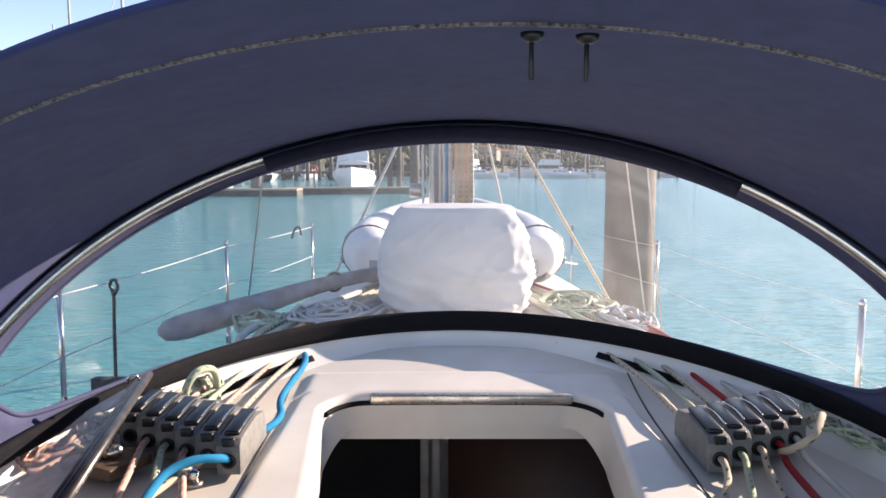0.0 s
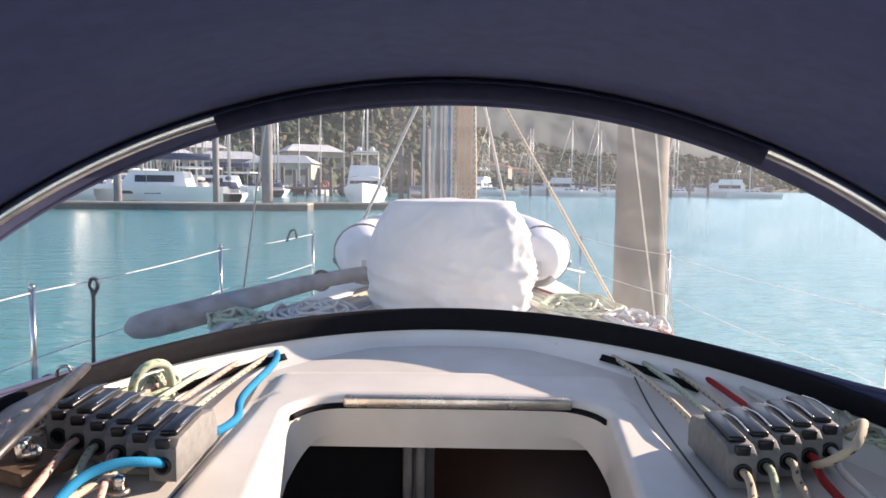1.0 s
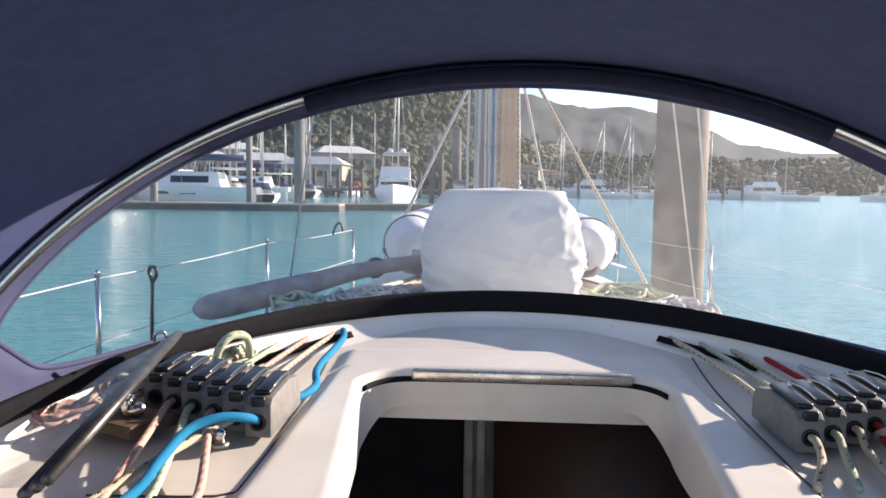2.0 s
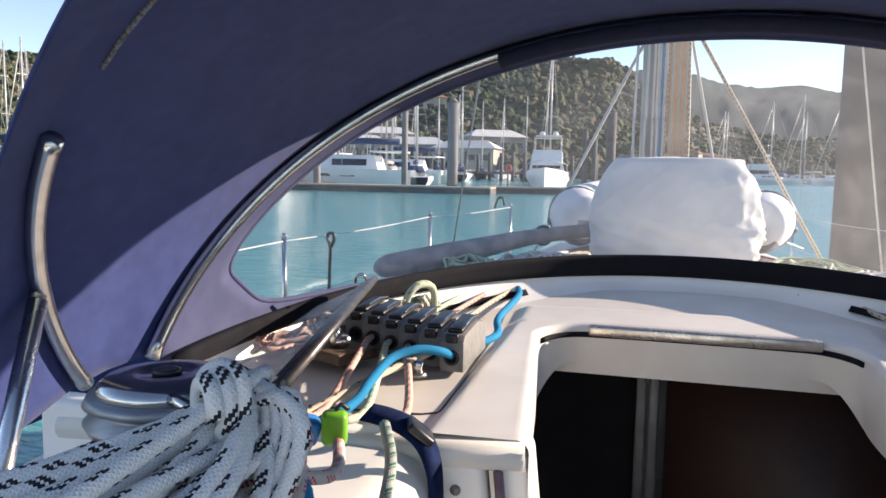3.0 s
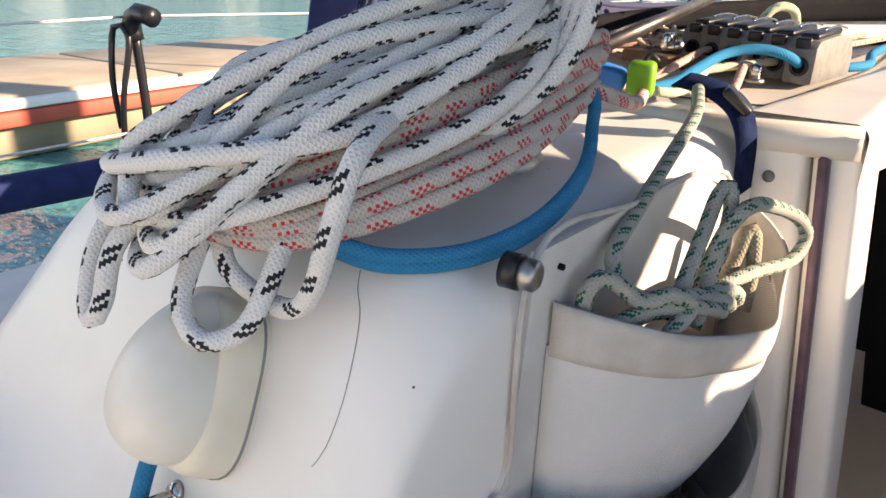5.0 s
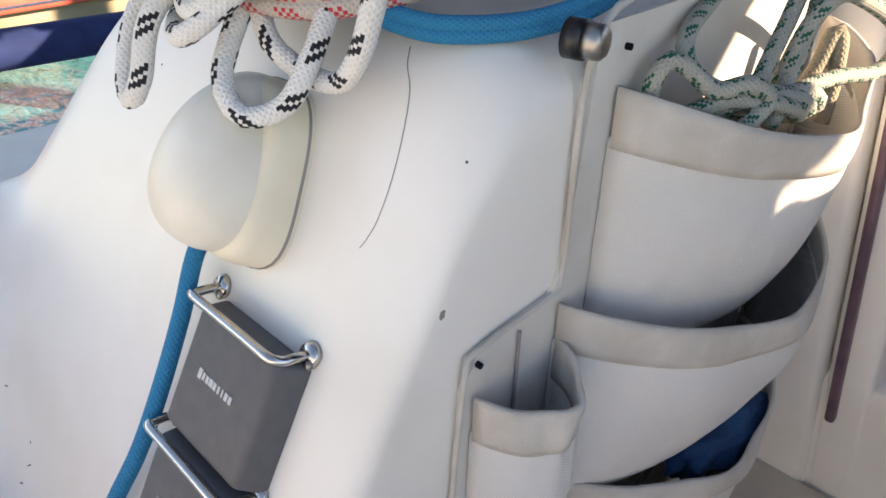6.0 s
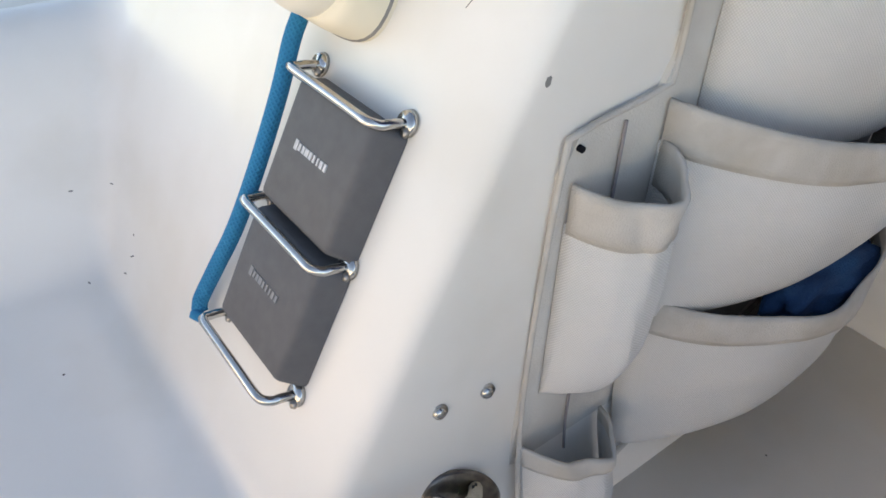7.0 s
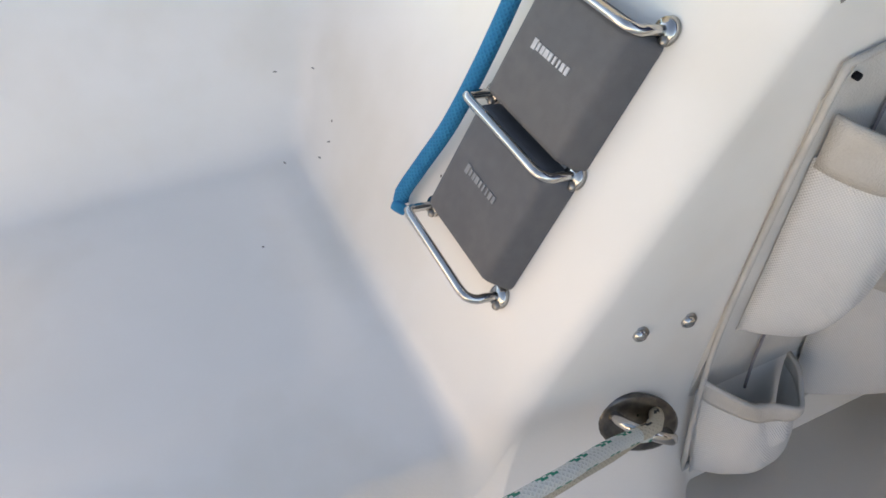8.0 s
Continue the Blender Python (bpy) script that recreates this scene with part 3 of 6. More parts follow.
def winpt(u, v):
    """The front panel: v 0 at the bow, 1 at the breakwater."""
    a = math.pi * (1 - u)
    p = rimpt(math.pi * (0.02 + 0.96 * (1 - u)), -0.004)
    q = Vector((p.x, p.y, rimtop(a) + 0.0))
    r = bow_front(a).lerp(q, v)
    n = Vector((math.cos(a) * 0.7, 0.6, 0.25))
    return r + n * 0.05 * math.sin(math.pi * v) * (0.3 + 0.7 * math.sin(a))


def ringpt(t, k, inner):
    """A rounded rectangle in the panel's own square."""
    (u0, v0), (u1, v1) = inner
    cu, cv, hu, hv = (u0 + u1) / 2, (v0 + v1) / 2, (u1 - u0) / 2, (v1 - v0) / 2
    a = 2 * math.pi * t
    c, s = math.cos(a), math.sin(a)
    n = 5.0
    r = (abs(c) ** n + abs(s) ** n) ** (-1 / n)
    m = max(abs(c), abs(s))
    pi = Vector((cu + hu * c * r, cv + hv * s * r))
    po = Vector((0.5 + 0.5 * c / m, 0.5 + 0.5 * s / m))
    return pi.lerp(po, k)


# starboard border (0.886) made wider, unseen, to keep sun off the rope pouch
INNER = ((0.085, 0.055), (0.886, 0.985))
part("window_border", sheet(lambda u, v: winpt(*ringpt(u, v, INNER)), 200, 6, 0.004, closed_u=True), NAVY_LIGHT, hood, "paler navy canvas border")
pane = part("window_pane", sheet(lambda u, v: winpt(0.03 + 0.94 * u, 0.02 + 0.97 * v) + Vector((0, 0.007, 0.003)), 60, 24), VINYL, hood, "clear hazy vinyl window")
pane.visible_shadow = False
part("window_binding", sweep(bmesh.new(), [winpt(*ringpt(i / 240, 0.0, INNER)) - Vector((0, 0.003, 0)) for i in range(240)], 0.006, 6, True), NAVY_LIGHT, hood)


def strip(u, v):
    a = math.pi * (0.02 + 0.96 * u)
    p = rimpt(a, 0.010 * (1 if 0.1 < v < 0.9 else 0.6))
    return Vector((p.x, p.y, rimtop(a) + 0.012 - (0.020 + 0.032 * math.sin(a)) * v))


part("bottom_strip", sheet(strip, 90, 6, 0.01), BLACKTRIM, hood, "black rubber strip along the breakwater")
part("front_bow", sweep(bmesh.new(), [bow_front(math.pi * i / 90) for i in range(91)], 0.0125, 12), STEEL, hood, "polished stainless tube")
part("bow_sleeve", sweep(bmesh.new(), [bow_front(math.pi * (0.30 + 0.35 * i / 50)) - Vector((0, 0.004, 0.012)) for i in range(51)], 0.016, 10), mk("sleeve_navy", (0.014, 0.017, 0.045), None, 40, rough=0.85), hood, "dark navy canvas sleeve with piping")
for sg in (0, 1):
    part("rear_bow", sweep(bmesh.new(), [bow_rear(math.pi * (0.19 * i / 30 if sg == 0 else 1 - 0.19 * i / 30)) for i in range(31)], 0.0125, 12), STEEL, hood, "polished stainless tube")
part("zip", sweep(bmesh.new(), [bow_rear(math.pi * (0.23 + 0.54 * i / 120)) + Vector((0, 0.03, 0.012)) for i in range(121)], 0.003, 5), mk("zip_teeth", (0.25, 0.25, 0.25), (0.02, 0.02, 0.02), 260, rough=0.5), hood)


# ---- cockpit: instruments on the sloping panel ----
PO, PU, PV = Vector((-0.46, 0.18, 1.055)), Vector((1, 0, 0)), Vector((0, 0.466, 0.884)).normalized()
PN = PU.cross(PV)


def pan(u, v, w=0.0):
    """A place on the instrument panel: across, up the slope, out of it."""
    return PO + PU * u + PV * v + PN * w


PANEL = Matrix.Translation(PO) @ Matrix((PU, PV, PN)).transposed().to_4x4()
LOGO = mk("logo_pale_grey", (0.55, 0.56, 0.58), None, 50, rough=0.5)


def instrument(u, v, label, faint):
    t = thing("instrument_cover", tuple(pan(u, v)), label, "instrument cover", "instrument covers on the panel")
    bm = box(bmesh.new(), (0.127, 0.112, 0.030), PANEL @ pose(u, v, 0.013), 0.0, 2)
    for vt in bm.verts:
        q = PANEL.inverted() @ vt.co
        if q.z > 0.02:
            q.x, q.y = u + (q.x - u) * 0.86, v + (q.y - v) * 0.93
            vt.co = PANEL @ q
    bmesh.ops.bevel(bm, geom=list(bm.edges), offset=0.006, segments=3, profile=0.5, affect="EDGES")
    cover = part("cover", bm, INSTR, t)
    lg = bmesh.new()
    for k, wd in enumerate((0.005, 0.0035, 0.004, 0.0055, 0.0035, 0.0025, 0.002, 0.004, 0.0035)):
        box(lg, (wd, 0.0085 if k in (0,) else 0.0062, 0.0012), PANEL @ pose(u - 0.026 + 0.0056 * k, v + 0.004, 0.0284))
    part("logo", lg, LOGO if not faint else mk("logo_worn", (0.26, 0.27, 0.28), None, 90, rough=0.6), cover, "pale lettering strip drawn as plain bars", smooth=False)
    bm = box(bmesh.new(), (0.105, 0.10, 0.012), PANEL @ pose(u, v, -0.001), 0.003)
    part("bezel", bm, BLACK, t)
    return t


instrument(0.010, 0.185, "dark grey plastic instrument cover with pale lettering", False)
instrument(0.011, 0.069, "dark grey plastic instrument cover with worn lettering", True)


def guard(v, drop, label):
    t = thing("guard_rail", tuple(pan(-0.065, v)), label, "guard rail", "guard rails over the instruments")
    h = 0.031
    pts = [pan(-0.062, v, 0.0), pan(-0.062, v - drop * 0.5, h * 0.5), pan(-0.062, v - drop * 0.85, h - 0.009), pan(-0.0605, v - drop * 0.95, h - 0.003), pan(-0.054, v - drop, h), pan(-0.02, v - drop, h),
           pan(0.02, v - drop, h), pan(0.053, v - drop, h), pan(0.061, v - drop * 0.95, h - 0.003), pan(0.064, v - drop * 0.85, h - 0.010), pan(0.065, v - drop * 0.5, h * 0.5), pan(0.066, v, 0.0)]
    part("bar", rod(pts, 0.0042, 10, 0.006), STEEL, t)
    for u in (-0.062, 0.066):
        f = part("foot", cyl(bmesh.new(), 0.0110, 0.0088, 0.005, PANEL @ pose(u, v, 0.003), 20), STEEL, t)
        part("screw", cyl(bmesh.new(), 0.004, 0.003, 0.003, PANEL @ pose(u + 0.006, v - 0.006, 0.0065), 10), DULLSTEEL, f)
    return t


for v in (0.247, 0.126, 0.004):
    guard(v, 0.008, "bent stainless steel guard rail screwed to the panel")

PILLGREY = mk("crack_grey", (0.28, 0.265, 0.25), None, 30, rough=0.8)
# compass with its white cover
compass = thing("compass", tuple(pan(-0.035, 0.375)), "cream dome cover of a bulkhead compass", "compass")
CM = PANEL @ pose(-0.064, 0.352, 0.008)


def spin(prof, m, n=40, squash=1.0):
    bm = bmesh.new()
    rings = [[bm.verts.new(m @ Vector((r * math.cos(2 * math.pi * k / n), squash * r * math.sin(2 * math.pi * k / n), z))) for k in range(n)] for r, z in prof if r > 1e-6]
    for a, b in zip(rings, rings[1:]):
        for k in range(n):
            bm.faces.new((a[k], a[(k + 1) % n], b[(k + 1) % n], b[k]))
    if len(rings[-1]) and prof[-1][0] < 1e-6:
        tip = bm.verts.new(m @ Vector((0, 0, prof[-1][1])))
        for k in range(n):
            bm.faces.new((rings[-1][k], rings[-1][(k + 1) % n], tip))
    else:
        bm.faces.new(rings[-1])
    bm.faces.new(rings[0][::-1])
    bmesh.ops.recalc_face_normals(bm, faces=bm.faces)
    return bm


def teardrop(rings, m, ax, ay, taper, power, n=56):
    """A rounded form over an outline that is wide below and narrow above; rings of (scale, height)."""
    def at(u, v):
        k, z, dy = rings[min(len(rings) - 1, round(v * (len(rings) - 1)))]
        c, s = math.cos(2 * math.pi * u), math.sin(2 * math.pi * u)
        r = k * (abs(c) ** power + abs(s) ** power) ** (-1 / power)
        return m @ Vector((ax * c * r * (1 - taper * s * r), ay * s * r + dy, z))
    bm = sheet(at, n, len(rings) - 1, closed_u=True)
    bmesh.ops.remove_doubles(bm, verts=bm.verts, dist=1e-5)
    return bm


part("flange", teardrop([(1.0, -0.04, 0), (1.0, 0.0, 0), (0.99, 0.012, 0), (0.97, 0.022, 0), (0.93, 0.029, 0), (0.86, 0.032, 0), (0.6, 0.033, 0)], CM, 0.062, 0.076, 0.22, 3.2), CREAM, compass)
dome = [(math.cos(math.pi / 2 * k / 16) ** 0.85 if k < 16 else 0.0, 0.024 + 0.056 * math.sin(math.pi / 2 * k / 16), -0.012 * math.sin(math.pi / 2 * k / 16)) for k in range(17)]
part("cover_dome", teardrop(dome, CM @ pose(0.002, 0.002, 0), 0.052, 0.073, 0.32, 2.1), mk("dome_plastic", (0.78, 0.76, 0.70), (0.73, 0.70, 0.61), 10, rough=0.38, stain=0.3, sscale=12), compass, "smooth pale plastic dome")
part("seal_ring", teardrop([(1.005, -0.004, 0), (1.012, -0.0035, 0), (1.012, -0.002, 0), (1.0, -0.001, 0)], CM, 0.062, 0.076, 0.22, 3.2), PILLGREY, compass)

# hairline crack in the gelcoat round the winch base
crack = []
for p in spline([(-0.424, 0.42, 0), (-0.415, 0.409, 0), (-0.400, 0.398, 0), (-0.388, 0.382, 0), (-0.380, 0.363, 0), (-0.380, 0.346, 0), (-0.386, 0.337, 0)], 0.004):
    drop = 0.065 * (1 - math.cos(math.asin(max(0, p.x + 0.40) / 0.08)))
    crack.append(Vector((p.x, p.y, surf(p.x, p.y) - drop + 0.0003)))
solo("gelcoat_crack", sweep(bmesh.new(), crack, 0.0004, 4), PILLGREY, "fine dark hairline crack in the white gelcoat", "crack")

# scuffs and specks on the gelcoat
def scuff(p, sx, sy, sz, turn):
    bm = bmesh.new()
    bmesh.ops.create_icosphere(bm, subdivisions=2, radius=1.0)
    for v in bm.verts:
        v.co *= 1 + 0.5 * noise.noise(v.co * 1.7 + Vector(p) * 40)
    bm.transform(Matrix.Translation(p) @ pose(0, 0, 0, 0, 0, turn) @ Matrix.Diagonal((sx, sy, sz, 1)))
    return solo("scuff", bm, PILLGREY, "small dark scuff in the white gelcoat", "scuff", "scuffs on the gelcoat")


scuff((-0.3202, 0.357, 1.318), 0.0006, 0.0032, 0.0042, 0)
for x, y, turn in ((-0.872, 0.120, 60), (-0.856, 0.166, 20), (-0.757, 0.150, 80), (-0.765, 0.138, 40), (-0.80, 0.10, 10)):
    scuff((x, y, surf(x, y)), 0.0036, 0.0013, 0.0008, turn)

# blue cord hanging beside the instruments
pts = [pan(-0.085, 0.31, 0.02), pan(-0.09, 0.265, 0.022), pan(-0.084, 0.21, 0.02), pan(-0.082, 0.14, 0.018), pan(-0.086, 0.08, 0.016), pan(-0.098, 0.03, 0.014), pan(-0.108, -0.012, 0.012), pan(-0.104, -0.022, 0.010)]
lan = thing("lanyard", tuple(pan(-0.1, -0.02)), "blue braided cord hanging beside the instrument covers", "rope")
part("cord", rod([p + PU * 0.006 for p in pts], 0.0078, 12, 0.01), R_BLUE, lan)
part("melted_end", spin([(0.0082, 0.0), (0.0088, 0.004), (0.0075, 0.009), (0.0, 0.010)], Matrix.Translation(pts[-1] + PU * 0.006) @ pose(0, 0, 0, 120, 0, 30), 14), R_BLUE, lan, "melted dark blue end")

# press stud, bolts and pad eye
knob = thing("socket_knob", (-0.32, 0.487, 1.50), "black and steel round knob on the moulding", "knob")
KM = pose(-0.319, 0.472, 1.495, 0, 90, 12) @ Matrix.Scale(0.85, 4)
part("base", cyl(bmesh.new(), 0.0165, 0.0165, 0.016, KM @ pose(0, 0, 0.006), 24), BLACK, knob)
part("button", spin([(0.0145, 0.012), (0.0145, 0.028), (0.0115, 0.031), (0.0, 0.031)], KM, 24), DULLSTEEL, knob)


def bolt(y, z):
    t = thing("bolt", (-0.32, y, z), "domed stainless bolt head in the gelcoat", "bolt", "bolts above the pad eye")
    m = pose(-0.321, y, z, 0, 90, -18)
    part("washer", cyl(bmesh.new(), 0.0085, 0.0085, 0.002, m @ pose(0, 0, 0.001), 20), DULLSTEEL, t)
    part("head", spin([(0.0062, 0.0), (0.0062, 0.003), (0.0048, 0.006), (0.0, 0.0072)], m, 18), STEEL, t)
    return t


bolt(0.272, 1.045)
bolt(0.324, 1.037)

eye = thing("pad_eye", (-0.29, 0.295, 0.895), "oval stainless pad eye with a line through it", "pad eye")
EM = pose(-0.306, 0.288, 0.925, 0, 70, -12) @ pose(0, 0, 0, 0, 0, 60)
part("plate", spin([(0.038, 0.0), (0.038, 0.003), (0.034, 0.005), (0.0, 0.005)], EM @ Matrix.Diagonal((1.15, 0.8, 1, 1)), 32), mk("tarnished_steel", (0.20, 0.18, 0.16), (0.11, 0.10, 0.09), 90, rough=0.3, metal=1.0), eye)
part("ring", rod([EM @ Vector(p) for p in ((-0.03, 0, 0.003), (-0.026, 0.004, 0.022), (0.0, 0.008, 0.034), (0.026, 0.004, 0.022), (0.03, 0, 0.003))], 0.0055, 10, 0.006), STEEL, eye)
for dy in (0, 0.012):
    pts = [(-0.300, 0.302, 0.925 + dy), (-0.284, 0.286, 0.938 + dy), (-0.280, 0.262, 0.956), (-0.271, 0.225, 0.978 - dy), (-0.262, 0.190, 0.994 - dy), (-0.254, 0.15, 1.004 - dy), (-0.251, 0.05, 1.000 - dy * 2), (-0.26, -0.15, 0.99), (-0.32, -0.5, 0.955 + dy)]
    solo("sheet_line", rod(pts, 0.0068, 10, 0.012), R_GREENBIG if dy == 0 else R_TAN, "pale braided line with green flecks led through the pad eye" if dy == 0 else "tan line doubled back beside the green-flecked one", "rope", "lines through the pad eye")


# ---- rope pouch on the side of the moulding ----
pouch = thing("rope_pouch", (-0.32, 0.6, 0.85), "grey-white mesh rope pouch with three pockets and a bottle holder", "rope pouch")


def flat(outline, x, thick, parent, name, material, label=""):
    bm = bmesh.new()
    lo = [bm.verts.new((x, y, z)) for y, z in outline]
    hi = [bm.verts.new((x + thick, y, z)) for y, z in outline]
    n = len(outline)
    for i in range(n):
        bm.faces.new((lo[i], lo[(i + 1) % n], hi[(i + 1) % n], hi[i]))
    bm.faces.new(lo)
    bm.faces.new(hi[::-1])
    bmesh.ops.recalc_face_normals(bm, faces=bm.faces)
    return part(name, bm, material, parent, label, smooth=False)


OUT = [(0.505, 1.500), (0.66, 1.508), (0.80, 1.512), (0.90, 1.46), (0.925, 1.20), (0.90, 1.00), (0.70, 0.90), (0.47, 0.835), (0.362, 0.828), (0.352, 0.845), (0.366, 1.0), (0.376, 1.24), (0.392, 1.272), (0.478, 1.285), (0.490, 1.31)]
flat(OUT, -0.3205, 0.006, pouch, "backing", POUCHBACK)
part("piping", sweep(bmesh.new(), spline([(-0.3145 + foot(z, y), y, z) for y, z in OUT], 0.02, True), 0.0030, 6, True), POUCHTAPE, pouch, "grey bound edge")


def pocket(y0, y1, zl, zr, zb, depth, sag, tape=0.034, lean=0.0, bottom=0.0, full=2.4):
    """A bulging pocket: rim from (y0, zl) to (y1, zr), closing on the backing at zb."""
    def at(u, v):
        b = math.sin(math.pi * u ** 1.1) ** 0.6
        wr = noise.noise(Vector((u * 5 + y0 * 9, v * 4, zb * 7))) * 0.010 * b
        wr -= 0.007 * b * max(0.0, 1 - 6 * abs(u - 0.30 - 0.35 * v - 0.05 * noise.noise(Vector((v * 5, y0 * 7, 2)))))
        zrim = zl + (zr - zl) * u - sag * math.sin(math.pi * u)
        bot = zb + bottom * (u - 0.15) ** 2
        w = min(1.0, v / 0.86)
        k = max(0.0, (v - 0.86) / 0.14)
        d = depth * b * (1 - 0.40 * w ** full) * (1 - 0.97 * k) + wr * (1 - v)
        y = y0 + (y1 - y0) * u + lean * v * (0.5 - u)
        z = zrim + (bot - zrim) * w - 0.006 * k
        return Vector((-0.313 + d + foot(z, y), y, z))
    return at


def add_pocket(at, name, label=""):
    body = part(name, sheet(lambda u, v: at(u, 0.14 + 0.86 * v), 36, 22, 0.002), MESHCLOTH, pouch, label)
    part("binding", sheet(lambda u, v: at(u, 0.17 * v) + Vector((0.0025, 0, 0)), 36, 5, 0.004), POUCHTAPE, body, "grey cloth binding")
    return body


add_pocket(pocket(0.528, 0.925, 1.452, 1.455, 1.200, 0.112, 0.052), "pocket")
add_pocket(pocket(0.485, 0.925, 1.275, 1.27, 1.045, 0.125, 0.045), "pocket")
add_pocket(pocket(0.500, 0.905, 1.068, 1.075, 0.862, 0.115, 0.038), "pocket")
add_pocket(pocket(0.385, 0.490, 1.232, 1.240, 1.005, 0.058, 0.012, 0.03, 0.0, 0.02, 7.0), "bottle_holder", "narrow tube pocket with a frayed open end")
add_pocket(pocket(0.360, 0.480, 0.945, 0.925, 0.826, 0.055, 0.004, 0.0, 0.0, 0.02, 8.0), "small_pocket")
part("seam", sweep(bmesh.new(), spline([(-0.3115, 0.437, 1.27), (-0.3115, 0.436, 1.15), (-0.3115, 0.428, 0.97), (-0.3105 + foot(0.90, 0.425), 0.425, 0.90)], 0.02), 0.0016, 5), mk("pouch_seam", (0.30, 0.27, 0.28), None, 40, rough=0.8), pouch)
for y, z in ((0.391, 1.260), (0.538, 1.480), (0.372, 0.842)):
    part("eyelet", cyl(bmesh.new(), 0.0028, 0.0028, 0.005, pose(-0.3125 + foot(z, y), y, z, 0, 90, 0), 12), BLACKTRIM, pouch)

# folded blue cloth in the lower pocket
bm = bmesh.new()
bmesh.ops.create_icosphere(bm, subdivisions=4, radius=1.0)
for vt in bm.verts:
    n = vt.co.normalized()
    k = 1 + 0.28 * noise.noise(n * 2.3) + 0.10 * noise.noise(n * 6)
    vt.co = Vector((-0.245 + n.x * 0.034 * k, 0.745 + n.y * 0.095 * k, 1.014 + n.z * 0.038 * k))
solo("cloth", bm, mk("blue_cloth", (0.004, 0.060, 0.16), (0.003, 0.042, 0.12), 20, rough=0.9, bump=0.5, bscale=400), "crumpled dark blue cloth tucked in the lower pocket", "cloth")

# green-flecked line stowed in the top pocket
green = thing("green_coil", (-0.28, 0.7, 1.42), "grey-white line with green flecks stowed in the top pocket", "rope")
pts = [(-0.39, 0.93, 1.576), (-0.352, 0.844, 1.560), (-0.333, 0.751, 1.529), (-0.312, 0.655, 1.501), (-0.300, 0.600, 1.482), (-0.288, 0.590, 1.461), (-0.270, 0.604, 1.445), (-0.256, 0.648, 1.438), (-0.244, 0.680, 1.428), (-0.246, 0.665, 1.405)]
part("turn", rod(pts, 0.0074, 10, 0.008), R_GREEN, green)
pts = [(-0.262, 0.690, 1.400), (-0.250, 0.715, 1.424), (-0.237, 0.774, 1.430), (-0.226, 0.852, 1.424), (-0.224, 0.884, 1.443), (-0.228, 0.858, 1.470), (-0.236, 0.790, 1.496), (-0.240, 0.740, 1.506), (-0.248, 0.716, 1.490), (-0.256, 0.706, 1.455), (-0.262, 0.700, 1.405)]
part("loop_end", rod(pts, 0.0074, 10, 0.008), R_GREEN, green)
pts = [(-0.262, 0.650, 1.410), (-0.262, 0.668, 1.445), (-0.266, 0.703, 1.480), (-0.270, 0.735, 1.512), (-0.265, 0.746, 1.519), (-0.258, 0.740, 1.496), (-0.254, 0.719, 1.462), (-0.253, 0.690, 1.420)]
part("turn", rod(pts, 0.0074, 10, 0.007), R_GREEN, green)
pts = [(-0.298, 0.572, 1.415), (-0.297, 0.553, 1.450), (-0.290, 0.563, 1.470), (-0.280, 0.578, 1.462), (-0.266, 0.595, 1.446), (-0.250, 0.620, 1.450), (-0.242, 0.642, 1.434), (-0.246, 0.612, 1.415)]
part("turn", rod(pts, 0.0074, 10, 0.007), R_GREEN, green)
for k in range(3):
    pts = [(-0.285 + 0.008 * k, 0.58 + 0.03 * k, 1.420), (-0.262 + 0.006 * k, 0.61 + 0.035 * k, 1.436 - 0.004 * k), (-0.240, 0.66 + 0.03 * k, 1.428), (-0.236, 0.70 + 0.02 * k, 1.412), (-0.26, 0.72, 1.400), (-0.29, 0.66, 1.405)]
    part("turn", rod(pts, 0.0074, 10, 0.008, True), R_GREEN, green)
pts = [(-0.27, 0.76, 1.39), (-0.262, 0.79, 1.43), (-0.258, 0.80, 1.462), (-0.252, 0.805, 1.458), (-0.246, 0.80, 1.42), (-0.244, 0.79, 1.38)]
solo("tan_line", rod(pts, 0.0075, 10, 0.008), rope_mat("rope_cream", (0.36, 0.32, 0.24), None), "cream line folded into the top pocket", "rope")


# ---- winch with coils of sheet ----
WX, WY = -0.53, 0.67
winch = thing("winch", (WX, WY, 1.50), "self-tailing winch with chrome top and grey drum on the pod", "winch")
WM = pose(WX, WY, 1.50)
part("base", spin([(0.085, -0.01), (0.085, 0.012), (0.078, 0.022), (0.066, 0.026), (0.0, 0.026)], WM, 40), DULLSTEEL, winch)
part("drum", spin([(0.066, 0.024), (0.056, 0.04), (0.052, 0.09), (0.058, 0.125), (0.070, 0.140), (0.070, 0.150), (0.0, 0.150)], WM, 40), DRUM, winch, "grey ribbed drum")
part("jaw", spin([(0.074, 0.150), (0.078, 0.158), (0.060, 0.165), (0.060, 0.169), (0.078, 0.176), (0.074, 0.184), (0.0, 0.184)], WM, 40), DRUM, winch, "grey self-tailing jaw")
part("cap", spin([(0.066, 0.184), (0.066, 0.192), (0.058, 0.199), (0.030, 0.203), (0.024, 0.200), (0.0, 0.200)], WM, 40), STEEL, winch, "polished chrome cap")
part("socket", spin([(0.014, 0.200), (0.014, 0.2045), (0.010, 0.2045), (0.0, 0.2045)], WM, 8), BLACK, winch)
part("feeder_arm", rod([WM @ Vector(p) for p in ((0.04, -0.05, 0.192), (0.066, -0.058, 0.188), (0.085, -0.056, 0.168), (0.084, -0.05, 0.14))], 0.006, 8, 0.01), STEEL, winch)

rng = random.Random(5)
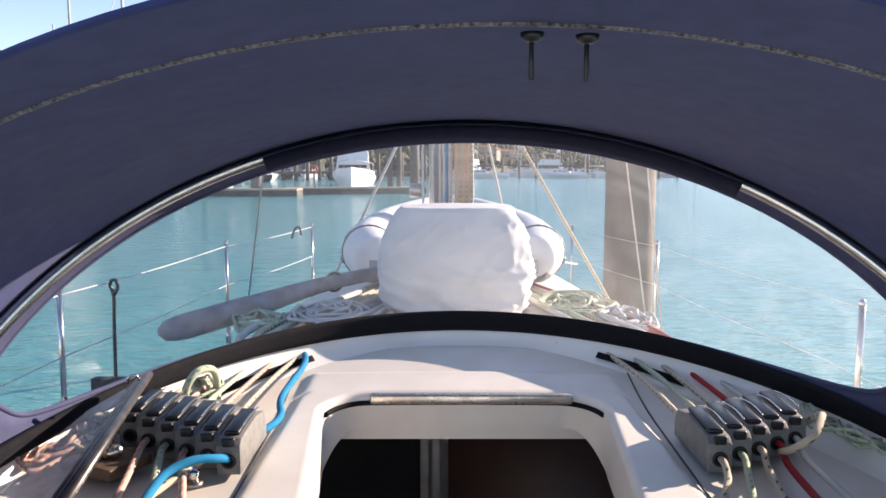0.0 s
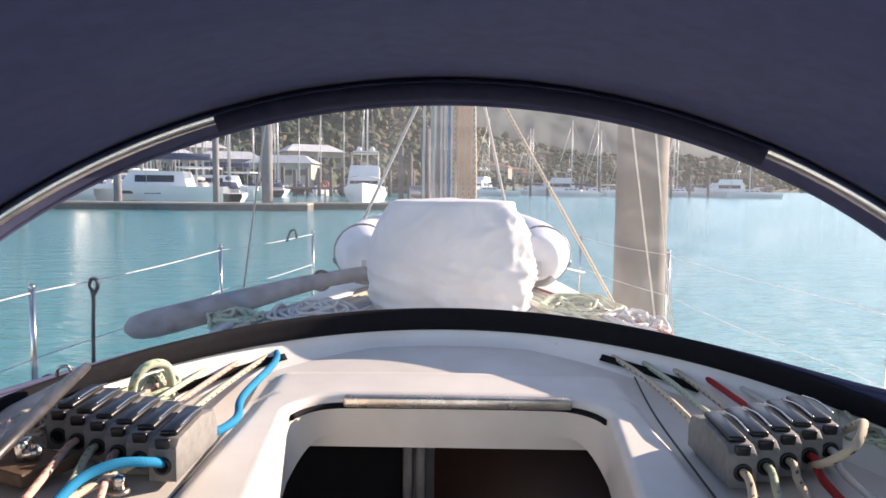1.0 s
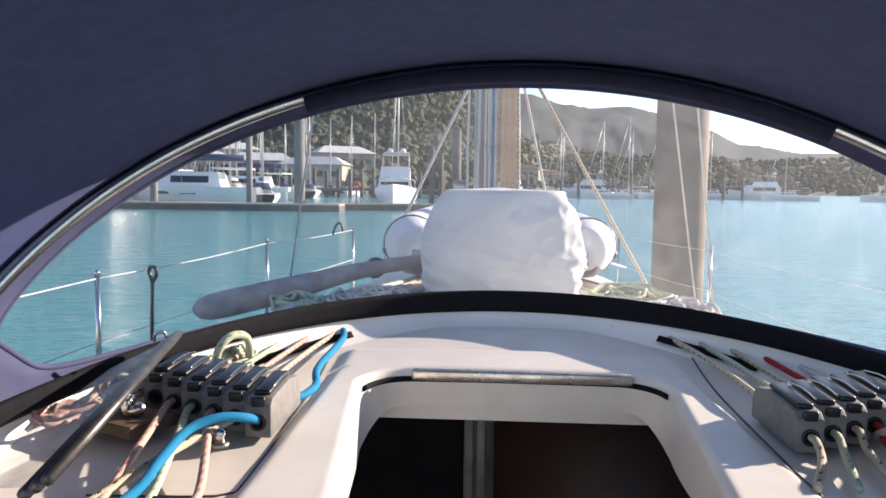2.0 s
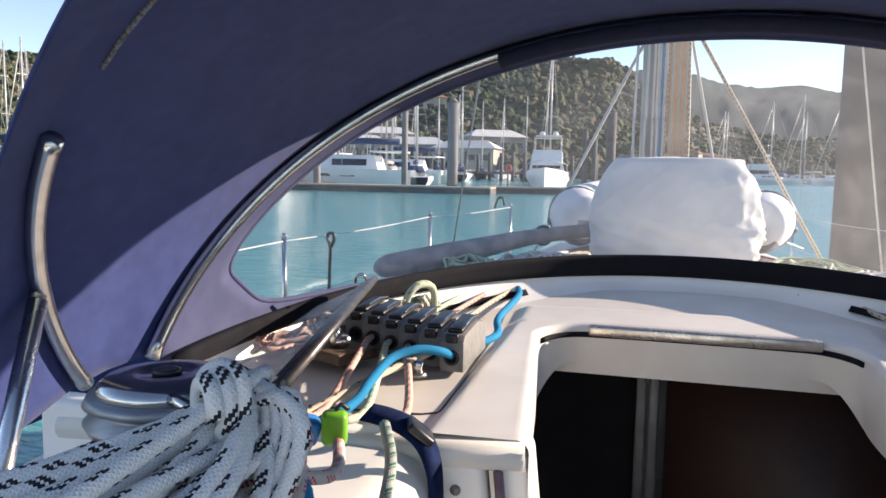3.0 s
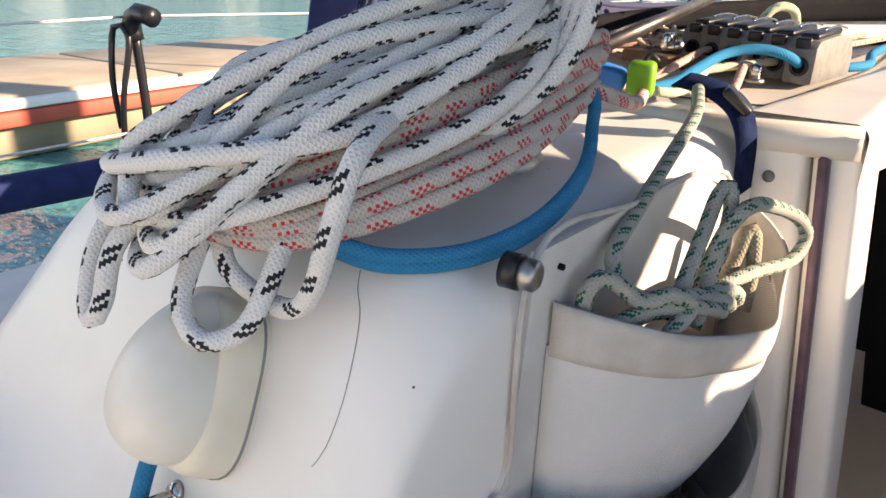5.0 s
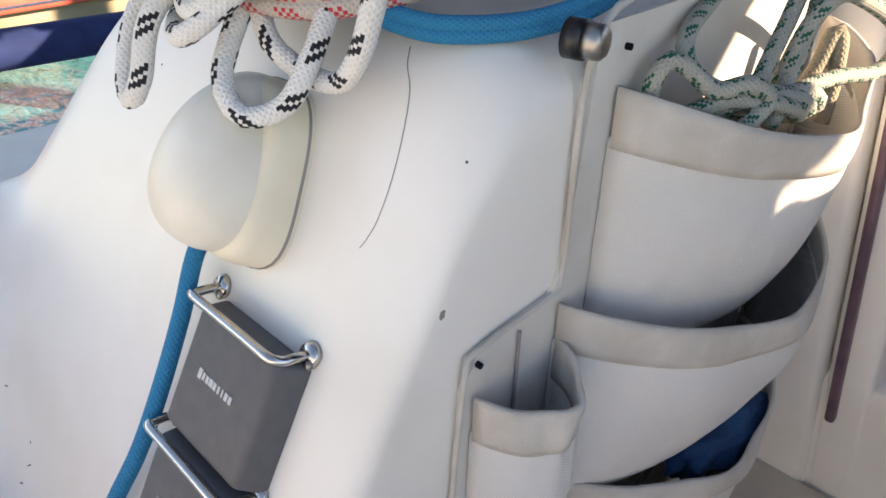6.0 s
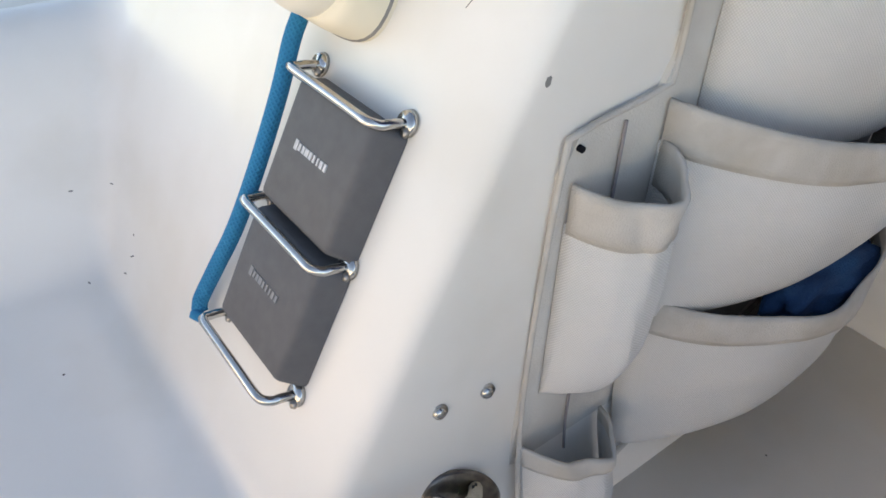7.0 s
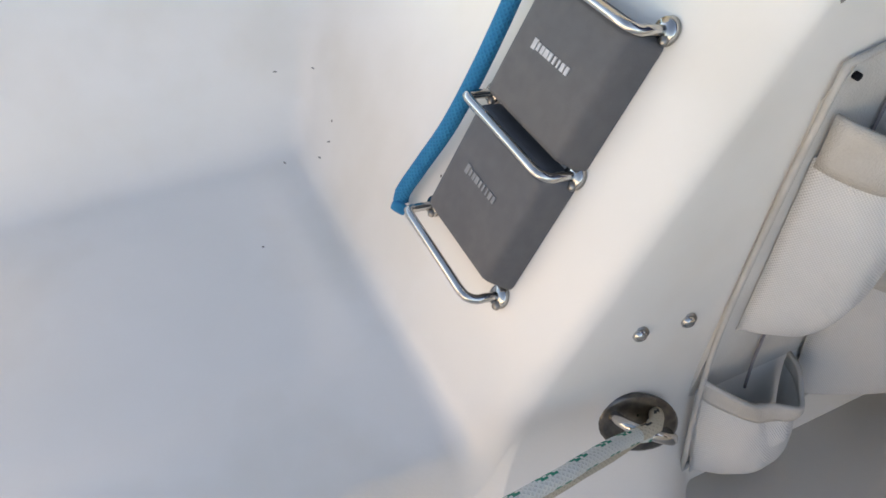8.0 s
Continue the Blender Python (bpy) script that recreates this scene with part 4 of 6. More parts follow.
SIDE = Vector((0.84, -0.545, 0))


def lie(p, r):
    """Keeps a rope above the moulding."""
    s = surf(max(-0.9, min(p.x, -0.40)), p.y) if p.x < -0.33 else -9
    if p.x > -0.40:
        s -= 0.5 * (p.x + 0.40)
    return Vector((p.x, p.y, max(p.z, s + r * 0.9)))


def coil_loop(right, mid1, left1, left2, mid2, right2, jit, r):
    pts = []
    for q in (right, mid1, left1, left2, mid2, right2):
        pts.append(lie(Vector(q) + Vector((rng.uniform(-1, 1), rng.uniform(-1, 1), rng.uniform(-0.8, 0.8))) * jit, r))
    return [lie(p, r) for p in spline(pts, 0.009, True)]


SHUFFLE = [5, 1, 8, 3, 9, 0, 6, 2, 10, 4, 7]


def white_loop(i, n):
    k = i / (n - 1)                     # 0 outboard and high, 1 inboard and low
    s = -0.02 + 0.09 * k
    dz = 0.004 - 0.055 * k
    q = -0.03 + 0.12 * SHUFFLE[i] / (n - 1)     # where the turn crosses to at the far bend
    up = 0.012 * (SHUFFLE[(i * 3 + 1) % n] / n)
    right = Vector((-0.420, 0.642, 1.700 - 0.05 * k)) + SIDE * (s * 0.25)
    mid1 = Vector((-0.505, 0.455, 1.640 + dz + up)) + SIDE * (0.6 * s + 0.4 * q + 0.02)
    left1 = Vector((-0.576, 0.340, 1.548 + dz * 0.9 + up - 0.03 * (i % 3 == 1))) + SIDE * (q * 0.95 + 0.01)
    left2 = Vector((-0.616, 0.360, 1.550 + dz * 0.6 - 0.02 * (i % 2))) + SIDE * (q * 0.7 - 0.03)
    mid2 = Vector((-0.60, 0.455, 1.605 + dz * 0.7)) + SIDE * (s * 0.8 - 0.055)
    right2 = Vector((-0.455, 0.645, 1.682 - 0.03 * k)) + SIDE * (s * 0.3 - 0.01)
    return coil_loop(right, mid1, left1, left2, mid2, right2, 0.026, 0.0080)


white = thing("white_coil", (-0.53, 0.45, 1.5), "coiled white braided sheet with black flecks hung over the winch", "rope coil")
NW = 11
for i in range(NW):
    part("turn", sweep(bmesh.new(), white_loop(i, NW), 0.0080, 10, True), R_WHITE, white)
for pts in (
    [(-0.54, 0.45, 1.58), (-0.575, 0.36, 1.56), (-0.597, 0.300, 1.50), (-0.592, 0.275, 1.452), (-0.578, 0.268, 1.430), (-0.562, 0.272, 1.448), (-0.556, 0.29, 1.50), (-0.545, 0.35, 1.54), (-0.52, 0.44, 1.57)],
    [(-0.53, 0.45, 1.56), (-0.525, 0.37, 1.53), (-0.515, 0.322, 1.475), (-0.500, 0.306, 1.447), (-0.480, 0.310, 1.432), (-0.458, 0.330, 1.442), (-0.450, 0.350, 1.475), (-0.465, 0.40, 1.54), (-0.50, 0.47, 1.57)],
    [(-0.47, 0.56, 1.60), (-0.42, 0.46, 1.60), (-0.385, 0.385, 1.585), (-0.388, 0.362, 1.535), (-0.405, 0.358, 1.485), (-0.435, 0.360, 1.458), (-0.470, 0.352, 1.462), (-0.500, 0.345, 1.485), (-0.53, 0.37, 1.53), (-0.54, 0.45, 1.56)],
    [(-0.46, 0.66, 1.66), (-0.415, 0.625, 1.690), (-0.388, 0.560, 1.662), (-0.392, 0.490, 1.628), (-0.42, 0.415, 1.592), (-0.49, 0.340, 1.560), (-0.565, 0.325, 1.540), (-0.585, 0.37, 1.52)],
    [(-0.47, 0.67, 1.66), (-0.425, 0.640, 1.696), (-0.398, 0.580, 1.680), (-0.400, 0.520, 1.650), (-0.43, 0.455, 1.622), (-0.47, 0.400, 1.600), (-0.53, 0.345, 1.572), (-0.585, 0.335, 1.55), (-0.60, 0.39, 1.52)],
    [(-0.46, 0.65, 1.65), (-0.405, 0.630, 1.672), (-0.378, 0.585, 1.640), (-0.375, 0.530, 1.606), (-0.388, 0.470, 1.580), (-0.42, 0.400, 1.555), (-0.48, 0.330, 1.525), (-0.545, 0.312, 1.515), (-0.575, 0.36, 1.50)],
    [(-0.50, 0.66, 1.65), (-0.44, 0.60, 1.672), (-0.405, 0.50, 1.625), (-0.42, 0.40, 1.588), (-0.50, 0.315, 1.57), (-0.585, 0.305, 1.550), (-0.622, 0.335, 1.545), (-0.60, 0.40, 1.545)],
):
    part("loose_turn", rod([lie(Vector(p), 0.0084) for p in pts], 0.0084, 10, 0.009), R_WHITE, white)
knot = []
for i in range(46):
    a = i / 45 * 2 * math.pi * 2.6
    c = Vector((-0.437, 0.590, 1.694)).lerp(Vector((-0.420, 0.618, 1.702)), i / 45)
    knot.append(c + (0.028 * math.cos(a)) * SIDE * 0.8 + Vector((0, 0, 0.026 * math.sin(a))))
part("hitch", sweep(bmesh.new(), knot, 0.0084, 10), R_WHITE, white)
for k in range(6):
    a0 = Vector((-0.462 + 0.014 * k, 0.662 - 0.006 * k, 1.716 - 0.003 * k))
    pts = [a0 + Vector((-0.06, 0.03, -0.09)), a0 + Vector((-0.035, 0.012, -0.030)), a0 + Vector((-0.014, 0.004, -0.006)), a0 + Vector((0.008, 0, -0.002)), a0 + Vector((0.034, -0.014, -0.022)), a0 + Vector((0.042 - 0.003 * k, -0.045, -0.075)), a0 + Vector((0.0, -0.11, -0.125)), a0 + Vector((-0.03, -0.15, -0.15))]
    part("wrap", rod(pts, 0.0084, 10, 0.009), R_WHITE, white)

red = thing("red_coil", (-0.45, 0.5, 1.5), "coiled grey-white sheet with red flecks under the white coil", "rope coil")
NR = 8
for i in range(NR):
    k = i / (NR - 1)
    right = Vector((-0.400, 0.690 - 0.02 * k, 1.650 - 0.062 * k))
    mid1 = Vector((-0.420 + 0.035 * k, 0.500, 1.610 - 0.058 * k))
    left1 = Vector((-0.50 + 0.035 * k, 0.370, 1.560 - 0.055 * k))
    left2 = Vector((-0.60, 0.345, 1.535 - 0.02 * k))
    mid2 = Vector((-0.545, 0.48, 1.575 - 0.03 * k))
    right2 = Vector((-0.43, 0.70, 1.620 - 0.03 * k))
    part("turn", sweep(bmesh.new(), coil_loop(right + SIDE * 0.004, mid1 + SIDE * 0.010, left1 + SIDE * 0.008, left2, mid2, right2, 0.008, 0.0084), 0.0084, 10, True), R_RED, red)
part("tail", rod([(-0.40, 0.69, 1.60), (-0.385, 0.735, 1.585), (-0.40, 0.80, 1.572), (-0.43, 0.87, 1.572)], 0.0075, 10, 0.01), R_RED, red)

blue = thing("blue_coil", (-0.4, 0.5, 1.5), "bright blue braided line looped under the coils", "rope coil")
for o in (0.0, 0.008):
    pts = [(-0.56, 0.40, 1.545 + o), (-0.47, 0.395, 1.508 + o), (-0.41, 0.405, 1.494 + o), (-0.375, 0.43, 1.492 + o), (-0.347, 0.475, 1.496 + o), (-0.334, 0.535, 1.510 + o), (-0.340, 0.60, 1.535 + o), (-0.370, 0.66, 1.567), (-0.40, 0.69, 1.60 - o), (-0.45, 0.60, 1.60 - o)]
    part("turn", rod(pts, 0.0062, 10, 0.009), R_BLUE, blue)

# toggles, strap and buckle at the corner of the roof
tog = thing("blue_toggle", (-0.478, 0.90, 1.565), "bright blue plastic toggle clipped to a line", "toggle")
part("body", box(bmesh.new(), (0.048, 0.032, 0.034), pose(-0.478, 0.862, 1.584, 10, 15, 35), 0.008, 3), mk("blue_plastic", (0.01, 0.18, 0.50), None, 30, rough=0.45), tog)
part("ring", rod([(-0.49, 0.865, 1.573), (-0.51, 0.86, 1.568), (-0.505, 0.85, 1.560), (-0.485, 0.855, 1.563)], 0.0022, 6, 0.004), STEEL, tog)
tog = thing("green_toggle", (-0.443, 0.91, 1.565), "lime green plastic toggle clipped to a line", "toggle")
part("body", box(bmesh.new(), (0.032, 0.026, 0.042), pose(-0.434, 0.868, 1.588, 5, 0, 20), 0.007, 3), mk("green_plastic", (0.16, 0.42, 0.02), None, 30, rough=0.45), tog)
part("clip", rod([(-0.434, 0.868, 1.604), (-0.429, 0.874, 1.616), (-0.421, 0.881, 1.608)], 0.003, 6, 0.004), BLACK, tog)
strap = thing("webbing_strap", (-0.37, 0.94, 1.55), "navy webbing strap with a black buckle over the roof corner", "strap")


def band(pts, w, side, n=40):
    line = spline(pts, 0.008)
    s = Vector(side).normalized()
    bm = bmesh.new()
    rows = [(bm.verts.new(p - s * w / 2), bm.verts.new(p + s * w / 2)) for p in line]
    for a, b in zip(rows, rows[1:]):
        bm.faces.new((a[0], b[0], b[1], a[1]))
    bmesh.ops.recalc_face_normals(bm, faces=bm.faces)
    bmesh.ops.solidify(bm, geom=list(bm.faces), thickness=0.002)
    return bm


part("webbing", band([(-0.425, 0.955, 1.582), (-0.40, 0.95, 1.581), (-0.365, 0.945, 1.573), (-0.338, 0.94, 1.555), (-0.322, 0.935, 1.52), (-0.318, 0.935, 1.46)], 0.034, (0.35, 1, 0.5)), mk("webbing_navy", (0.010, 0.022, 0.075), (0.006, 0.014, 0.05), 60, rough=0.85, spec=0.1, bump=0.4, bscale=500), strap)
part("buckle", box(bmesh.new(), (0.040, 0.042, 0.012), pose(-0.345, 0.942, 1.568, 0, 40, 20), 0.004, 2), BLACK, strap)

# grey disc on the cabin wall, its colour for a small hole's darkness
solo("hole_disc", cyl(bmesh.new(), 0.0075, 0.0075, 0.004, pose(-0.305, 0.980, 1.477, 90, 0, 0), 16), GREY, "small grey disc standing for a dark hole in the white cabin wall", "plug")


# ---- rope clutches on the roof ----
def build_clutch():
    t = thing("rope_clutch", (0, 0, 0), "grey plastic rope clutch with a black lever", "rope clutch", "rope clutches on the roof")
    bm = bmesh.new()
    prof = [(-0.10, 0.0), (0.10, 0.0), (0.10, 0.035), (0.085, 0.062), (0.02, 0.072), (-0.085, 0.066), (-0.10, 0.055)]
    lo = [bm.verts.new((-0.0225, y, z)) for y, z in prof]
    hi = [bm.verts.new((0.0225, y, z)) for y, z in prof]
    for i in range(len(prof)):
        bm.faces.new((lo[i], lo[(i + 1) % len(prof)], hi[(i + 1) % len(prof)], hi[i]))
    bm.faces.new(lo)
    bm.faces.new(hi[::-1])
    bmesh.ops.recalc_face_normals(bm, faces=bm.faces)
    bmesh.ops.bevel(bm, geom=list(bm.edges), offset=0.003, segments=2, profile=0.5, affect="EDGES")
    part("body", crisp_bm(bm), GREY, t)
    bm = box(bmesh.new(), (0.029, 0.120, 0.011), pose(0, -0.016, 0.073, 3, 0, 0), 0.004, 2)
    lever = part("lever", bm, BLACK, t, "glossy black lever")
    bm = box(bmesh.new(), (0.024, 0.010, 0.020), pose(0, -0.096, 0.060, 10, 0, 0), 0.003, 2)
    part("latch", bm, BLACK, lever)
    bm = sweep(bmesh.new(), [Vector((0.012 * math.cos(k * math.pi / 8), -0.1005, 0.026 + 0.012 * math.sin(k * math.pi / 8))) for k in range(16)], 0.003, 6, True)
    part("eye", bm, BLACK, t)
    # black disc on the front face, for the dark inside of the line hole
    part("bore_disc", cyl(bmesh.new(), 0.0105, 0.0105, 0.003, pose(0, -0.100, 0.026, 90, 0, 0), 16), BLACKTRIM, t)
    part("pin", rod([(0.0185, -0.07, 0.082), (0.020, -0.01, 0.086), (0.0185, 0.05, 0.080)], 0.0018, 6, 0.01), STEEL, t)
    return t


def crisp_bm(bm):
    for e in bm.edges:
        if len(e.link_faces) == 2 and e.calc_face_angle(0) > radians(38):
            e.smooth = False
    return bm


PLACE[0] = LEVEL
first = build_clutch()
PLACE[0] = TRIM
spots = []
for i in range(6):
    spots.append((-0.632 + 0.0475 * i, 1.538 - 0.027 * i, 1.549, 1))
for i in range(5):
    spots.append((2 * XC + 0.632 - 0.0475 * (i + 0.6), 1.538 - 0.027 * (i + 0.6), 1.549, -1))
for n_, (x, y, z, sg) in enumerate(spots):
    if n_ == 0:
        first.matrix_basis = TRIM @ pose(x, y, z)
    else:
        copy_thing(first, TRIM @ pose(x, y, z))

# lines through the clutches
PORT = [(R_TAN, "tan"), (R_PINK, "pink"), (R_PALEGREEN, "pale green"), (R_PINK, "pink"), (R_TAN, "tan black-flecked")]
FRONT = [None, (-0.515, 1.02), (-0.455, 1.03), (-0.395, 1.04), (-0.53, 1.00)]
for i, (m_, word) in enumerate(PORT):
    x, y, z, _ = spots[i]
    pts = [(x + 0.012 * 0, y + 0.10, z + 0.026), (x, y + 0.16, z + 0.034), (x + 0.012, 1.85, 1.585), (x + 0.02 + 0.008 * i, 2.08, 1.598)]
    solo("halyard", rod(pts, 0.0062, 8, 0.03), m_, word + " braided line led aft from the mast", "rope", "lines behind the port clutches")
    if FRONT[i]:
        fx, fy = FRONT[i]
        pts = [(x, y - 0.09, z + 0.026), (x, y - 0.125, z + 0.028), (x * 0.5 + fx * 0.5, (y - 0.1) * 0.5 + fy * 0.5, 1.570), (fx, fy, 1.556), (fx - 0.01, fy - 0.06, 1.56)]
        solo("line_tail", rod(pts, 0.0066, 8, 0.015), m_, word + " line tail leaving a clutch", "rope", "line tails at the port clutches")
x, y, z, _ = spots[5]
pts = [(x, y - 0.09, z + 0.027), (x - 0.012, y - 0.130, z + 0.044), (x - 0.045, y - 0.160, z + 0.052), (x - 0.078, y - 0.200, z + 0.044), (x - 0.086, y - 0.280, z + 0.026), (-0.478, 1.05, 1.562), (-0.492, 0.97, 1.556)]
solo("blue_line", rod(pts, 0.0078, 12, 0.01), R_BLUE, "thick blue line bending out of the inner clutch", "rope")
pts = [(x + 0.012, y + 0.10, z + 0.012), (x + 0.026, y + 0.14, z + 0.012), (x + 0.03, y + 0.20, z + 0.014), (x + 0.012, y + 0.30, z + 0.026), (x + 0.02, 1.95, 1.592), (x - 0.01, 2.06, 1.603)]
solo("blue_line", rod(pts, 0.0085, 12, 0.012), R_BLUE, "thick blue line running forward under the breakwater", "rope")
STAR = [(R_PLAIN, "white"), (R_REDPLAIN, "red"), (R_TAN, "tan"), (R_PALEGREEN, "grey-green"), (R_TAN, "tan flecked")]
for i, (m_, word) in enumerate(STAR):
    x, y, z, _ = spots[6 + i]
    pts = [(x, y + 0.10, z + 0.026), (x - 0.004, y + 0.16, z + 0.034), (x - 0.01, 1.85, 1.585), (x - 0.03 - 0.008 * i, 2.08, 1.60)]
    solo("halyard", rod(pts, 0.0066, 8, 0.03), m_, word + " braided line led aft from the mast", "rope", "lines behind the starboard clutches")
    pts = [(x, y - 0.09, z + 0.026), (x, y - 0.12, z + 0.027), (x - 0.012, y - 0.17, 1.562), (x - 0.02 - 0.01 * i, 1.15, 1.556)]
    solo("line_tail", rod(pts, 0.0066, 8, 0.015), m_, word + " line tail leaving a clutch", "rope", "line tails at the starboard clutches")
pts = [(0.66, 1.40, 1.555), (0.64, 1.30, 1.60), (0.66, 1.27, 1.635), (0.70, 1.32, 1.65), (0.74, 1.40, 1.63), (0.76, 1.50, 1.58)]
solo("line_loop", rod(pts, 0.007, 10, 0.01), R_TAN, "stiff cream line looped up beside the clutches", "rope")

# loose coils of thin line beside the clutches
def tangle(cx, cy, cz, rx, ry, n, r, m_, label, seed):
    g = random.Random(seed)
    t = thing("loose_coil", (cx, cy, cz), label, "rope coil", "loose coils on the roof")
    for i in range(n):
        tilt = g.uniform(-0.5, 0.5)
        ph = g.uniform(0, 6.28)
        k = g.uniform(0.35, 1.1)
        pts = []
        for j in range(10):
            a = ph + 2 * math.pi * j / 10
            pts.append((cx + rx * k * math.cos(a) + g.uniform(-1, 1) * 0.022, cy + ry * k * math.sin(a) + g.uniform(-1, 1) * 0.028, cz + 0.008 + 0.022 * g.random() + 0.014 * (1 + math.sin(a + tilt)) * g.random()))
        part("turn", rod(pts, r, 7, 0.02, True), m_, t)
    return t


tangle(-0.62, 1.73, 1.553, 0.07, 0.11, 9, 0.0045, R_PALEGREEN, "loose coil of thin pale green line behind the clutches", 3)
tangle(-0.76, 1.42, 1.553, 0.045, 0.15, 7, 0.0045, R_PINK, "loose coil of thin red-flecked line beside the breakwater", 4)
tangle(-0.70, 1.47, 1.553, 0.035, 0.10, 6, 0.0045, R_TAN, "loose tangle of thin cream line by the clutches", 7)
tangle(0.86, 1.50, 1.553, 0.06, 0.13, 9, 0.0045, R_PALEGREEN, "loose coil of thin green line at the starboard clutches", 9)
pts = [(-0.60, 1.66, 1.57), (-0.585, 1.64, 1.62), (-0.565, 1.66, 1.648), (-0.545, 1.70, 1.640), (-0.545, 1.73, 1.60), (-0.56, 1.75, 1.565)]
solo("line_loop", rod(pts, 0.009, 10, 0.01), R_PALEGREEN, "pale green line standing up in a loop", "rope")

# washboard leaning beside the clutches: clear panel with a metal edge bar
wash = thing("washboard", (-0.62, 1.2, 1.55), "clear-grey washboard panel with a stainless edge bar", "washboard")
A, B = Vector((-0.560, 0.955, 1.600)), Vector((-0.640, 1.535, 1.667))
C, D = Vector((-0.755, 1.34, 1.586)), Vector((-0.715, 1.02, 1.566))
bm = bmesh.new()
bm.faces.new([bm.verts.new(p) for p in (A, B, (B + C) / 2 + Vector((-0.02, 0, 0)), C, D)])
bmesh.ops.solidify(bm, geom=list(bm.faces), thickness=0.008)
part("panel", bm, acrylic_mat(), wash, smooth=False)
bm = bmesh.new()
d = (B - A).normalized()
for k in range(3):
    sweep(bm, [A + Vector((0.015 * (k - 1), 0, 0.010 * (k - 1))), B + Vector((0.012 * (k - 1), 0, 0.008 * (k - 1)))], 0.0085, 8)
part("edge_bar", bm, mk("edge_steel", (0.16, 0.15, 0.145), (0.09, 0.085, 0.08), 40, rough=0.35, metal=0.7), wash, "scratched stainless edge bar")
part("hook", rod([B + Vector((0.0, -0.08, 0.01)), B + Vector((0.005, -0.085, 0.025)), B + Vector((0.018, -0.08, 0.028)), B + Vector((0.02, -0.07, 0.016))], 0.003, 6, 0.004), STEEL, wash)

shackle = thing("shackle_block", (-0.615, 1.31, 1.55), "small steel block on a wooden pad by the clutches", "block")
part("pad", box(bmesh.new(), (0.13, 0.10, 0.022), pose(-0.635, 1.34, 1.560, 0, 0, -25), 0.004), WOOD, shackle, "weathered teak pad")
part("sheave", cyl(bmesh.new(), 0.014, 0.014, 0.018, pose(-0.615, 1.33, 1.584, 70, 0, 20), 18), STEEL, shackle)
part("cheek", box(bmesh.new(), (0.02, 0.034, 0.036), pose(-0.632, 1.335, 1.588, 0, 0, 10), 0.006), STEEL, shackle)
stud = thing("turning_stud", (-0.40, 1.20, 1.55), "small domed steel stud on the roof", "stud")
part("foot", cyl(bmesh.new(), 0.017, 0.015, 0.006, pose(-0.445, 1.262, 1.552), 20), DULLSTEEL, stud)
part("post", spin([(0.010, 0.0), (0.009, 0.012), (0.012, 0.022), (0.0, 0.026)], pose(-0.445, 1.262, 1.553), 18), STEEL, stud)

# side strut of the hood with its fork
strut = thing("hood_strut", (-0.79, 0.69, 1.3), "polished stainless strut bracing the rear hood bow", "strut")
T0, T1 = Vector((-0.838, 0.830, 1.728)), Vector((-0.775, 0.660, 1.42))
part("tube", bar(T0, T1, 0.0125, 14), mk("bright_tube", (0.84, 0.83, 0.82), (0.74, 0.73, 0.72), 30, rough=0.26, metal=1.0), strut)
part("sleeve", bar(T0 + (T0 - T1) * 0.0, T0 + (T0 - T1) * 0.06, 0.0105, 12), DULLSTEEL, strut)
part("fork", rod([T0 + (T0 - T1) * 0.05, Vector((-0.853, 0.835, 1.752)), Vector((-0.868, 0.838, 1.775)), Vector((-0.858, 0.845, 1.795)), Vector((-0.84, 0.84, 1.79))], 0.0055, 8, 0.006), STEEL, strut)


# ---- foredeck seen through the window ----
def drape(u, v):
    """A cloth thrown over a box: v 0 at the hem, 1 at the top."""
    a = 2 * math.pi * u
    c, s = math.cos(a), math.sin(a)
    r = (abs(c) ** 4 + abs(s) ** 4) ** (-0.25)
    k = v if v < 0.8 else 0.8
    kk = k / 0.8
    hw = 0.282 + 0.148 * kk - 0.208 * kk * kk
    hd = 0.275 + 0.10 * kk - 0.15 * kk * kk
    z = 1.575 + 0.40 * min(1, k / 0.8) ** 0.9
    if v > 0.8:
        q = 1 - (v - 0.8) / 0.2
        hw, hd, z = hw * q, hd * q, z + 0.012 * (1 - q) + 0.004 * noise.noise(Vector((c * q * 3, s * q * 3, 1)))
    p = Vector((XC + 0.005 + hw * c * r, 2.93 + hd * s * r, z))
    n = Vector((c, s, 0.1))
    # slack folds: some run slantwise from the corners, some lie level above the hem
    q1 = noise.noise(Vector((c * 2.2 + z * 5, s * 2.2 - z * 4, 1.7)))
    q2 = noise.noise(Vector((c * 4.4 - z * 11, s * 4.4 + z * 11, 5.1)))
    q3 = noise.noise(Vector((c * 1.3, s * 1.3, z * 17 + c * 2)))
    low = max(0.0, 1 - kk * 1.6)
    slack = 0.35 + 0.9 * max(0.0, c) ** 2      # tight on the port side, slack to starboard
    f = 0.014 * noise.noise(Vector((c * 1.6, s * 1.6, z * 3))) + 0.016 - slack * (0.034 * abs(q1) ** 0.7 + 0.022 * abs(q2) ** 0.8) - 0.040 * low * abs(q3) - slack * 0.016 * abs(noise.noise(Vector((c * 6 + z * 8, s * 6 - z * 9, 9.3)))) ** 0.7 + 0.004 * noise.noise(Vector((c * 7, s * 7 + z * 5, z * 12)))
    f *= (1 if v < 0.78 else 0.3)
    return p + n * f * (1 - 0.5 * k)


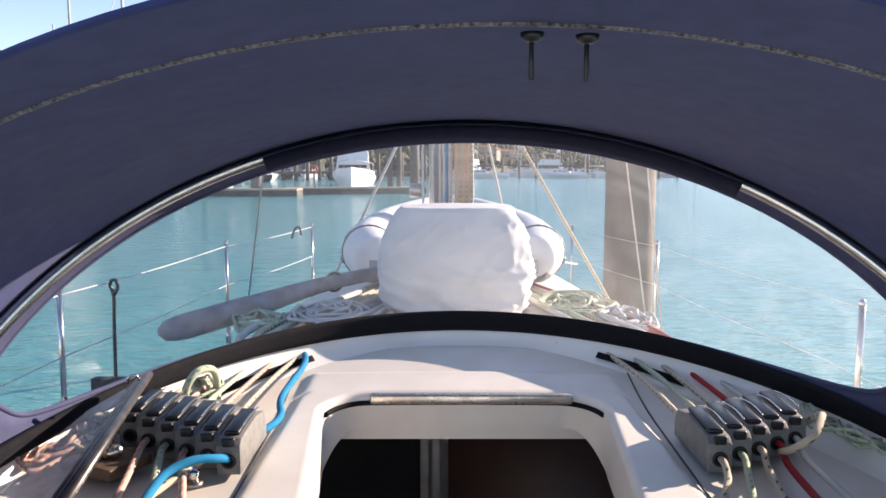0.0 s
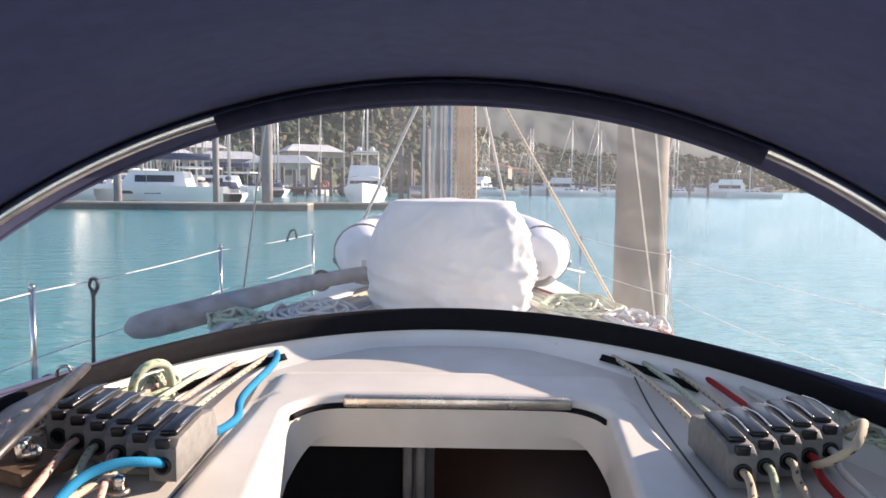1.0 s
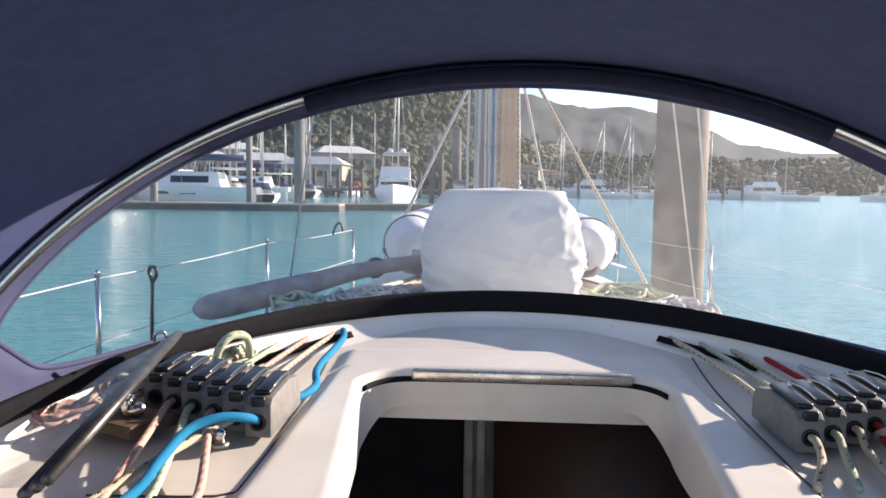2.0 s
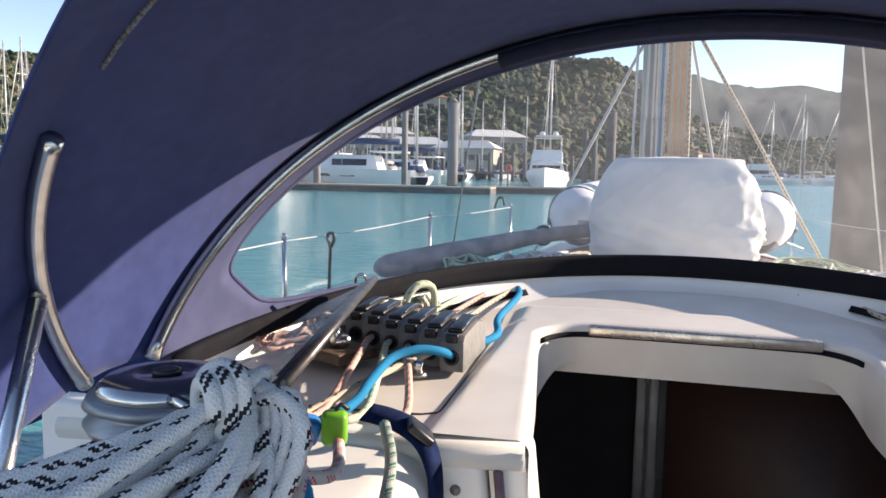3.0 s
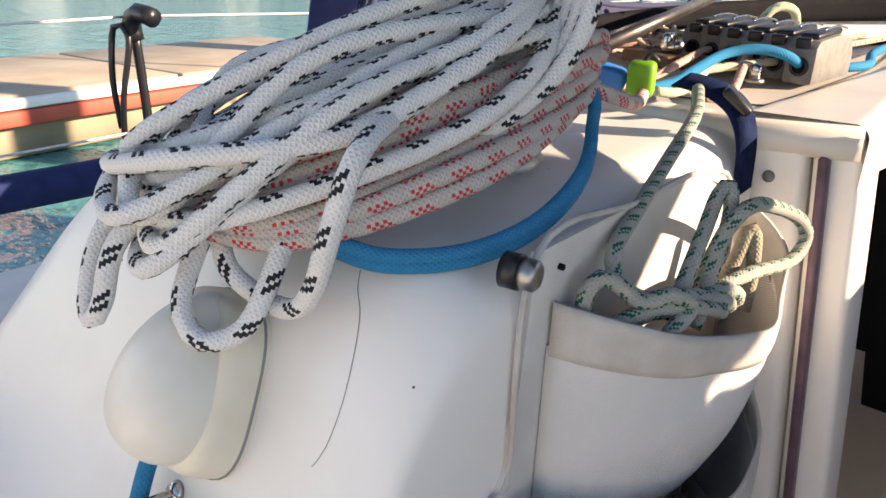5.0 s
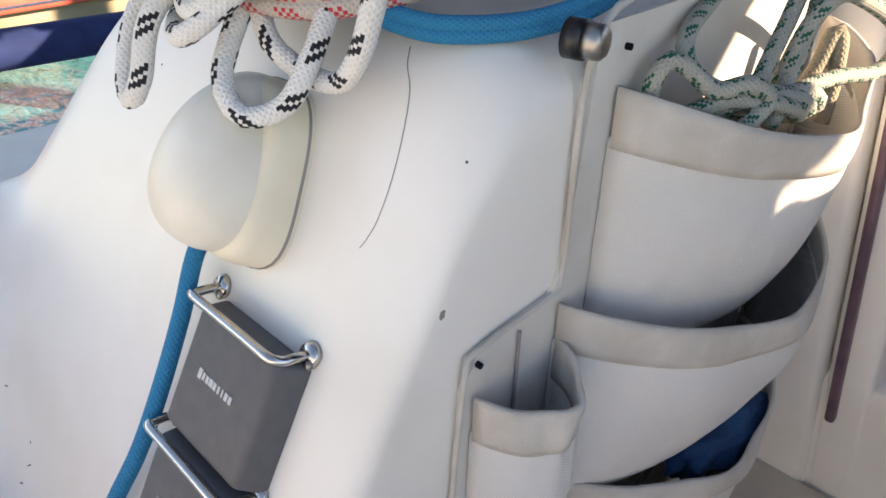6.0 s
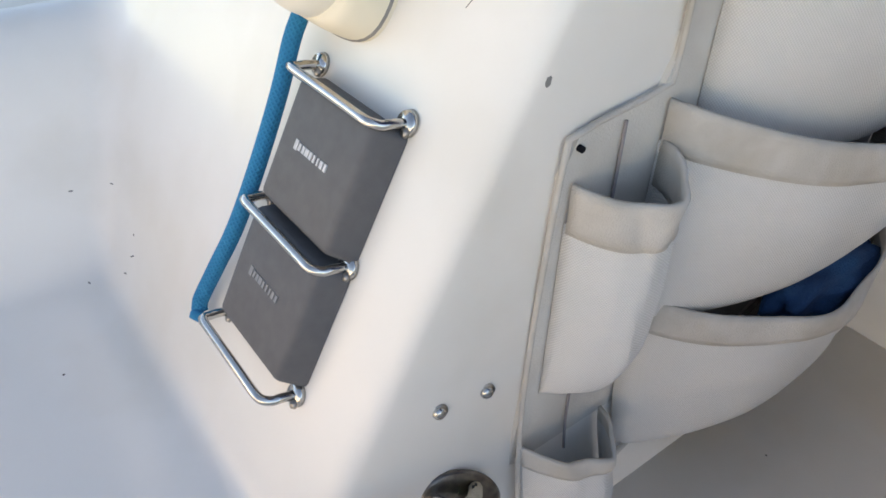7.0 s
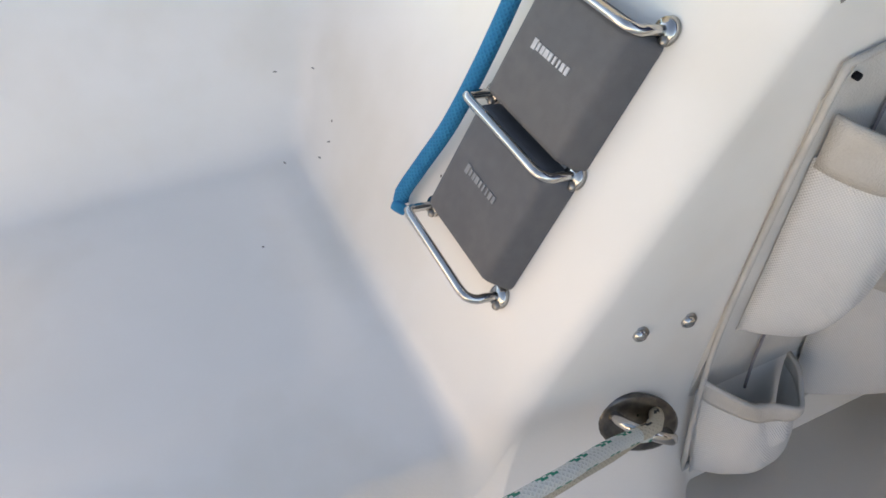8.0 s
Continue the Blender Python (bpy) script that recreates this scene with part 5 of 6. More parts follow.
solo("cloth_cover", sheet(drape, 220, 110, 0.0, closed_u=True), WHITECLOTH, "white cloth cover draped over deck gear, creased and wrinkled", "cover")

dinghy = thing("dinghy", (XC, 4.4, 1.55), "pale grey inflatable dinghy stowed on the coachroof", "dinghy")
PVC = mk("pvc_pale", (0.68, 0.69, 0.71), (0.60, 0.61, 0.63), 10, rough=0.65)
PVCDARK = mk("pvc_dark", (0.10, 0.11, 0.13), None, 10, rough=0.5)
for sg in (-1, 1):
    line = spline([(XC + sg * 0.355, 3.30, 1.725), (XC + sg * 0.385, 3.42, 1.73), (XC + sg * 0.415, 3.6, 1.735), (XC + sg * 0.44, 4.3, 1.74), (XC + sg * 0.38, 5.0, 1.76), (XC + sg * 0.18, 5.5, 1.80), (XC, 5.6, 1.82)], 0.04)
    tube = part("tube", sweep(bmesh.new(), line, lambda s: 0.125 * min(1, 0.72 + s * 6), 20), PVC, dinghy, "pale grey inflated tube")
    part("rub_strake", sweep(bmesh.new(), [p + Vector((sg * 0.118, 0, -0.035)) for p in line[4:]], 0.018, 8), PVCDARK, tube)
    part("stripe", sweep(bmesh.new(), [p + Vector((sg * 0.108, -0.002, 0.06)) for p in line[4:]], 0.008, 6), PVCDARK, tube)
    part("underside", sweep(bmesh.new(), [p + Vector((0, 0.004, -0.042)) for p in line], lambda s: 0.096 * min(1, 0.72 + s * 6), 16), PVCDARK, tube, "dark underside of the tube")
    part("patch", box(bmesh.new(), (0.07, 0.012, 0.06), pose(line[1].x - sg * 0.02, line[1].y - 0.085, line[1].z - 0.035), 0.004), mk("pvc_patch", (0.34, 0.35, 0.37), None, 10, rough=0.6) if sg < 0 else bpy.data.materials["pvc_patch"], tube, "grey end patch")
    part("cone_band", sweep(bmesh.new(), [line[5] + Vector((0.127 * math.cos(k * math.pi / 12), 0, 0.127 * math.sin(k * math.pi / 12))) for k in range(24)], 0.006, 6, True), PVCDARK, tube)
part("floor", box(bmesh.new(), (0.72, 1.7, 0.05), pose(XC, 4.3, 1.69), 0.02), PVCDARK, dinghy)
part("transom", box(bmesh.new(), (0.64, 0.04, 0.20), pose(XC, 3.62, 1.72), 0.01), PVCDARK, dinghy)

pole = thing("wrapped_pole", (-0.6, 2.7, 1.6), "grey wrapped pole lying across the coachroof", "pole")
line = spline([(-0.93, 2.36, 1.585), (-0.86, 2.42, 1.595), (-0.70, 2.58, 1.625), (-0.45, 2.85, 1.675), (-0.15, 3.15, 1.70)], 0.03)
part("wrap", sweep(bmesh.new(), line, lambda s: 0.044 * (0.25 + 0.75 * min(1, s * 14) ** 0.5) if s < 0.3 else 0.042 - 0.014 * min(1, (s - 0.3) * 3), 16), mk("grey_wrap", (0.36, 0.34, 0.35), (0.24, 0.22, 0.22), 16, rough=0.8, bump=0.5, bscale=60, stain=0.4, sscale=8), pole)
part("tie", sweep(bmesh.new(), [line[-14] + Vector((0.030 * math.cos(k * 0.5), 0.02 * math.cos(k * 0.5), 0.036 * math.sin(k * 0.5))) for k in range(13)], 0.006, 6), BLACK, pole)

# mast with halyards
mast = thing("mast", (-0.02, 4.62, 1.5), "pale aluminium mast with a track and winch", "mast")
ALU = mk("mast_alu", (0.46, 0.45, 0.44), (0.38, 0.37, 0.36), 3, rough=0.45, metal=0.5)
bm = cyl(bmesh.new(), 0.085, 0.085, 13, Matrix.Translation((-0.02, 4.62, 8.0)) @ Matrix.Diagonal((0.8, 1.15, 1, 1)), 28)
part("tube", bm, ALU, mast)
part("track", box(bmesh.new(), (0.02, 0.02, 12), pose(-0.02, 4.515, 8.0)), DULLSTEEL, mast)
part("collar", cyl(bmesh.new(), 0.11, 0.10, 0.10, pose(-0.02, 4.62, 1.56), 24), BLACK, mast)
part("mast_winch", spin([(0.05, 0), (0.042, 0.03), (0.045, 0.08), (0.03, 0.09), (0, 0.09)], pose(-0.12, 4.58, 2.0, 0, -90, 0), 20), DULLSTEEL, mast)
g = random.Random(11)
HAL = [(R_PLAIN, "white", 0.02), (R_BLUE, "blue", 0.045), (R_PLAIN, "white", 0.062), (R_TAN, "tan", 0.08), (R_ORANGE, "orange", 0.098), (R_ORANGE, "orange", 0.112), (R_REDPLAIN, "red", 0.135), (R_PLAIN, "white", -0.10), (R_PLAIN, "white", -0.035), (R_TAN, "tan", 0.125), (R_PLAIN, "white", 0.0)]
for m_, word, dx in HAL:
    x = -0.02 + dx * 0.95
    z0 = g.uniform(1.62, 1.72)
    pts = [(x + g.uniform(-0.02, 0.02), 4.50, z0), (x + g.uniform(-0.01, 0.01), 4.49, 2.2), (x, 4.50, 3.2), (x * 0.6, 4.53, 12)]
    solo("mast_halyard", rod(pts, 0.008 if word != "orange" else 0.011, 6, 0.15), m_, word + " halyard running down the mast", "rope", "halyards at the mast")
for k in range(7):
    x = 0.07 + 0.012 * k
    pts = [(x, 4.46, 2.9), (x + 0.01, 4.45, 2.55), (x + 0.012, 4.45, 1.95 + 0.04 * (k % 3)), (x + 0.03, 4.45, 1.90 + 0.04 * (k % 3)), (x + 0.034, 4.45, 2.1), (x + 0.015, 4.455, 2.9)]
    solo("hanging_coil", rod(pts, 0.010, 6, 0.06), R_ORANGE if k % 3 else R_TAN, "orange-tan halyard coil hanging on the mast", "rope", "coils hanging on the mast")

RIGWIRE = mk("rigging_wire", (0.55, 0.54, 0.52), (0.45, 0.44, 0.42), 20, rough=0.4, metal=0.5)
for a, b, r, m_, label in (
    ((1.33, 5.2, 0.96), (0.08, 4.6, 2.98), 0.011, R_TAN, "tan preventer line from mast to side deck"),
    ((1.36, 4.75, 0.96), (0.06, 4.62, 9.5), 0.006, RIGWIRE, "wire shroud to the starboard side"),
    ((1.40, 4.55, 0.96), (0.06, 4.62, 12.5), 0.006, RIGWIRE, "outer wire shroud to the starboard side"),
    ((-1.05, 5.9, 0.93), (-0.06, 4.62, 2.75), 0.010, R_PLAIN, "white line from the mast to port"),
    ((-1.32, 4.75, 0.96), (-0.08, 4.62, 9.5), 0.006, RIGWIRE, "wire shroud to the port side"),
    ((0.55, 5.4, 1.35), (0.10, 4.62, 3.1), 0.009, R_PLAIN, "white line from the mast to the deck"),
    ((0.9, 4.9, 1.5), (0.25, 3.3, 1.75), 0.006, RIGWIRE, "thin lashing wire over the dinghy"),
):
    solo("rigging_line", bar(a, b, r, 8), m_, label, "rigging line", "rigging lines")
solo("forestay", bar((XC, 9.2, 1.4), (XC, 4.7, 14.0), 0.03, 8), RIGWIRE, "furled forestay at the bow", "forestay")

# stanchions and guard wires
STX = [(-1.64, 3.10), (-1.50, 5.05), (-1.20, 6.7), (-1.77, 0.90), (-1.70, -0.6)]
for sg in (-1, 1):
    for x, y in STX:
        if sg < 0 and y == 0.90:
            continue
        px = x if sg < 0 else 2 * XC - x - 0.12
        if sg > 0 and y == 3.10:
            y = 2.80
        t = thing("stanchion", (px, y, 1.08), "slim stainless stanchion on the deck edge", "stanchion", "stanchions along the deck")
        zt = 1.60 + 0.01 * (y - 3)
        part("post", bar((px, y, 1.06 + sheer(y)), (px, y, zt), 0.0125, 10), STEEL, t)
        part("socket", bar((px, y, 1.04 + sheer(y)), (px, y, 1.14 + sheer(y)), 0.02, 10), STEEL, t)
        part("top_eye", spin([(0.013, 0), (0.015, 0.01), (0.008, 0.022), (0, 0.024)], pose(px, y, zt), 10), STEEL, t)
    for dz in (0.0, -0.27):
        for (x0, y0), (x1, y1) in (((-1.70, -0.6), (-1.77, 0.90)), ((-1.77, 0.90), (-1.64, 3.10)), ((-1.64, 3.10), (-1.50, 5.05)), ((-1.50, 5.05), (-1.20, 6.7))):
            a = Vector((x0 if sg < 0 else 2 * XC - x0 - 0.12, y0, 1.585 + dz + 0.01 * (y0 - 3)))
            b = Vector((x1 if sg < 0 else 2 * XC - x1 - 0.12, y1, 1.585 + dz + 0.01 * (y1 - 3)))
            solo("guard_wire", rod([a, (a + b) / 2 - Vector((0, 0, 0.012)), b], 0.003 if sg < 0 else 0.0017, 6, 0.2), mk("wire_white", (0.7, 0.7, 0.68), None, 30, rough=0.4) if "wire_white" not in bpy.data.materials else bpy.data.materials["wire_white"], "white coated guard wire between stanchions", "guard wire", "guard wires")
pts = [(-1.57, 3.44, 0.98), (-1.565, 3.44, 1.35), (-1.56, 3.44, 1.53), (-1.575, 3.44, 1.57), (-1.57, 3.44, 1.60), (-1.545, 3.44, 1.60), (-1.54, 3.44, 1.565), (-1.56, 3.44, 1.53)]
solo("dark_line", rod(pts, 0.009, 8, 0.02), BLACK, "dark stiff line with an eye standing at the rail", "rope")
pts = [(-0.95, 4.6, 1.70), (-0.93, 4.6, 1.76), (-0.90, 4.6, 1.77), (-0.89, 4.6, 1.72)]
solo("small_loop", rod(pts, 0.008, 6, 0.02), mk("dark_green_line", (0.03, 0.08, 0.06), None, 20, rough=0.7), "small dark green loop of line by the dinghy", "rope")

# padded rail covers, dark blue
for a, b, label in (((-1.74, 0.1, 1.200), (-1.70, 2.40, 1.235), "dark blue padded cover on the port guard wire"), ((1.62, 1.35, 1.32), (1.66, 2.45, 1.33), "dark blue padded cover on the starboard guard wire")):
    a, b = Vector(a), Vector(b)
    n_ = 40
    solo("rail_pad", sweep(bmesh.new(), [a.lerp(b, i / n_) for i in range(n_ + 1)], lambda s: 0.042 * min(1, 0.4 + min(s, 1 - s) * 25), 14), mk("rail_pad_blue", (0.008, 0.025, 0.11), (0.006, 0.018, 0.08), 20, rough=0.85) if "rail_pad_blue" not in bpy.data.materials else bpy.data.materials["rail_pad_blue"], label, "rail pad", "rail pads")

# lines and clutter on the coachroof just ahead of the hood
g = random.Random(21)
for k in range(9):
    m_ = (R_PLAIN, R_TAN, R_PALEGREEN, R_ORANGE, R_PLAIN, R_BLUE, R_PLAIN, R_PLAIN, R_TAN)[k]
    x = -0.62 + 0.05 * k
    pts = [(x - 0.02, 2.26, 1.585), (x, 2.5, 1.588), (x * 0.6 + g.uniform(-0.03, 0.03), 3.2, 1.575), (x * 0.25, 4.4, 1.55)]
    solo("deck_line", rod(pts, 0.013, 7, 0.08), m_, "halyard led aft along the coachroof", "rope", "lines along the coachroof")
for k in range(5):
    m_ = (R_PLAIN, R_PALEGREEN, R_TAN, R_PLAIN, R_REDPLAIN)[k]
    x = 0.46 + 0.055 * k
    pts = [(x + 0.04, 2.31, 1.575), (x, 2.5, 1.585), (x * 0.75, 3.2, 1.575), (x * 0.35, 4.4, 1.55)]
    solo("deck_line", rod(pts, 0.012, 7, 0.08), m_, "halyard led aft along the coachroof", "rope", "lines along the coachroof")
tangle(-0.42, 2.62, 1.58, 0.14, 0.16, 9, 0.006, R_PLAIN, "white line coiled loosely on the coachroof", 31)
tangle(-0.64, 2.50, 1.575, 0.07, 0.08, 6, 0.006, R_PALEGREEN, "green line coiled on the coachroof", 32)
tangle(0.52, 2.86, 1.570, 0.13, 0.16, 9, 0.006, R_PALEGREEN, "yellow-green line coiled on the coachroof", 33)
tangle(0.66, 2.56, 1.57, 0.08, 0.12, 8, 0.006, R_PLAIN, "white line heaped at the coachroof edge", 34)

# hood details: hooks on the zip, loose zip pull
for dx in (0.072, 0.117):
    c = bow_rear(math.acos((dx - XC) / 0.92)) + Vector((0, 0.028, 0.004))
    t = thing("hood_hook", tuple(c), "black plastic hook with a hanging strap on the hood seam", "hook", "hooks on the hood seam")
    part("plate", spin([(0.010, 0), (0.009, 0.004), (0.005, 0.007), (0, 0.007)], Matrix.Translation(c) @ pose(0, 0, 0, 180, 0, 0), 16), BLACK, t)
    part("strap", box(bmesh.new(), (0.004, 0.003, 0.034), Matrix.Translation(c - Vector((0, -0.003, 0.020))), 0.001), BLACK, t)

# blue sail-cover boom gear beyond the port rail and black strap post
post = thing("rail_post", (-1.97, 1.0, 1.08), "black rubber-capped post with lashing at the port rail", "post")
part("stem", rod([(-1.770, 0.920, 1.10), (-1.765, 0.910, 1.38), (-1.760, 0.900, 1.53)], 0.012, 8, 0.05), BLACK, post)
part("cap", rod([(-1.760, 0.900, 1.51), (-1.760, 0.895, 1.55), (-1.730, 0.900, 1.575), (-1.680, 0.910, 1.565)], 0.022, 10, 0.02), BLACK, post)
part("lashing", rod([(-1.800, 0.860, 1.30), (-1.795, 0.850, 1.42), (-1.780, 0.860, 1.54), (-1.750, 0.880, 1.52), (-1.770, 0.860, 1.38), (-1.790, 0.860, 1.28)], 0.008, 6, 0.03), BLACK, post)


# ---- marina ----
PLACE[0] = LEVEL
CONCRETE = mk("pontoon_concrete", (0.48, 0.41, 0.32), (0.38, 0.32, 0.25), 2.0, rough=0.9, bump=0.3, bscale=30, stain=0.3, sscale=1.2)
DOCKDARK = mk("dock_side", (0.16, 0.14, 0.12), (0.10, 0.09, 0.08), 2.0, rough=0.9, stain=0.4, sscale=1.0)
PILE = mk("steel_pile_paint", (0.34, 0.285, 0.225), (0.25, 0.205, 0.16), 2.5, rough=0.75, bump=0.3, bscale=25, stain=0.6, sscale=1.6)
PILEDARK = mk("dark_pile", (0.11, 0.105, 0.10), (0.07, 0.065, 0.06), 2.5, rough=0.8)
PILEGREY = mk("grey_pile", (0.22, 0.21, 0.20), (0.16, 0.15, 0.145), 1.5, rough=0.8)
REDSTRIPE = mk("red_fender", (0.55, 0.09, 0.05), (0.45, 0.07, 0.045), 4, rough=0.6)
BOATWHITE = mk("boat_white", (0.80, 0.80, 0.79), (0.74, 0.74, 0.73), 0.8, rough=0.35, rand=0.06)
BOATDARK = mk("boat_glass", (0.02, 0.022, 0.028), None, 2, rough=0.15)
NAVYHULL = mk("boat_navy", (0.012, 0.014, 0.03), None, 1, rough=0.25)
YELLOW = mk("boat_yellow", (0.65, 0.45, 0.02), None, 1, rough=0.4)
MASTGREY = mk("far_mast", (0.55, 0.54, 0.52), None, 1, rough=0.4, metal=0.2)
CANVASBLUE = mk("boom_cover", (0.03, 0.05, 0.12), None, 3, rough=0.85)
CANVASTAN = mk("awning_tan", (0.50, 0.46, 0.40), None, 3, rough=0.85)
LICHEN = mk("oyster_band", (0.42, 0.38, 0.28), (0.20, 0.18, 0.13), 9, rough=0.95, bump=1.0, bscale=14)


def far(az, dist, z=0.0):
    return Vector((dist * math.sin(radians(az)), dist * math.cos(radians(az)), z))


def make_pile(x, y, top, r, material, label, cap=True, band=False):
    t = thing("pile", (x, y, 0), label, "pile", "mooring piles")
    part("shaft", cyl(bmesh.new(), r, r, top + 3, pose(x, y, (top - 3) / 2), 24), material, t)
    if cap:
        part("cap", cyl(bmesh.new(), r * 1.05, r * 0.25, r * 0.9, pose(x, y, top + r * 0.45), 24), material, t)
    if band:
        bm = bmesh.new()
        bmesh.ops.create_cone(bm, cap_ends=False, segments=40, radius1=r * 1.04, radius2=r * 1.01, depth=1.0, matrix=pose(x, y, 0.95))
        bmesh.ops.subdivide_edges(bm, edges=list(bm.edges), cuts=6, use_grid_fill=True)
        for v in bm.verts:
            n = Vector((v.co.x - x, v.co.y - y, 0)).normalized()
            v.co += n * 0.035 * noise.noise(v.co * 9)
        part("growth", bm, LICHEN, t, "crust of oysters near the waterline")
    return t


make_pile(1.87, 7.35, 5.2, 0.245, mk("pile_brown", (0.24, 0.185, 0.14), (0.15, 0.12, 0.095), 2.5, rough=0.85, bump=0.6, bscale=30, stain=0.5, sscale=1.2), "tall weathered brown steel pile beside the bow")
make_pile(-7.35, 6.10, 5.6, 0.25, PILE, "tall tan steel pile at the end of the pontoon", band=True)

# finger pontoon with red fender and cleats
DIRP = Vector((-0.15, 0.99, 0)).normalized()
END = Vector((-7.35, 6.75, 0))
PM = Matrix.Translation(END) @ Matrix(((DIRP.y, DIRP.x, 0), (-DIRP.x, DIRP.y, 0), (0, 0, 1))).to_4x4()


def pbox(sx, sy, sz, x, y, z, bevel=0.0):
    return box(bmesh.new(), (sx, sy, sz), PM @ pose(x, y, z), bevel)


pontoon = thing("pontoon", tuple(END), "tan concrete finger pontoon with a red and white edge", "pontoon")
for k in range(6):
    part("slab", pbox(2.2, 2.95, 0.12, -1.1, -1.5 - 3.0 * k, 0.50, 0.02), CONCRETE, pontoon)
part("float", pbox(2.0, 17.6, 0.40, -1.1, -9.0, 0.22), mk("float_side", (0.36, 0.30, 0.21), (0.22, 0.19, 0.13), 2.0, rough=0.9, stain=0.5, sscale=1.4), pontoon, "stained tan floats under the deck")
for x in (0.03, -2.23):
    part("fender", pbox(0.07, 18.0, 0.13, x, -9.0, 0.37, 0.02), REDSTRIPE, pontoon, "faded red fender strip")
    part("edge", pbox(0.06, 18.0, 0.09, x, -9.0, 0.49, 0.02), BOATWHITE, pontoon, "white plastic edge strip")
part("end_edge", pbox(2.2, 0.06, 0.20, -1.1, 0.03, 0.46, 0.02), BOATWHITE, pontoon)
for k in range(3):
    cl = part("cleat", pbox(0.08, 0.34, 0.05, -0.25, -1.5 - 4.2 * k, 0.63, 0.02), BOATWHITE, pontoon, "white mooring cleat")
    part("cleat_foot", pbox(0.07, 0.12, 0.06, -0.25, -1.5 - 4.2 * k, 0.585, 0.01), BOATWHITE, cl)

# long docks across the basin
def dock(p, q, wide, label, top=0.55):
    p, q = Vector(p), Vector(q)
    d = (q - p).normalized()
    n = Vector((-d.y, d.x, 0))
    t = thing("dock", tuple(p), label, "dock", "docks in the basin")
    a = [p + n * wide / 2, q + n * wide / 2, q - n * wide / 2, p - n * wide / 2]
    part("deck", prism([(v.x, v.y) for v in a], top - 0.12, top), CONCRETE, t, smooth=False)
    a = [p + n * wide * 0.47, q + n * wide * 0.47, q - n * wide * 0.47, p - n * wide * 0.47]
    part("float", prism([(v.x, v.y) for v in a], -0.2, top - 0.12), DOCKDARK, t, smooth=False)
    return t


dock(far(-26, 62), far(-11.0, 57), 2.6, "concrete dock with piles across the basin")
dock(far(-12.0, 60), far(-1.5, 62), 1.8, "low dark dock across the basin")
dock(far(-26, 62), far(-40, 70), 2.6, "concrete dock with berthed boats")
dock(far(-24, 66), far(-22, 105), 2.0, "finger dock between berths")
for az, d_, top, r, m_ in ((-17.9, 62, 6.6, 0.26, PILEGREY), (-14.2, 58, 7.0, 0.42, PILEGREY), (-4.1, 62, 5.2, 0.22, PILEDARK), (-3.4, 62, 4.6, 0.22, PILEDARK), (-2.2, 66, 7.0, 0.42, PILEDARK),
                           (-30.5, 66, 6.8, 0.32, PILEGREY), (-24.6, 62, 5.5, 0.3, PILEGREY), (-60, 80, 7, 0.3, PILEDARK), (-66, 90, 7, 0.3, PILEDARK), (-54, 95, 6, 0.3, PILEDARK), (-36, 75, 6.5, 0.3, PILEGREY)):
    p = far(az, d_)
    make_pile(p.x, p.y, top, r, m_, "tall dark steel pile in the basin" if m_ is PILEDARK else "tall grey steel pile in the basin")
g = random.Random(41)
wharf = thing("wharf", tuple(far(-8, 130)), "row of dark timber posts with a wharf deck", "wharf")
part("deck", prism([(v.x, v.y) for v in (far(-24, 128), far(0, 134), far(0, 139), far(-24, 133))], 1.1, 1.5), DOCKDARK, wharf, smooth=False)
for k in range(26):
    p = far(-23 + 0.9 * k, 128 + g.uniform(-1, 2))
    part("post", cyl(bmesh.new(), 0.32, 0.32, 4.6 + g.uniform(0, 1.4), pose(p.x, p.y, 2.0), 8), PILEDARK, wharf)
for k in range(14):
    p = far(2 + 1.3 * k, 165 + g.uniform(-4, 6))
    make_pile(p.x, p.y, g.uniform(3.5, 5.5), 0.3, PILEDARK, "distant dark pile off the far shore", cap=False)

buoy = thing("lifebuoy_stand", tuple(far(-9.9, 60)), "red lifebuoy on a post on the dock", "lifebuoy")
p = far(-9.9, 60)
part("post", cyl(bmesh.new(), 0.06, 0.06, 1.8, pose(p.x, p.y, 1.4), 8), PILEDARK, buoy)
part("ring", sweep(bmesh.new(), [p + Vector((0.26 * math.cos(k * 0.2618), -0.1, 2.0 + 0.26 * math.sin(k * 0.2618))) for k in range(24)], 0.09, 8, True), REDSTRIPE, buoy, "red ring")


# ---- boats ----
def hull_mesh(L, B, F, stern=0.75, sheer=0.3):
    def f(u, v):
        a = (2 * u - 1)
        y = -L / 2 + L * v
        t = v
        w = B / 2 * (stern + (1 - stern) * min(1, t / 0.4)) * (1 - max(0, (t - 0.45) / 0.55) ** 2.2)
        zt = F + sheer * t * t
        k = abs(a)
        x = w * math.copysign(min(1, k * 1.25) ** 0.6, a)
        z = -0.3 + (zt + 0.3) * max(0, (k - 0.35) / 0.65) ** 0.8
        return Vector((x, y, z))
    return sheet(f, 20, 22)


def deck_mesh(L, B, F, stern=0.75, sheer=0.3):
    def f(u, v):
        y = -L / 2 + L * v
        w = B / 2 * (stern + (1 - stern) * min(1, v / 0.4)) * (1 - max(0, (v - 0.45) / 0.55) ** 2.2)
        return Vector(((2 * u - 1) * w, y, F + sheer * v * v - 0.02))
    return sheet(f, 4, 18)


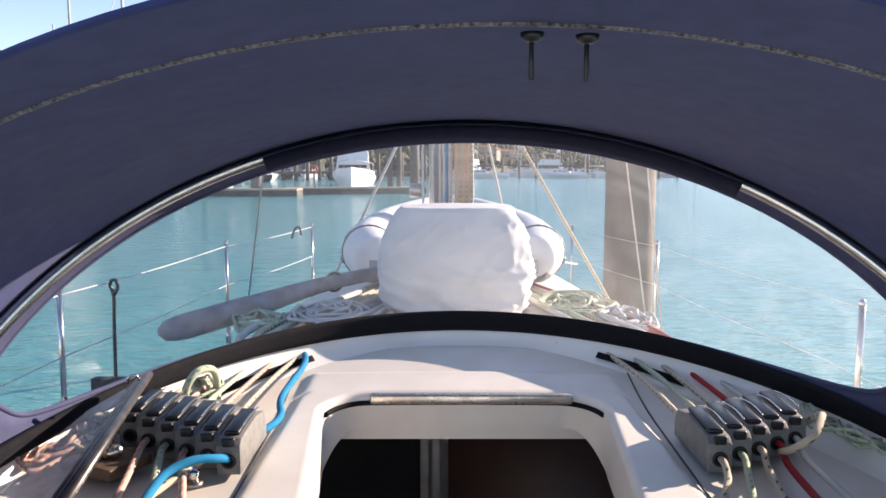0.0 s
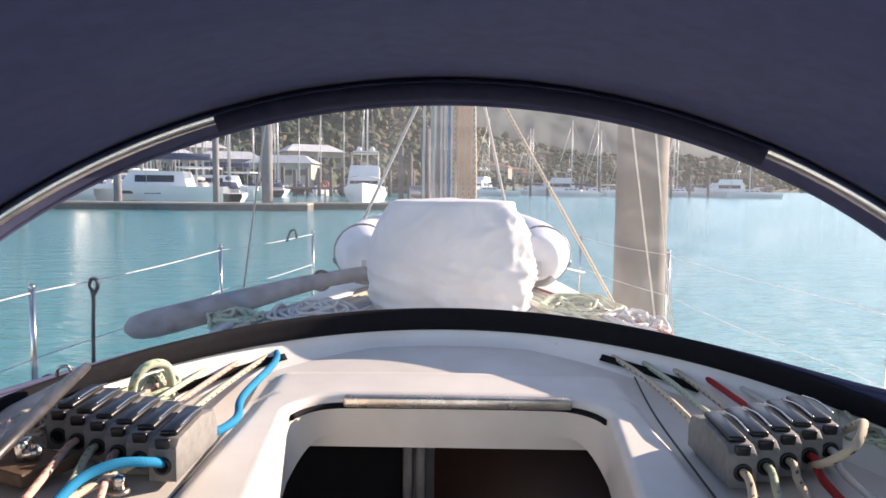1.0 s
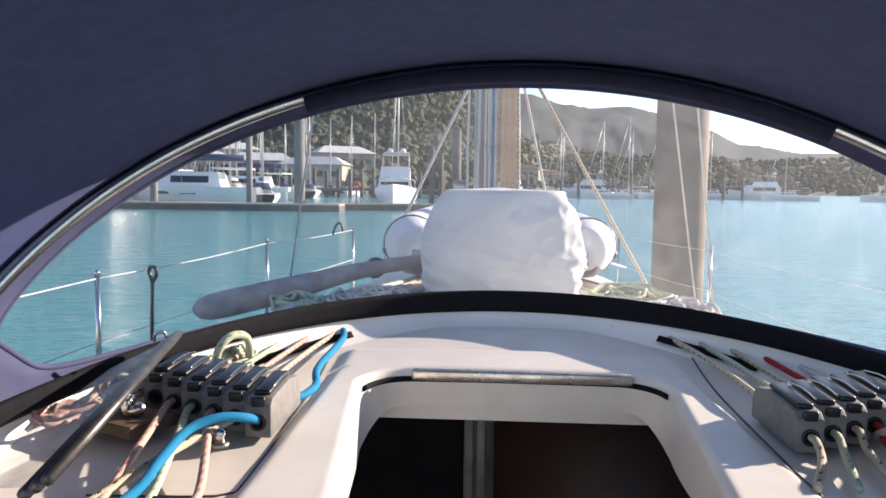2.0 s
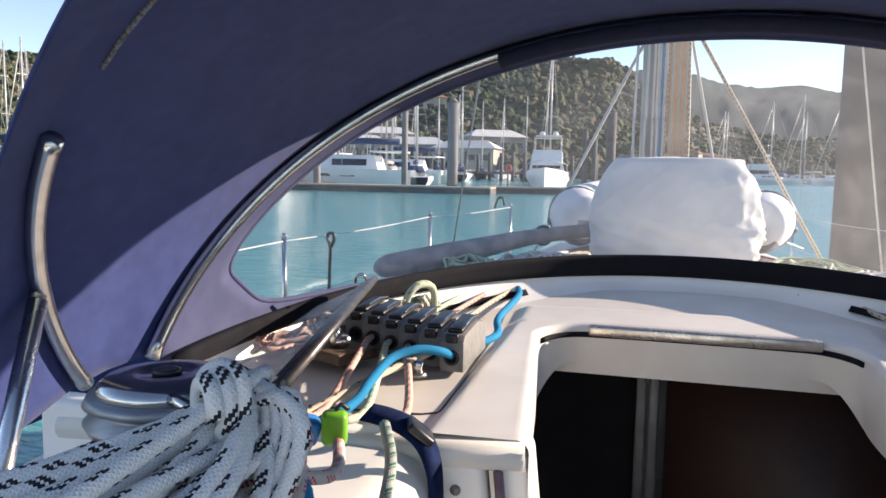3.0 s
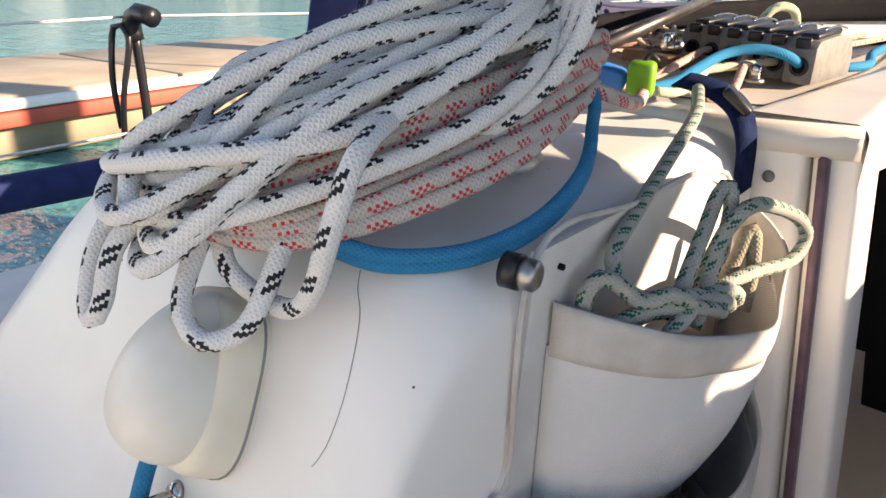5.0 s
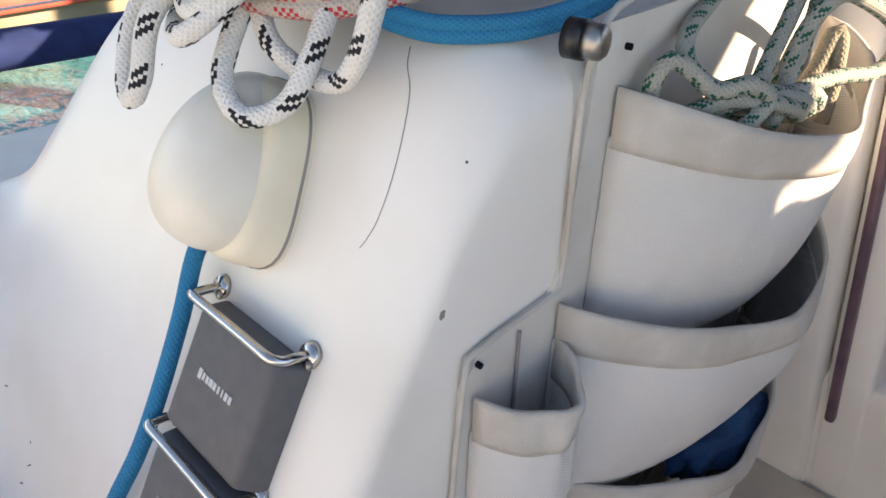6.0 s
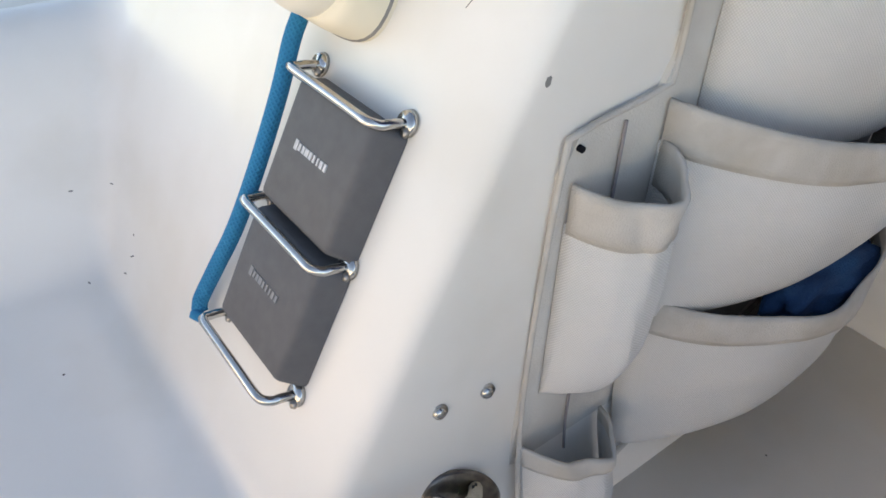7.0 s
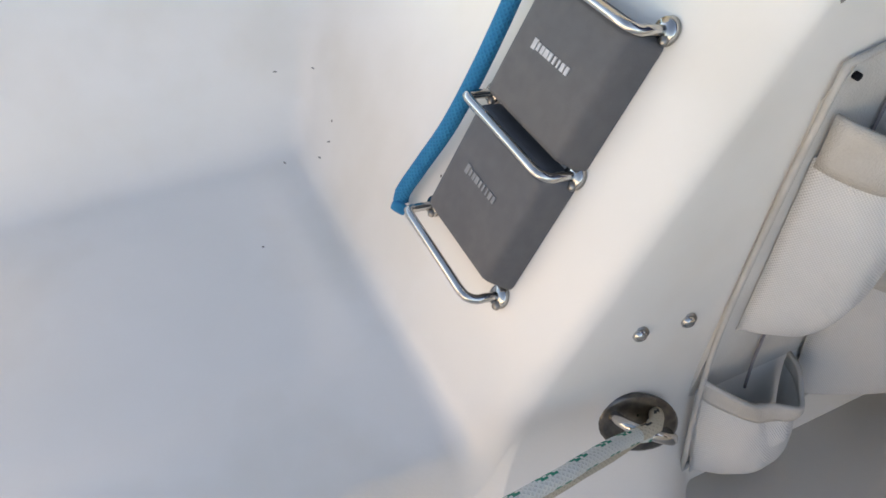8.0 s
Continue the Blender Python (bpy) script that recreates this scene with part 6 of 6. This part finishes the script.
def block(bm, x0, x1, y0, y1, z0, z1, inset=0.2):
    """A cabin block with raked sides."""
    vs = [bm.verts.new(p) for p in ((x0, y0, z0), (x1, y0, z0), (x1, y1, z0), (x0, y1, z0), (x0 + inset, y0 + inset, z1), (x1 - inset, y0 + inset, z1), (x1 - inset, y1 - inset * 2.2, z1), (x0 + inset, y1 - inset * 2.2, z1))]
    for q in ((0, 1, 2, 3), (4, 5, 6, 7), (0, 1, 5, 4), (1, 2, 6, 5), (2, 3, 7, 6), (3, 0, 4, 7)):
        bm.faces.new([vs[i] for i in q])
    bmesh.ops.recalc_face_normals(bm, faces=bm.faces)
    return bm


def sailing_yacht(hullmat, label, tall=14.5, cover=CANVASBLUE):
    t = thing("sailing_yacht", (0, 0, 0), label, "yacht", "yachts in the marina")
    h = part("hull", hull_mesh(11, 3.5, 1.1), hullmat, t)
    part("boot_stripe", sheet(lambda u, v: Vector(((2 * u - 1) * 1.0, -5.52, 0.25 + 0.12 * v)), 2, 1, 0.02), NAVYHULL, h)
    part("deck", deck_mesh(11, 3.5, 1.1), BOATWHITE, t)
    c = part("cabin", block(bmesh.new(), -1.0, 1.0, -1.2, 2.8, 1.1, 1.75, 0.14), BOATWHITE, t, smooth=False)
    for sg in (-1, 1):
        for k in range(3):
            part("cabin_window", box(bmesh.new(), (0.03, 0.75, 0.2), pose(sg * 0.95, -0.4 + k * 1.0, 1.45, 0, -sg * 12, 0)), BOATDARK, c, smooth=False)
    m = part("mast", cyl(bmesh.new(), 0.11, 0.09, tall, pose(0, 0.9, 1.2 + tall / 2), 10), MASTGREY, t)
    for z in (0.42, 0.72):
        part("spreader", box(bmesh.new(), (2.0 - z, 0.06, 0.05), pose(0, 0.9, 1.2 + tall * z)), MASTGREY, m, smooth=False)
    bm = bmesh.new()
    for a, b in (((0, 5.3, 1.4), (0, 0.9, tall + 1)), ((0, -5.3, 1.2), (0, 0.9, tall + 1)), ((-1.6, 0.7, 1.2), (0, 0.9, tall)), ((1.6, 0.7, 1.2), (0, 0.9, tall))):
        sweep(bm, [Vector(a), Vector(b)], 0.016, 4)
    part("rigging", bm, MASTGREY, t)
    part("furled_sail", bar((0, 5.1, 1.8), (0, 1.3, tall * 0.9 + 1), 0.055, 8), MASTGREY, t)
    part("boom_cover", sweep(bmesh.new(), [Vector((0, 0.8, 2.5)), Vector((0, -1.5, 2.5)), Vector((0, -3.6, 2.45))], 0.2, 8), cover, t)
    part("spray_hood", block(bmesh.new(), -0.95, 0.95, -2.0, -0.9, 1.5, 2.15, 0.25), cover, t)
    bm = bmesh.new()
    for sg in (-1, 1):
        sweep(bm, [Vector((sg * 1.4, -5.2, 1.75)), Vector((sg * 1.7, -1, 1.75)), Vector((sg * 1.55, 2, 1.85)), Vector((sg * 0.3, 5.2, 2.0))], 0.03, 4)
        for y, x in ((-5.2, 1.4), (-3, 1.6), (-1, 1.7), (1, 1.62), (3, 1.1), (5.1, 0.35)):
            sweep(bm, [Vector((sg * x, y, 1.1)), Vector((sg * x, y, 1.8))], 0.025, 4)
    part("guard_rail", bm, MASTGREY, t)
    return t


def motor_cruiser(label):
    t = thing("motor_cruiser", (0, 0, 0), label, "motor boat", "motor boats in the marina")
    part("hull", hull_mesh(13, 4.4, 1.5, 0.9, 0.7), BOATWHITE, t)
    part("deck", deck_mesh(13, 4.4, 1.5, 0.9, 0.7), BOATWHITE, t)
    c = part("saloon", block(bmesh.new(), -1.8, 1.8, -4.2, 3.2, 1.4, 3.2, 0.3), BOATWHITE, t, smooth=False)
    for sg in (-1, 1):
        part("side_window", box(bmesh.new(), (0.04, 4.6, 0.75), pose(sg * 1.68, -0.8, 2.35, 0, -sg * 9, 0)), BOATDARK, c, smooth=False)
    part("aft_window", box(bmesh.new(), (2.6, 0.05, 1.0), pose(0, -4.08, 2.2, -9, 0, 0)), BOATDARK, c, smooth=False)
    part("windscreen", box(bmesh.new(), (2.8, 0.05, 0.9), pose(0, 2.75, 2.5, 30, 0, 0)), BOATDARK, c, smooth=False)
    fb = part("flybridge", block(bmesh.new(), -1.6, 1.6, -3.6, 1.2, 3.2, 4.0, 0.15), BOATWHITE, t, smooth=False)
    part("bimini", box(bmesh.new(), (3.0, 3.0, 0.10), pose(0, -1.4, 5.3), 0.03), CANVASTAN, fb)
    bm = bmesh.new()
    for x in (-1.4, 1.4):
        for y in (-2.8, 0):
            sweep(bm, [Vector((x, y, 3.9)), Vector((x, y, 5.3))], 0.04, 5)
    part("bimini_frame", bm, MASTGREY, fb)
    arch = part("radar_arch", box(bmesh.new(), (2.8, 0.3, 0.15), pose(0, -3.0, 5.6), 0.03), BOATWHITE, t)
    for x in (-0.7, 0.7):
        part("dome", spin([(0.32, 0), (0.32, 0.15), (0.2, 0.4), (0, 0.46)], pose(x, -3.0, 5.66), 14), BOATWHITE, arch)
    part("aerial", bar((0.2, -3, 5.6), (0.2, -3, 9), 0.04, 5), MASTGREY, arch)
    part("swim_platform", box(bmesh.new(), (3.8, 1.0, 0.12), pose(0, -6.8, 0.4), 0.03), BOATWHITE, t)
    bm = bmesh.new()
    for sg in (-1, 1):
        sweep(bm, [Vector((sg * 2.1, -1, 2.4)), Vector((sg * 1.9, 2, 2.6)), Vector((sg * 0.3, 6.2, 2.9))], 0.035, 4)
        for y, x in ((-1, 2.1), (1, 2.0), (3, 1.6), (5, 0.8)):
            sweep(bm, [Vector((sg * x, y, 1.6)), Vector((sg * x, y, 2.6))], 0.03, 4)
    part("bow_rail", bm, MASTGREY, t)
    return t


def catamaran(label):
    t = thing("catamaran", (0, 0, 0), label, "catamaran", "catamarans in the marina")
    for sg in (-1, 1):
        bm = hull_mesh(13, 1.9, 1.7, 0.8, 0.3)
        bm.transform(Matrix.Translation((sg * 2.6, 0, 0)))
        part("hull", bm, BOATWHITE, t)
        bm = deck_mesh(13, 1.9, 1.7, 0.8, 0.3)
        bm.transform(Matrix.Translation((sg * 2.6, 0, 0)))
        part("side_deck", bm, BOATWHITE, t)
        for k in range(2):
            part("hull_window", box(bmesh.new(), (0.05, 1.3, 0.25), pose(sg * 3.5, -1 + 2.2 * k, 1.2)), BOATDARK, t, smooth=False)
    part("bridge_deck", box(bmesh.new(), (5.2, 8.5, 0.6), pose(0, -1.6, 1.35), 0.1), BOATWHITE, t)
    c = part("saloon", block(bmesh.new(), -2.4, 2.4, -3.6, 2.0, 1.6, 3.0, 0.4), BOATWHITE, t, smooth=False)
    part("windscreen", box(bmesh.new(), (3.4, 0.05, 0.7), pose(0, 1.45, 2.4, 35, 0, 0)), BOATDARK, c, smooth=False)
    for sg in (-1, 1):
        part("side_window", box(bmesh.new(), (0.05, 3.2, 0.6), pose(sg * 2.18, -0.9, 2.35, 0, -sg * 16, 0)), BOATDARK, c, smooth=False)
    part("hard_top", box(bmesh.new(), (4.6, 3.2, 0.14), pose(0, -4.3, 3.35), 0.05), BOATWHITE, t)
    part("mast", cyl(bmesh.new(), 0.16, 0.12, 17, pose(0, 0.6, 11.4), 10), MASTGREY, t)
    part("sail_bag", sweep(bmesh.new(), [Vector((0, 0.4, 4.3)), Vector((0, -2.5, 4.35)), Vector((0, -5.2, 4.3))], 0.3, 8), CANVASBLUE, t)
    bm = bmesh.new()
    for a, b in (((0, 6.3, 1.9), (0, 0.6, 18)), ((-3.3, -0.5, 1.9), (0, 0.6, 17)), ((3.3, -0.5, 1.9), (0, 0.6, 17))):
        sweep(bm, [Vector(a), Vector(b)], 0.03, 4)
    part("rigging", bm, MASTGREY, t)
    return t


def place_all(ob, spots):
    """The first spot takes the boat as built, the others a copy."""
    for k, (az, d_, turn) in enumerate(spots):
        p = far(az, d_)
        m = pose(p.x, p.y, 0, 0, 0, turn)
        if k == 0:
            ob.matrix_basis = m
        else:
            copy_thing(ob, m)


place_all(sailing_yacht(BOATWHITE, "white sailing yacht with blue boom cover at its berth"),
          [(-17.0, 74, 15), (-25, 78, 170), (-31, 88, 200), (-35, 80, 20), (-42, 110, 150), (-63, 105, 80), (-72, 120, 100), (-20.5, 100, 170), (-13.5, 118, 10), (3.0, 150, 80), (9.3, 155, 60), (13.5, 160, 100), (17, 175, 70), (22, 170, 80), (-48, 130, 60), (6.2, 178, 30), (-57, 140, 120), (28, 180, 80), (-28, 120, 100)] + [(-44 - 2.3 * k, 96 + 11 * (k % 3), 80 + 25 * (k % 2)) for k in range(15)] + [(-8.5 - 1.7 * k, 140 + 6 * (k % 3), 10 + 170 * (k % 2)) for k in range(12)] + [(0.8 + 5.3 * k, 172 + 5 * (k % 4), 40 + 30 * (k % 3)) for k in range(4)])
place_all(sailing_yacht(BOATWHITE, "white sailing yacht with tan covers on its mooring", 17.0, CANVASTAN),
          [(-19.2, 82, 190), (-6.6, 92, 175), (-27.5, 95, 10), (-38, 100, 200), (-45, 118, 90), (-68, 112, 100), (11.2, 170, 90), (-22.5, 120, 20), (15.5, 185, 100), (-52, 150, 70), (-33, 125, 160)] + [(-29 - 1.9 * k, 108 + 9 * (k % 3), 20 + 160 * (k % 2)) for k in range(9)])
place_all(sailing_yacht(NAVYHULL, "dark navy hulled sailing yacht alongside the dock", 16.0),
          [(-52, 92, 85), (-22.8, 92, 10), (-65, 135, 90)])
place_all(motor_cruiser("white flybridge motor cruiser moored stern to"),
          [(-6.9, 78, 185), (-28.6, 72, 70), (-40, 92, 20), (1.9, 160, 160), (-75, 110, 80), (7.8, 170, 90), (20, 178, 80)])
place_all(catamaran("white cruising catamaran alongside the dock"),
          [(-22.5, 70, 100), (-31.5, 76, 60), (-37.5, 86, 40), (-49, 112, 90), (-26.0, 86, 80), (-58, 100, 100), (-18.5, 96, 90), (-46.5, 90, 100), (-70, 98, 80), (-34.5, 98, 100)])

taxi = thing("yellow_launch", tuple(far(-58.5, 90)), "yellow and white launch with an awning at the quay", "launch")
p = far(-58.5, 90)
TM = pose(p.x, p.y, 0, 0, 0, 95)
bm = hull_mesh(9, 2.8, 1.0, 0.9, 0.3)
bm.transform(TM)
part("hull", bm, YELLOW, taxi)
part("awning", box(bmesh.new(), (2.4, 5.0, 0.12), TM @ pose(0, -0.6, 2.9), 0.03), BOATWHITE, taxi)
part("house", block(bmesh.new(), -1.0, 1.0, -2.2, 2.2, 1.0, 1.9, 0.1), BOATWHITE, taxi).matrix_basis = TM
for x in (-1.1, 1.1):
    for y in (-2.8, 1.6):
        part("awning_post", box(bmesh.new(), (0.06, 0.06, 2.0), TM @ pose(x, y, 1.9)), MASTGREY, taxi)


# ---- hills, trees and houses ----
RIDGE = ((-110, 5.5), (-80, 6.5), (-57, 7.2), (-45, 7.6), (-20, 9.2), (-7, 9.2), (-3, 8.4), (0, 6.3), (3, 4.2), (7, 3.2), (11, 2.8), (15, 2.6), (19, 2.4), (24, 2.4), (32, 2.4), (60, 2.6), (110, 2.5))


def ridge(az):
    for (a0, e0), (a1, e1) in zip(RIDGE, RIDGE[1:]):
        if az <= a1:
            k = max(0, (az - a0) / (a1 - a0))
            k = k * k * (3 - 2 * k)
            return e0 + (e1 - e0) * k
    return RIDGE[-1][1]


def shore(az):
    return 185 + 20 * noise.noise(Vector((az * 0.06, 3, 0))) - (35 if az < -45 else 0) * min(1, (-45 - az) / 10 if az < -45 else 0)


def ground_at(az, v):
    q = min(1.0, max(0.0, (az - 0.5) / 5))
    away = 1 + 1.5 * q * q * (3 - 2 * q)       # the ridge beyond the bay lies farther off
    r = (shore(az) + 330 * v) * away
    p = far(az, r)
    H = math.tan(radians(ridge(az))) * 520 * 0.92 * away
    z = -0.6 + 1.8 * min(1, v * 40) + H * (min(1, v * 1.02) ** 1.15) * (0.92 + 0.25 * noise.noise(p * 0.011)) + 5 * v * noise.noise(p * 0.045)
    return Vector((p.x, p.y, z))


FOREST = mk("forest_floor", (0.055, 0.075, 0.035), (0.14, 0.115, 0.07), 0.05, rough=0.95, bump=1.0, bscale=0.3)


def leaf_mat():
    m, n, l, b = nodes_of("hill_foliage")
    geo = n.new("ShaderNodeNewGeometry")
    ramp = n.new("ShaderNodeValToRGB")
    ramp.color_ramp.elements[0].color = (0.032, 0.055, 0.024, 1)
    ramp.color_ramp.elements[1].color = (0.17, 0.135, 0.08, 1)
    e = ramp.color_ramp.elements.new(0.55)
    e.color = (0.070, 0.100, 0.042, 1)
    l.new(geo.outputs["Random Per Island"], ramp.inputs[0])
    tc = n.new("ShaderNodeTexCoord")
    nz = n.new("ShaderNodeTexNoise")
    nz.inputs["Scale"].default_value, nz.inputs["Detail"].default_value = 0.9, 4
    l.new(tc.outputs["Object"], nz.inputs["Vector"])
    mx = n.new("ShaderNodeMix")
    mx.data_type, mx.blend_type = "RGBA", "MULTIPLY"
    mx.inputs[0].default_value = 0.45
    l.new(ramp.outputs[0], mx.inputs[6])
    l.new(nz.outputs[0], mx.inputs[7])
    l.new(mx.outputs[2], b.inputs["Base Color"])
    b.inputs["Roughness"].default_value = 0.9
    bp = n.new("ShaderNodeBump")
    bp.inputs["Strength"].default_value, bp.inputs["Distance"].default_value = 1.0, 0.8
    l.new(nz.outputs[0], bp.inputs["Height"])
    l.new(bp.outputs[0], b.inputs["Normal"])
    return m


FARRIDGE = ((-12, 5.0), (0, 7.5), (3, 7.2), (6, 6.4), (8, 6.1), (10.5, 6.2), (13, 5.7), (16, 4.5), (19, 3.3), (23, 2.7), (36, 2.3), (60, 3.0), (90, 2.0))


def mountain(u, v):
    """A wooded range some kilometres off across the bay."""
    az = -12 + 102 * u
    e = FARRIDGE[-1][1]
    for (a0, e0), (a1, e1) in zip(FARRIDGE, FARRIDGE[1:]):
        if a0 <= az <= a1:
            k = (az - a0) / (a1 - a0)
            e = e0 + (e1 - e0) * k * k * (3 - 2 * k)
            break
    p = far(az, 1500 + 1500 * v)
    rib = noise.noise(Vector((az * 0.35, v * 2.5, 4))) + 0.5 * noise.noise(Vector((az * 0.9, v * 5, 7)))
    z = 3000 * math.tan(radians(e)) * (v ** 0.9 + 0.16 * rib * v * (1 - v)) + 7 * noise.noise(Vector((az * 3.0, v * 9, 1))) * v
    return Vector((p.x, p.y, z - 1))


# blue of the distance haze is mixed into this forest colour
solo("mountain", sheet(mountain, 320, 40), mk("far_hazy_forest", (0.022, 0.042, 0.045), (0.034, 0.054, 0.050), 0.006, rough=0.95, bump=1.0, bscale=0.05), "dark wooded mountain range across the bay, blue distance haze in its colour", "mountain", kind="structure")
solo("hillside", sheet(lambda u, v: ground_at(-110 + 220 * u, v * 1.15), 260, 40), FOREST, "dry wooded hillside behind the marina", "hill", kind="structure")
bm = bmesh.new()
bmesh.ops.create_icosphere(bm, subdivisions=2, radius=1.0)
ico_v = np.array([v.co[:] for v in bm.verts])
ico_f = np.array([[v.index for v in f.verts] for f in bm.faces])
bm.free()
rs = np.random.RandomState(8)
V, Fc = [], []
count = 0
for k in range(16000):
    az = rs.uniform(-80, 45)
    v = rs.uniform(0.01, 1.0) ** 1.1
    c = ground_at(az, v)
    if v < 0.10 and rs.rand() < 0.5:
        continue
    s = rs.uniform(0.9, 2.6) * (0.85 + 0.5 * v) * (1.25 if az > 3 else 1)
    lump = 1 + 0.35 * np.sin(ico_v * rs.uniform(2, 5, 3) + rs.uniform(0, 6, 3)).sum(axis=1, keepdims=True) / 1.6 + rs.uniform(-0.16, 0.16, (len(ico_v), 1))
    V.append(ico_v * lump * np.array([s, s, s * rs.uniform(0.7, 1.15)]) + np.array([c.x, c.y, c.z + s * 0.5]))
    Fc.append(ico_f + count)
    count += len(ico_v)
me = bpy.data.meshes.new("hill_trees")
me.from_pydata(np.vstack(V).tolist(), [], np.vstack(Fc).tolist())
me.materials.append(leaf_mat())
tagged(new("hill_trees", me), "dry green and brown trees covering the hillside", "trees", kind="stuff")

ROOFWHITE = mk("roof_pale", (0.66, 0.65, 0.62), (0.55, 0.54, 0.52), 0.4, rough=0.6, rand=0.15)
ROOFRED = mk("roof_terracotta", (0.36, 0.17, 0.10), (0.28, 0.13, 0.08), 0.4, rough=0.8, rand=0.15)
WALLTAN = mk("house_wall", (0.46, 0.40, 0.33), (0.38, 0.33, 0.27), 0.4, rough=0.85, rand=0.2)


def house(w, d, h, roofmat, label):
    t = thing("house", (0, 0, 0), label, "house", "houses on the hillside")
    wl = part("wall", box(bmesh.new(), (w, d, h + 4), pose(0, 0, h / 2 - 2)), WALLTAN, t, smooth=False)
    bm = bmesh.new()
    o = 0.8
    vs = [bm.verts.new(p) for p in ((-w / 2 - o, -d / 2 - o, h), (w / 2 + o, -d / 2 - o, h), (w / 2 + o, d / 2 + o, h), (-w / 2 - o, d / 2 + o, h), (-w / 2 + d * 0.3, 0, h + d * 0.24), (w / 2 - d * 0.3, 0, h + d * 0.24))]
    for q in ((0, 1, 5, 4), (1, 2, 5), (2, 3, 4, 5), (3, 0, 4), (0, 3, 2, 1)):
        bm.faces.new([vs[i] for i in q])
    part("roof", bm, roofmat, t, smooth=False)
    n_ = max(2, int(w / 3.5))
    for s in range(max(1, int(h // 3))):
        for k in range(n_):
            part("window", box(bmesh.new(), (w / n_ * 0.6, 0.15, 1.4), pose(-w / 2 + (k + 0.5) * w / n_, -d / 2 - 0.03, 1.7 + 3 * s)), BOATDARK, wl, smooth=False)
    return t


def put_houses(ob, spots):
    for k, (az, v) in enumerate(spots):
        c = ground_at(az, v)
        m = pose(c.x, c.y, c.z + 0.6, 0, 0, -az + (k * 37 % 40 - 20))
        if k == 0:
            ob.matrix_basis = m
        else:
            copy_thing(ob, m)


put_houses(house(16, 9, 4, ROOFWHITE, "low house with a pale roof among trees"), [(-27, 0.05), (-24, 0.10), (-21.5, 0.06), (-19.5, 0.12), (-31, 0.08), (-35, 0.14), (-29, 0.18), (-17, 0.05), (-40, 0.06), (-53, 0.30), (-60, 0.42), (-66, 0.35), (-13, 0.03), (-50, 0.12), (-11, 0.10)])
put_houses(house(13, 7, 5, ROOFRED, "terracotta-roofed resort block at the hill foot"), [(3.5, 0.12), (4.4, 0.14), (5.4, 0.13), (4.9, 0.18), (-16, 0.35), (-28, 0.45), (3.0, 0.16), (-62, 0.5), (-55, 0.55)])
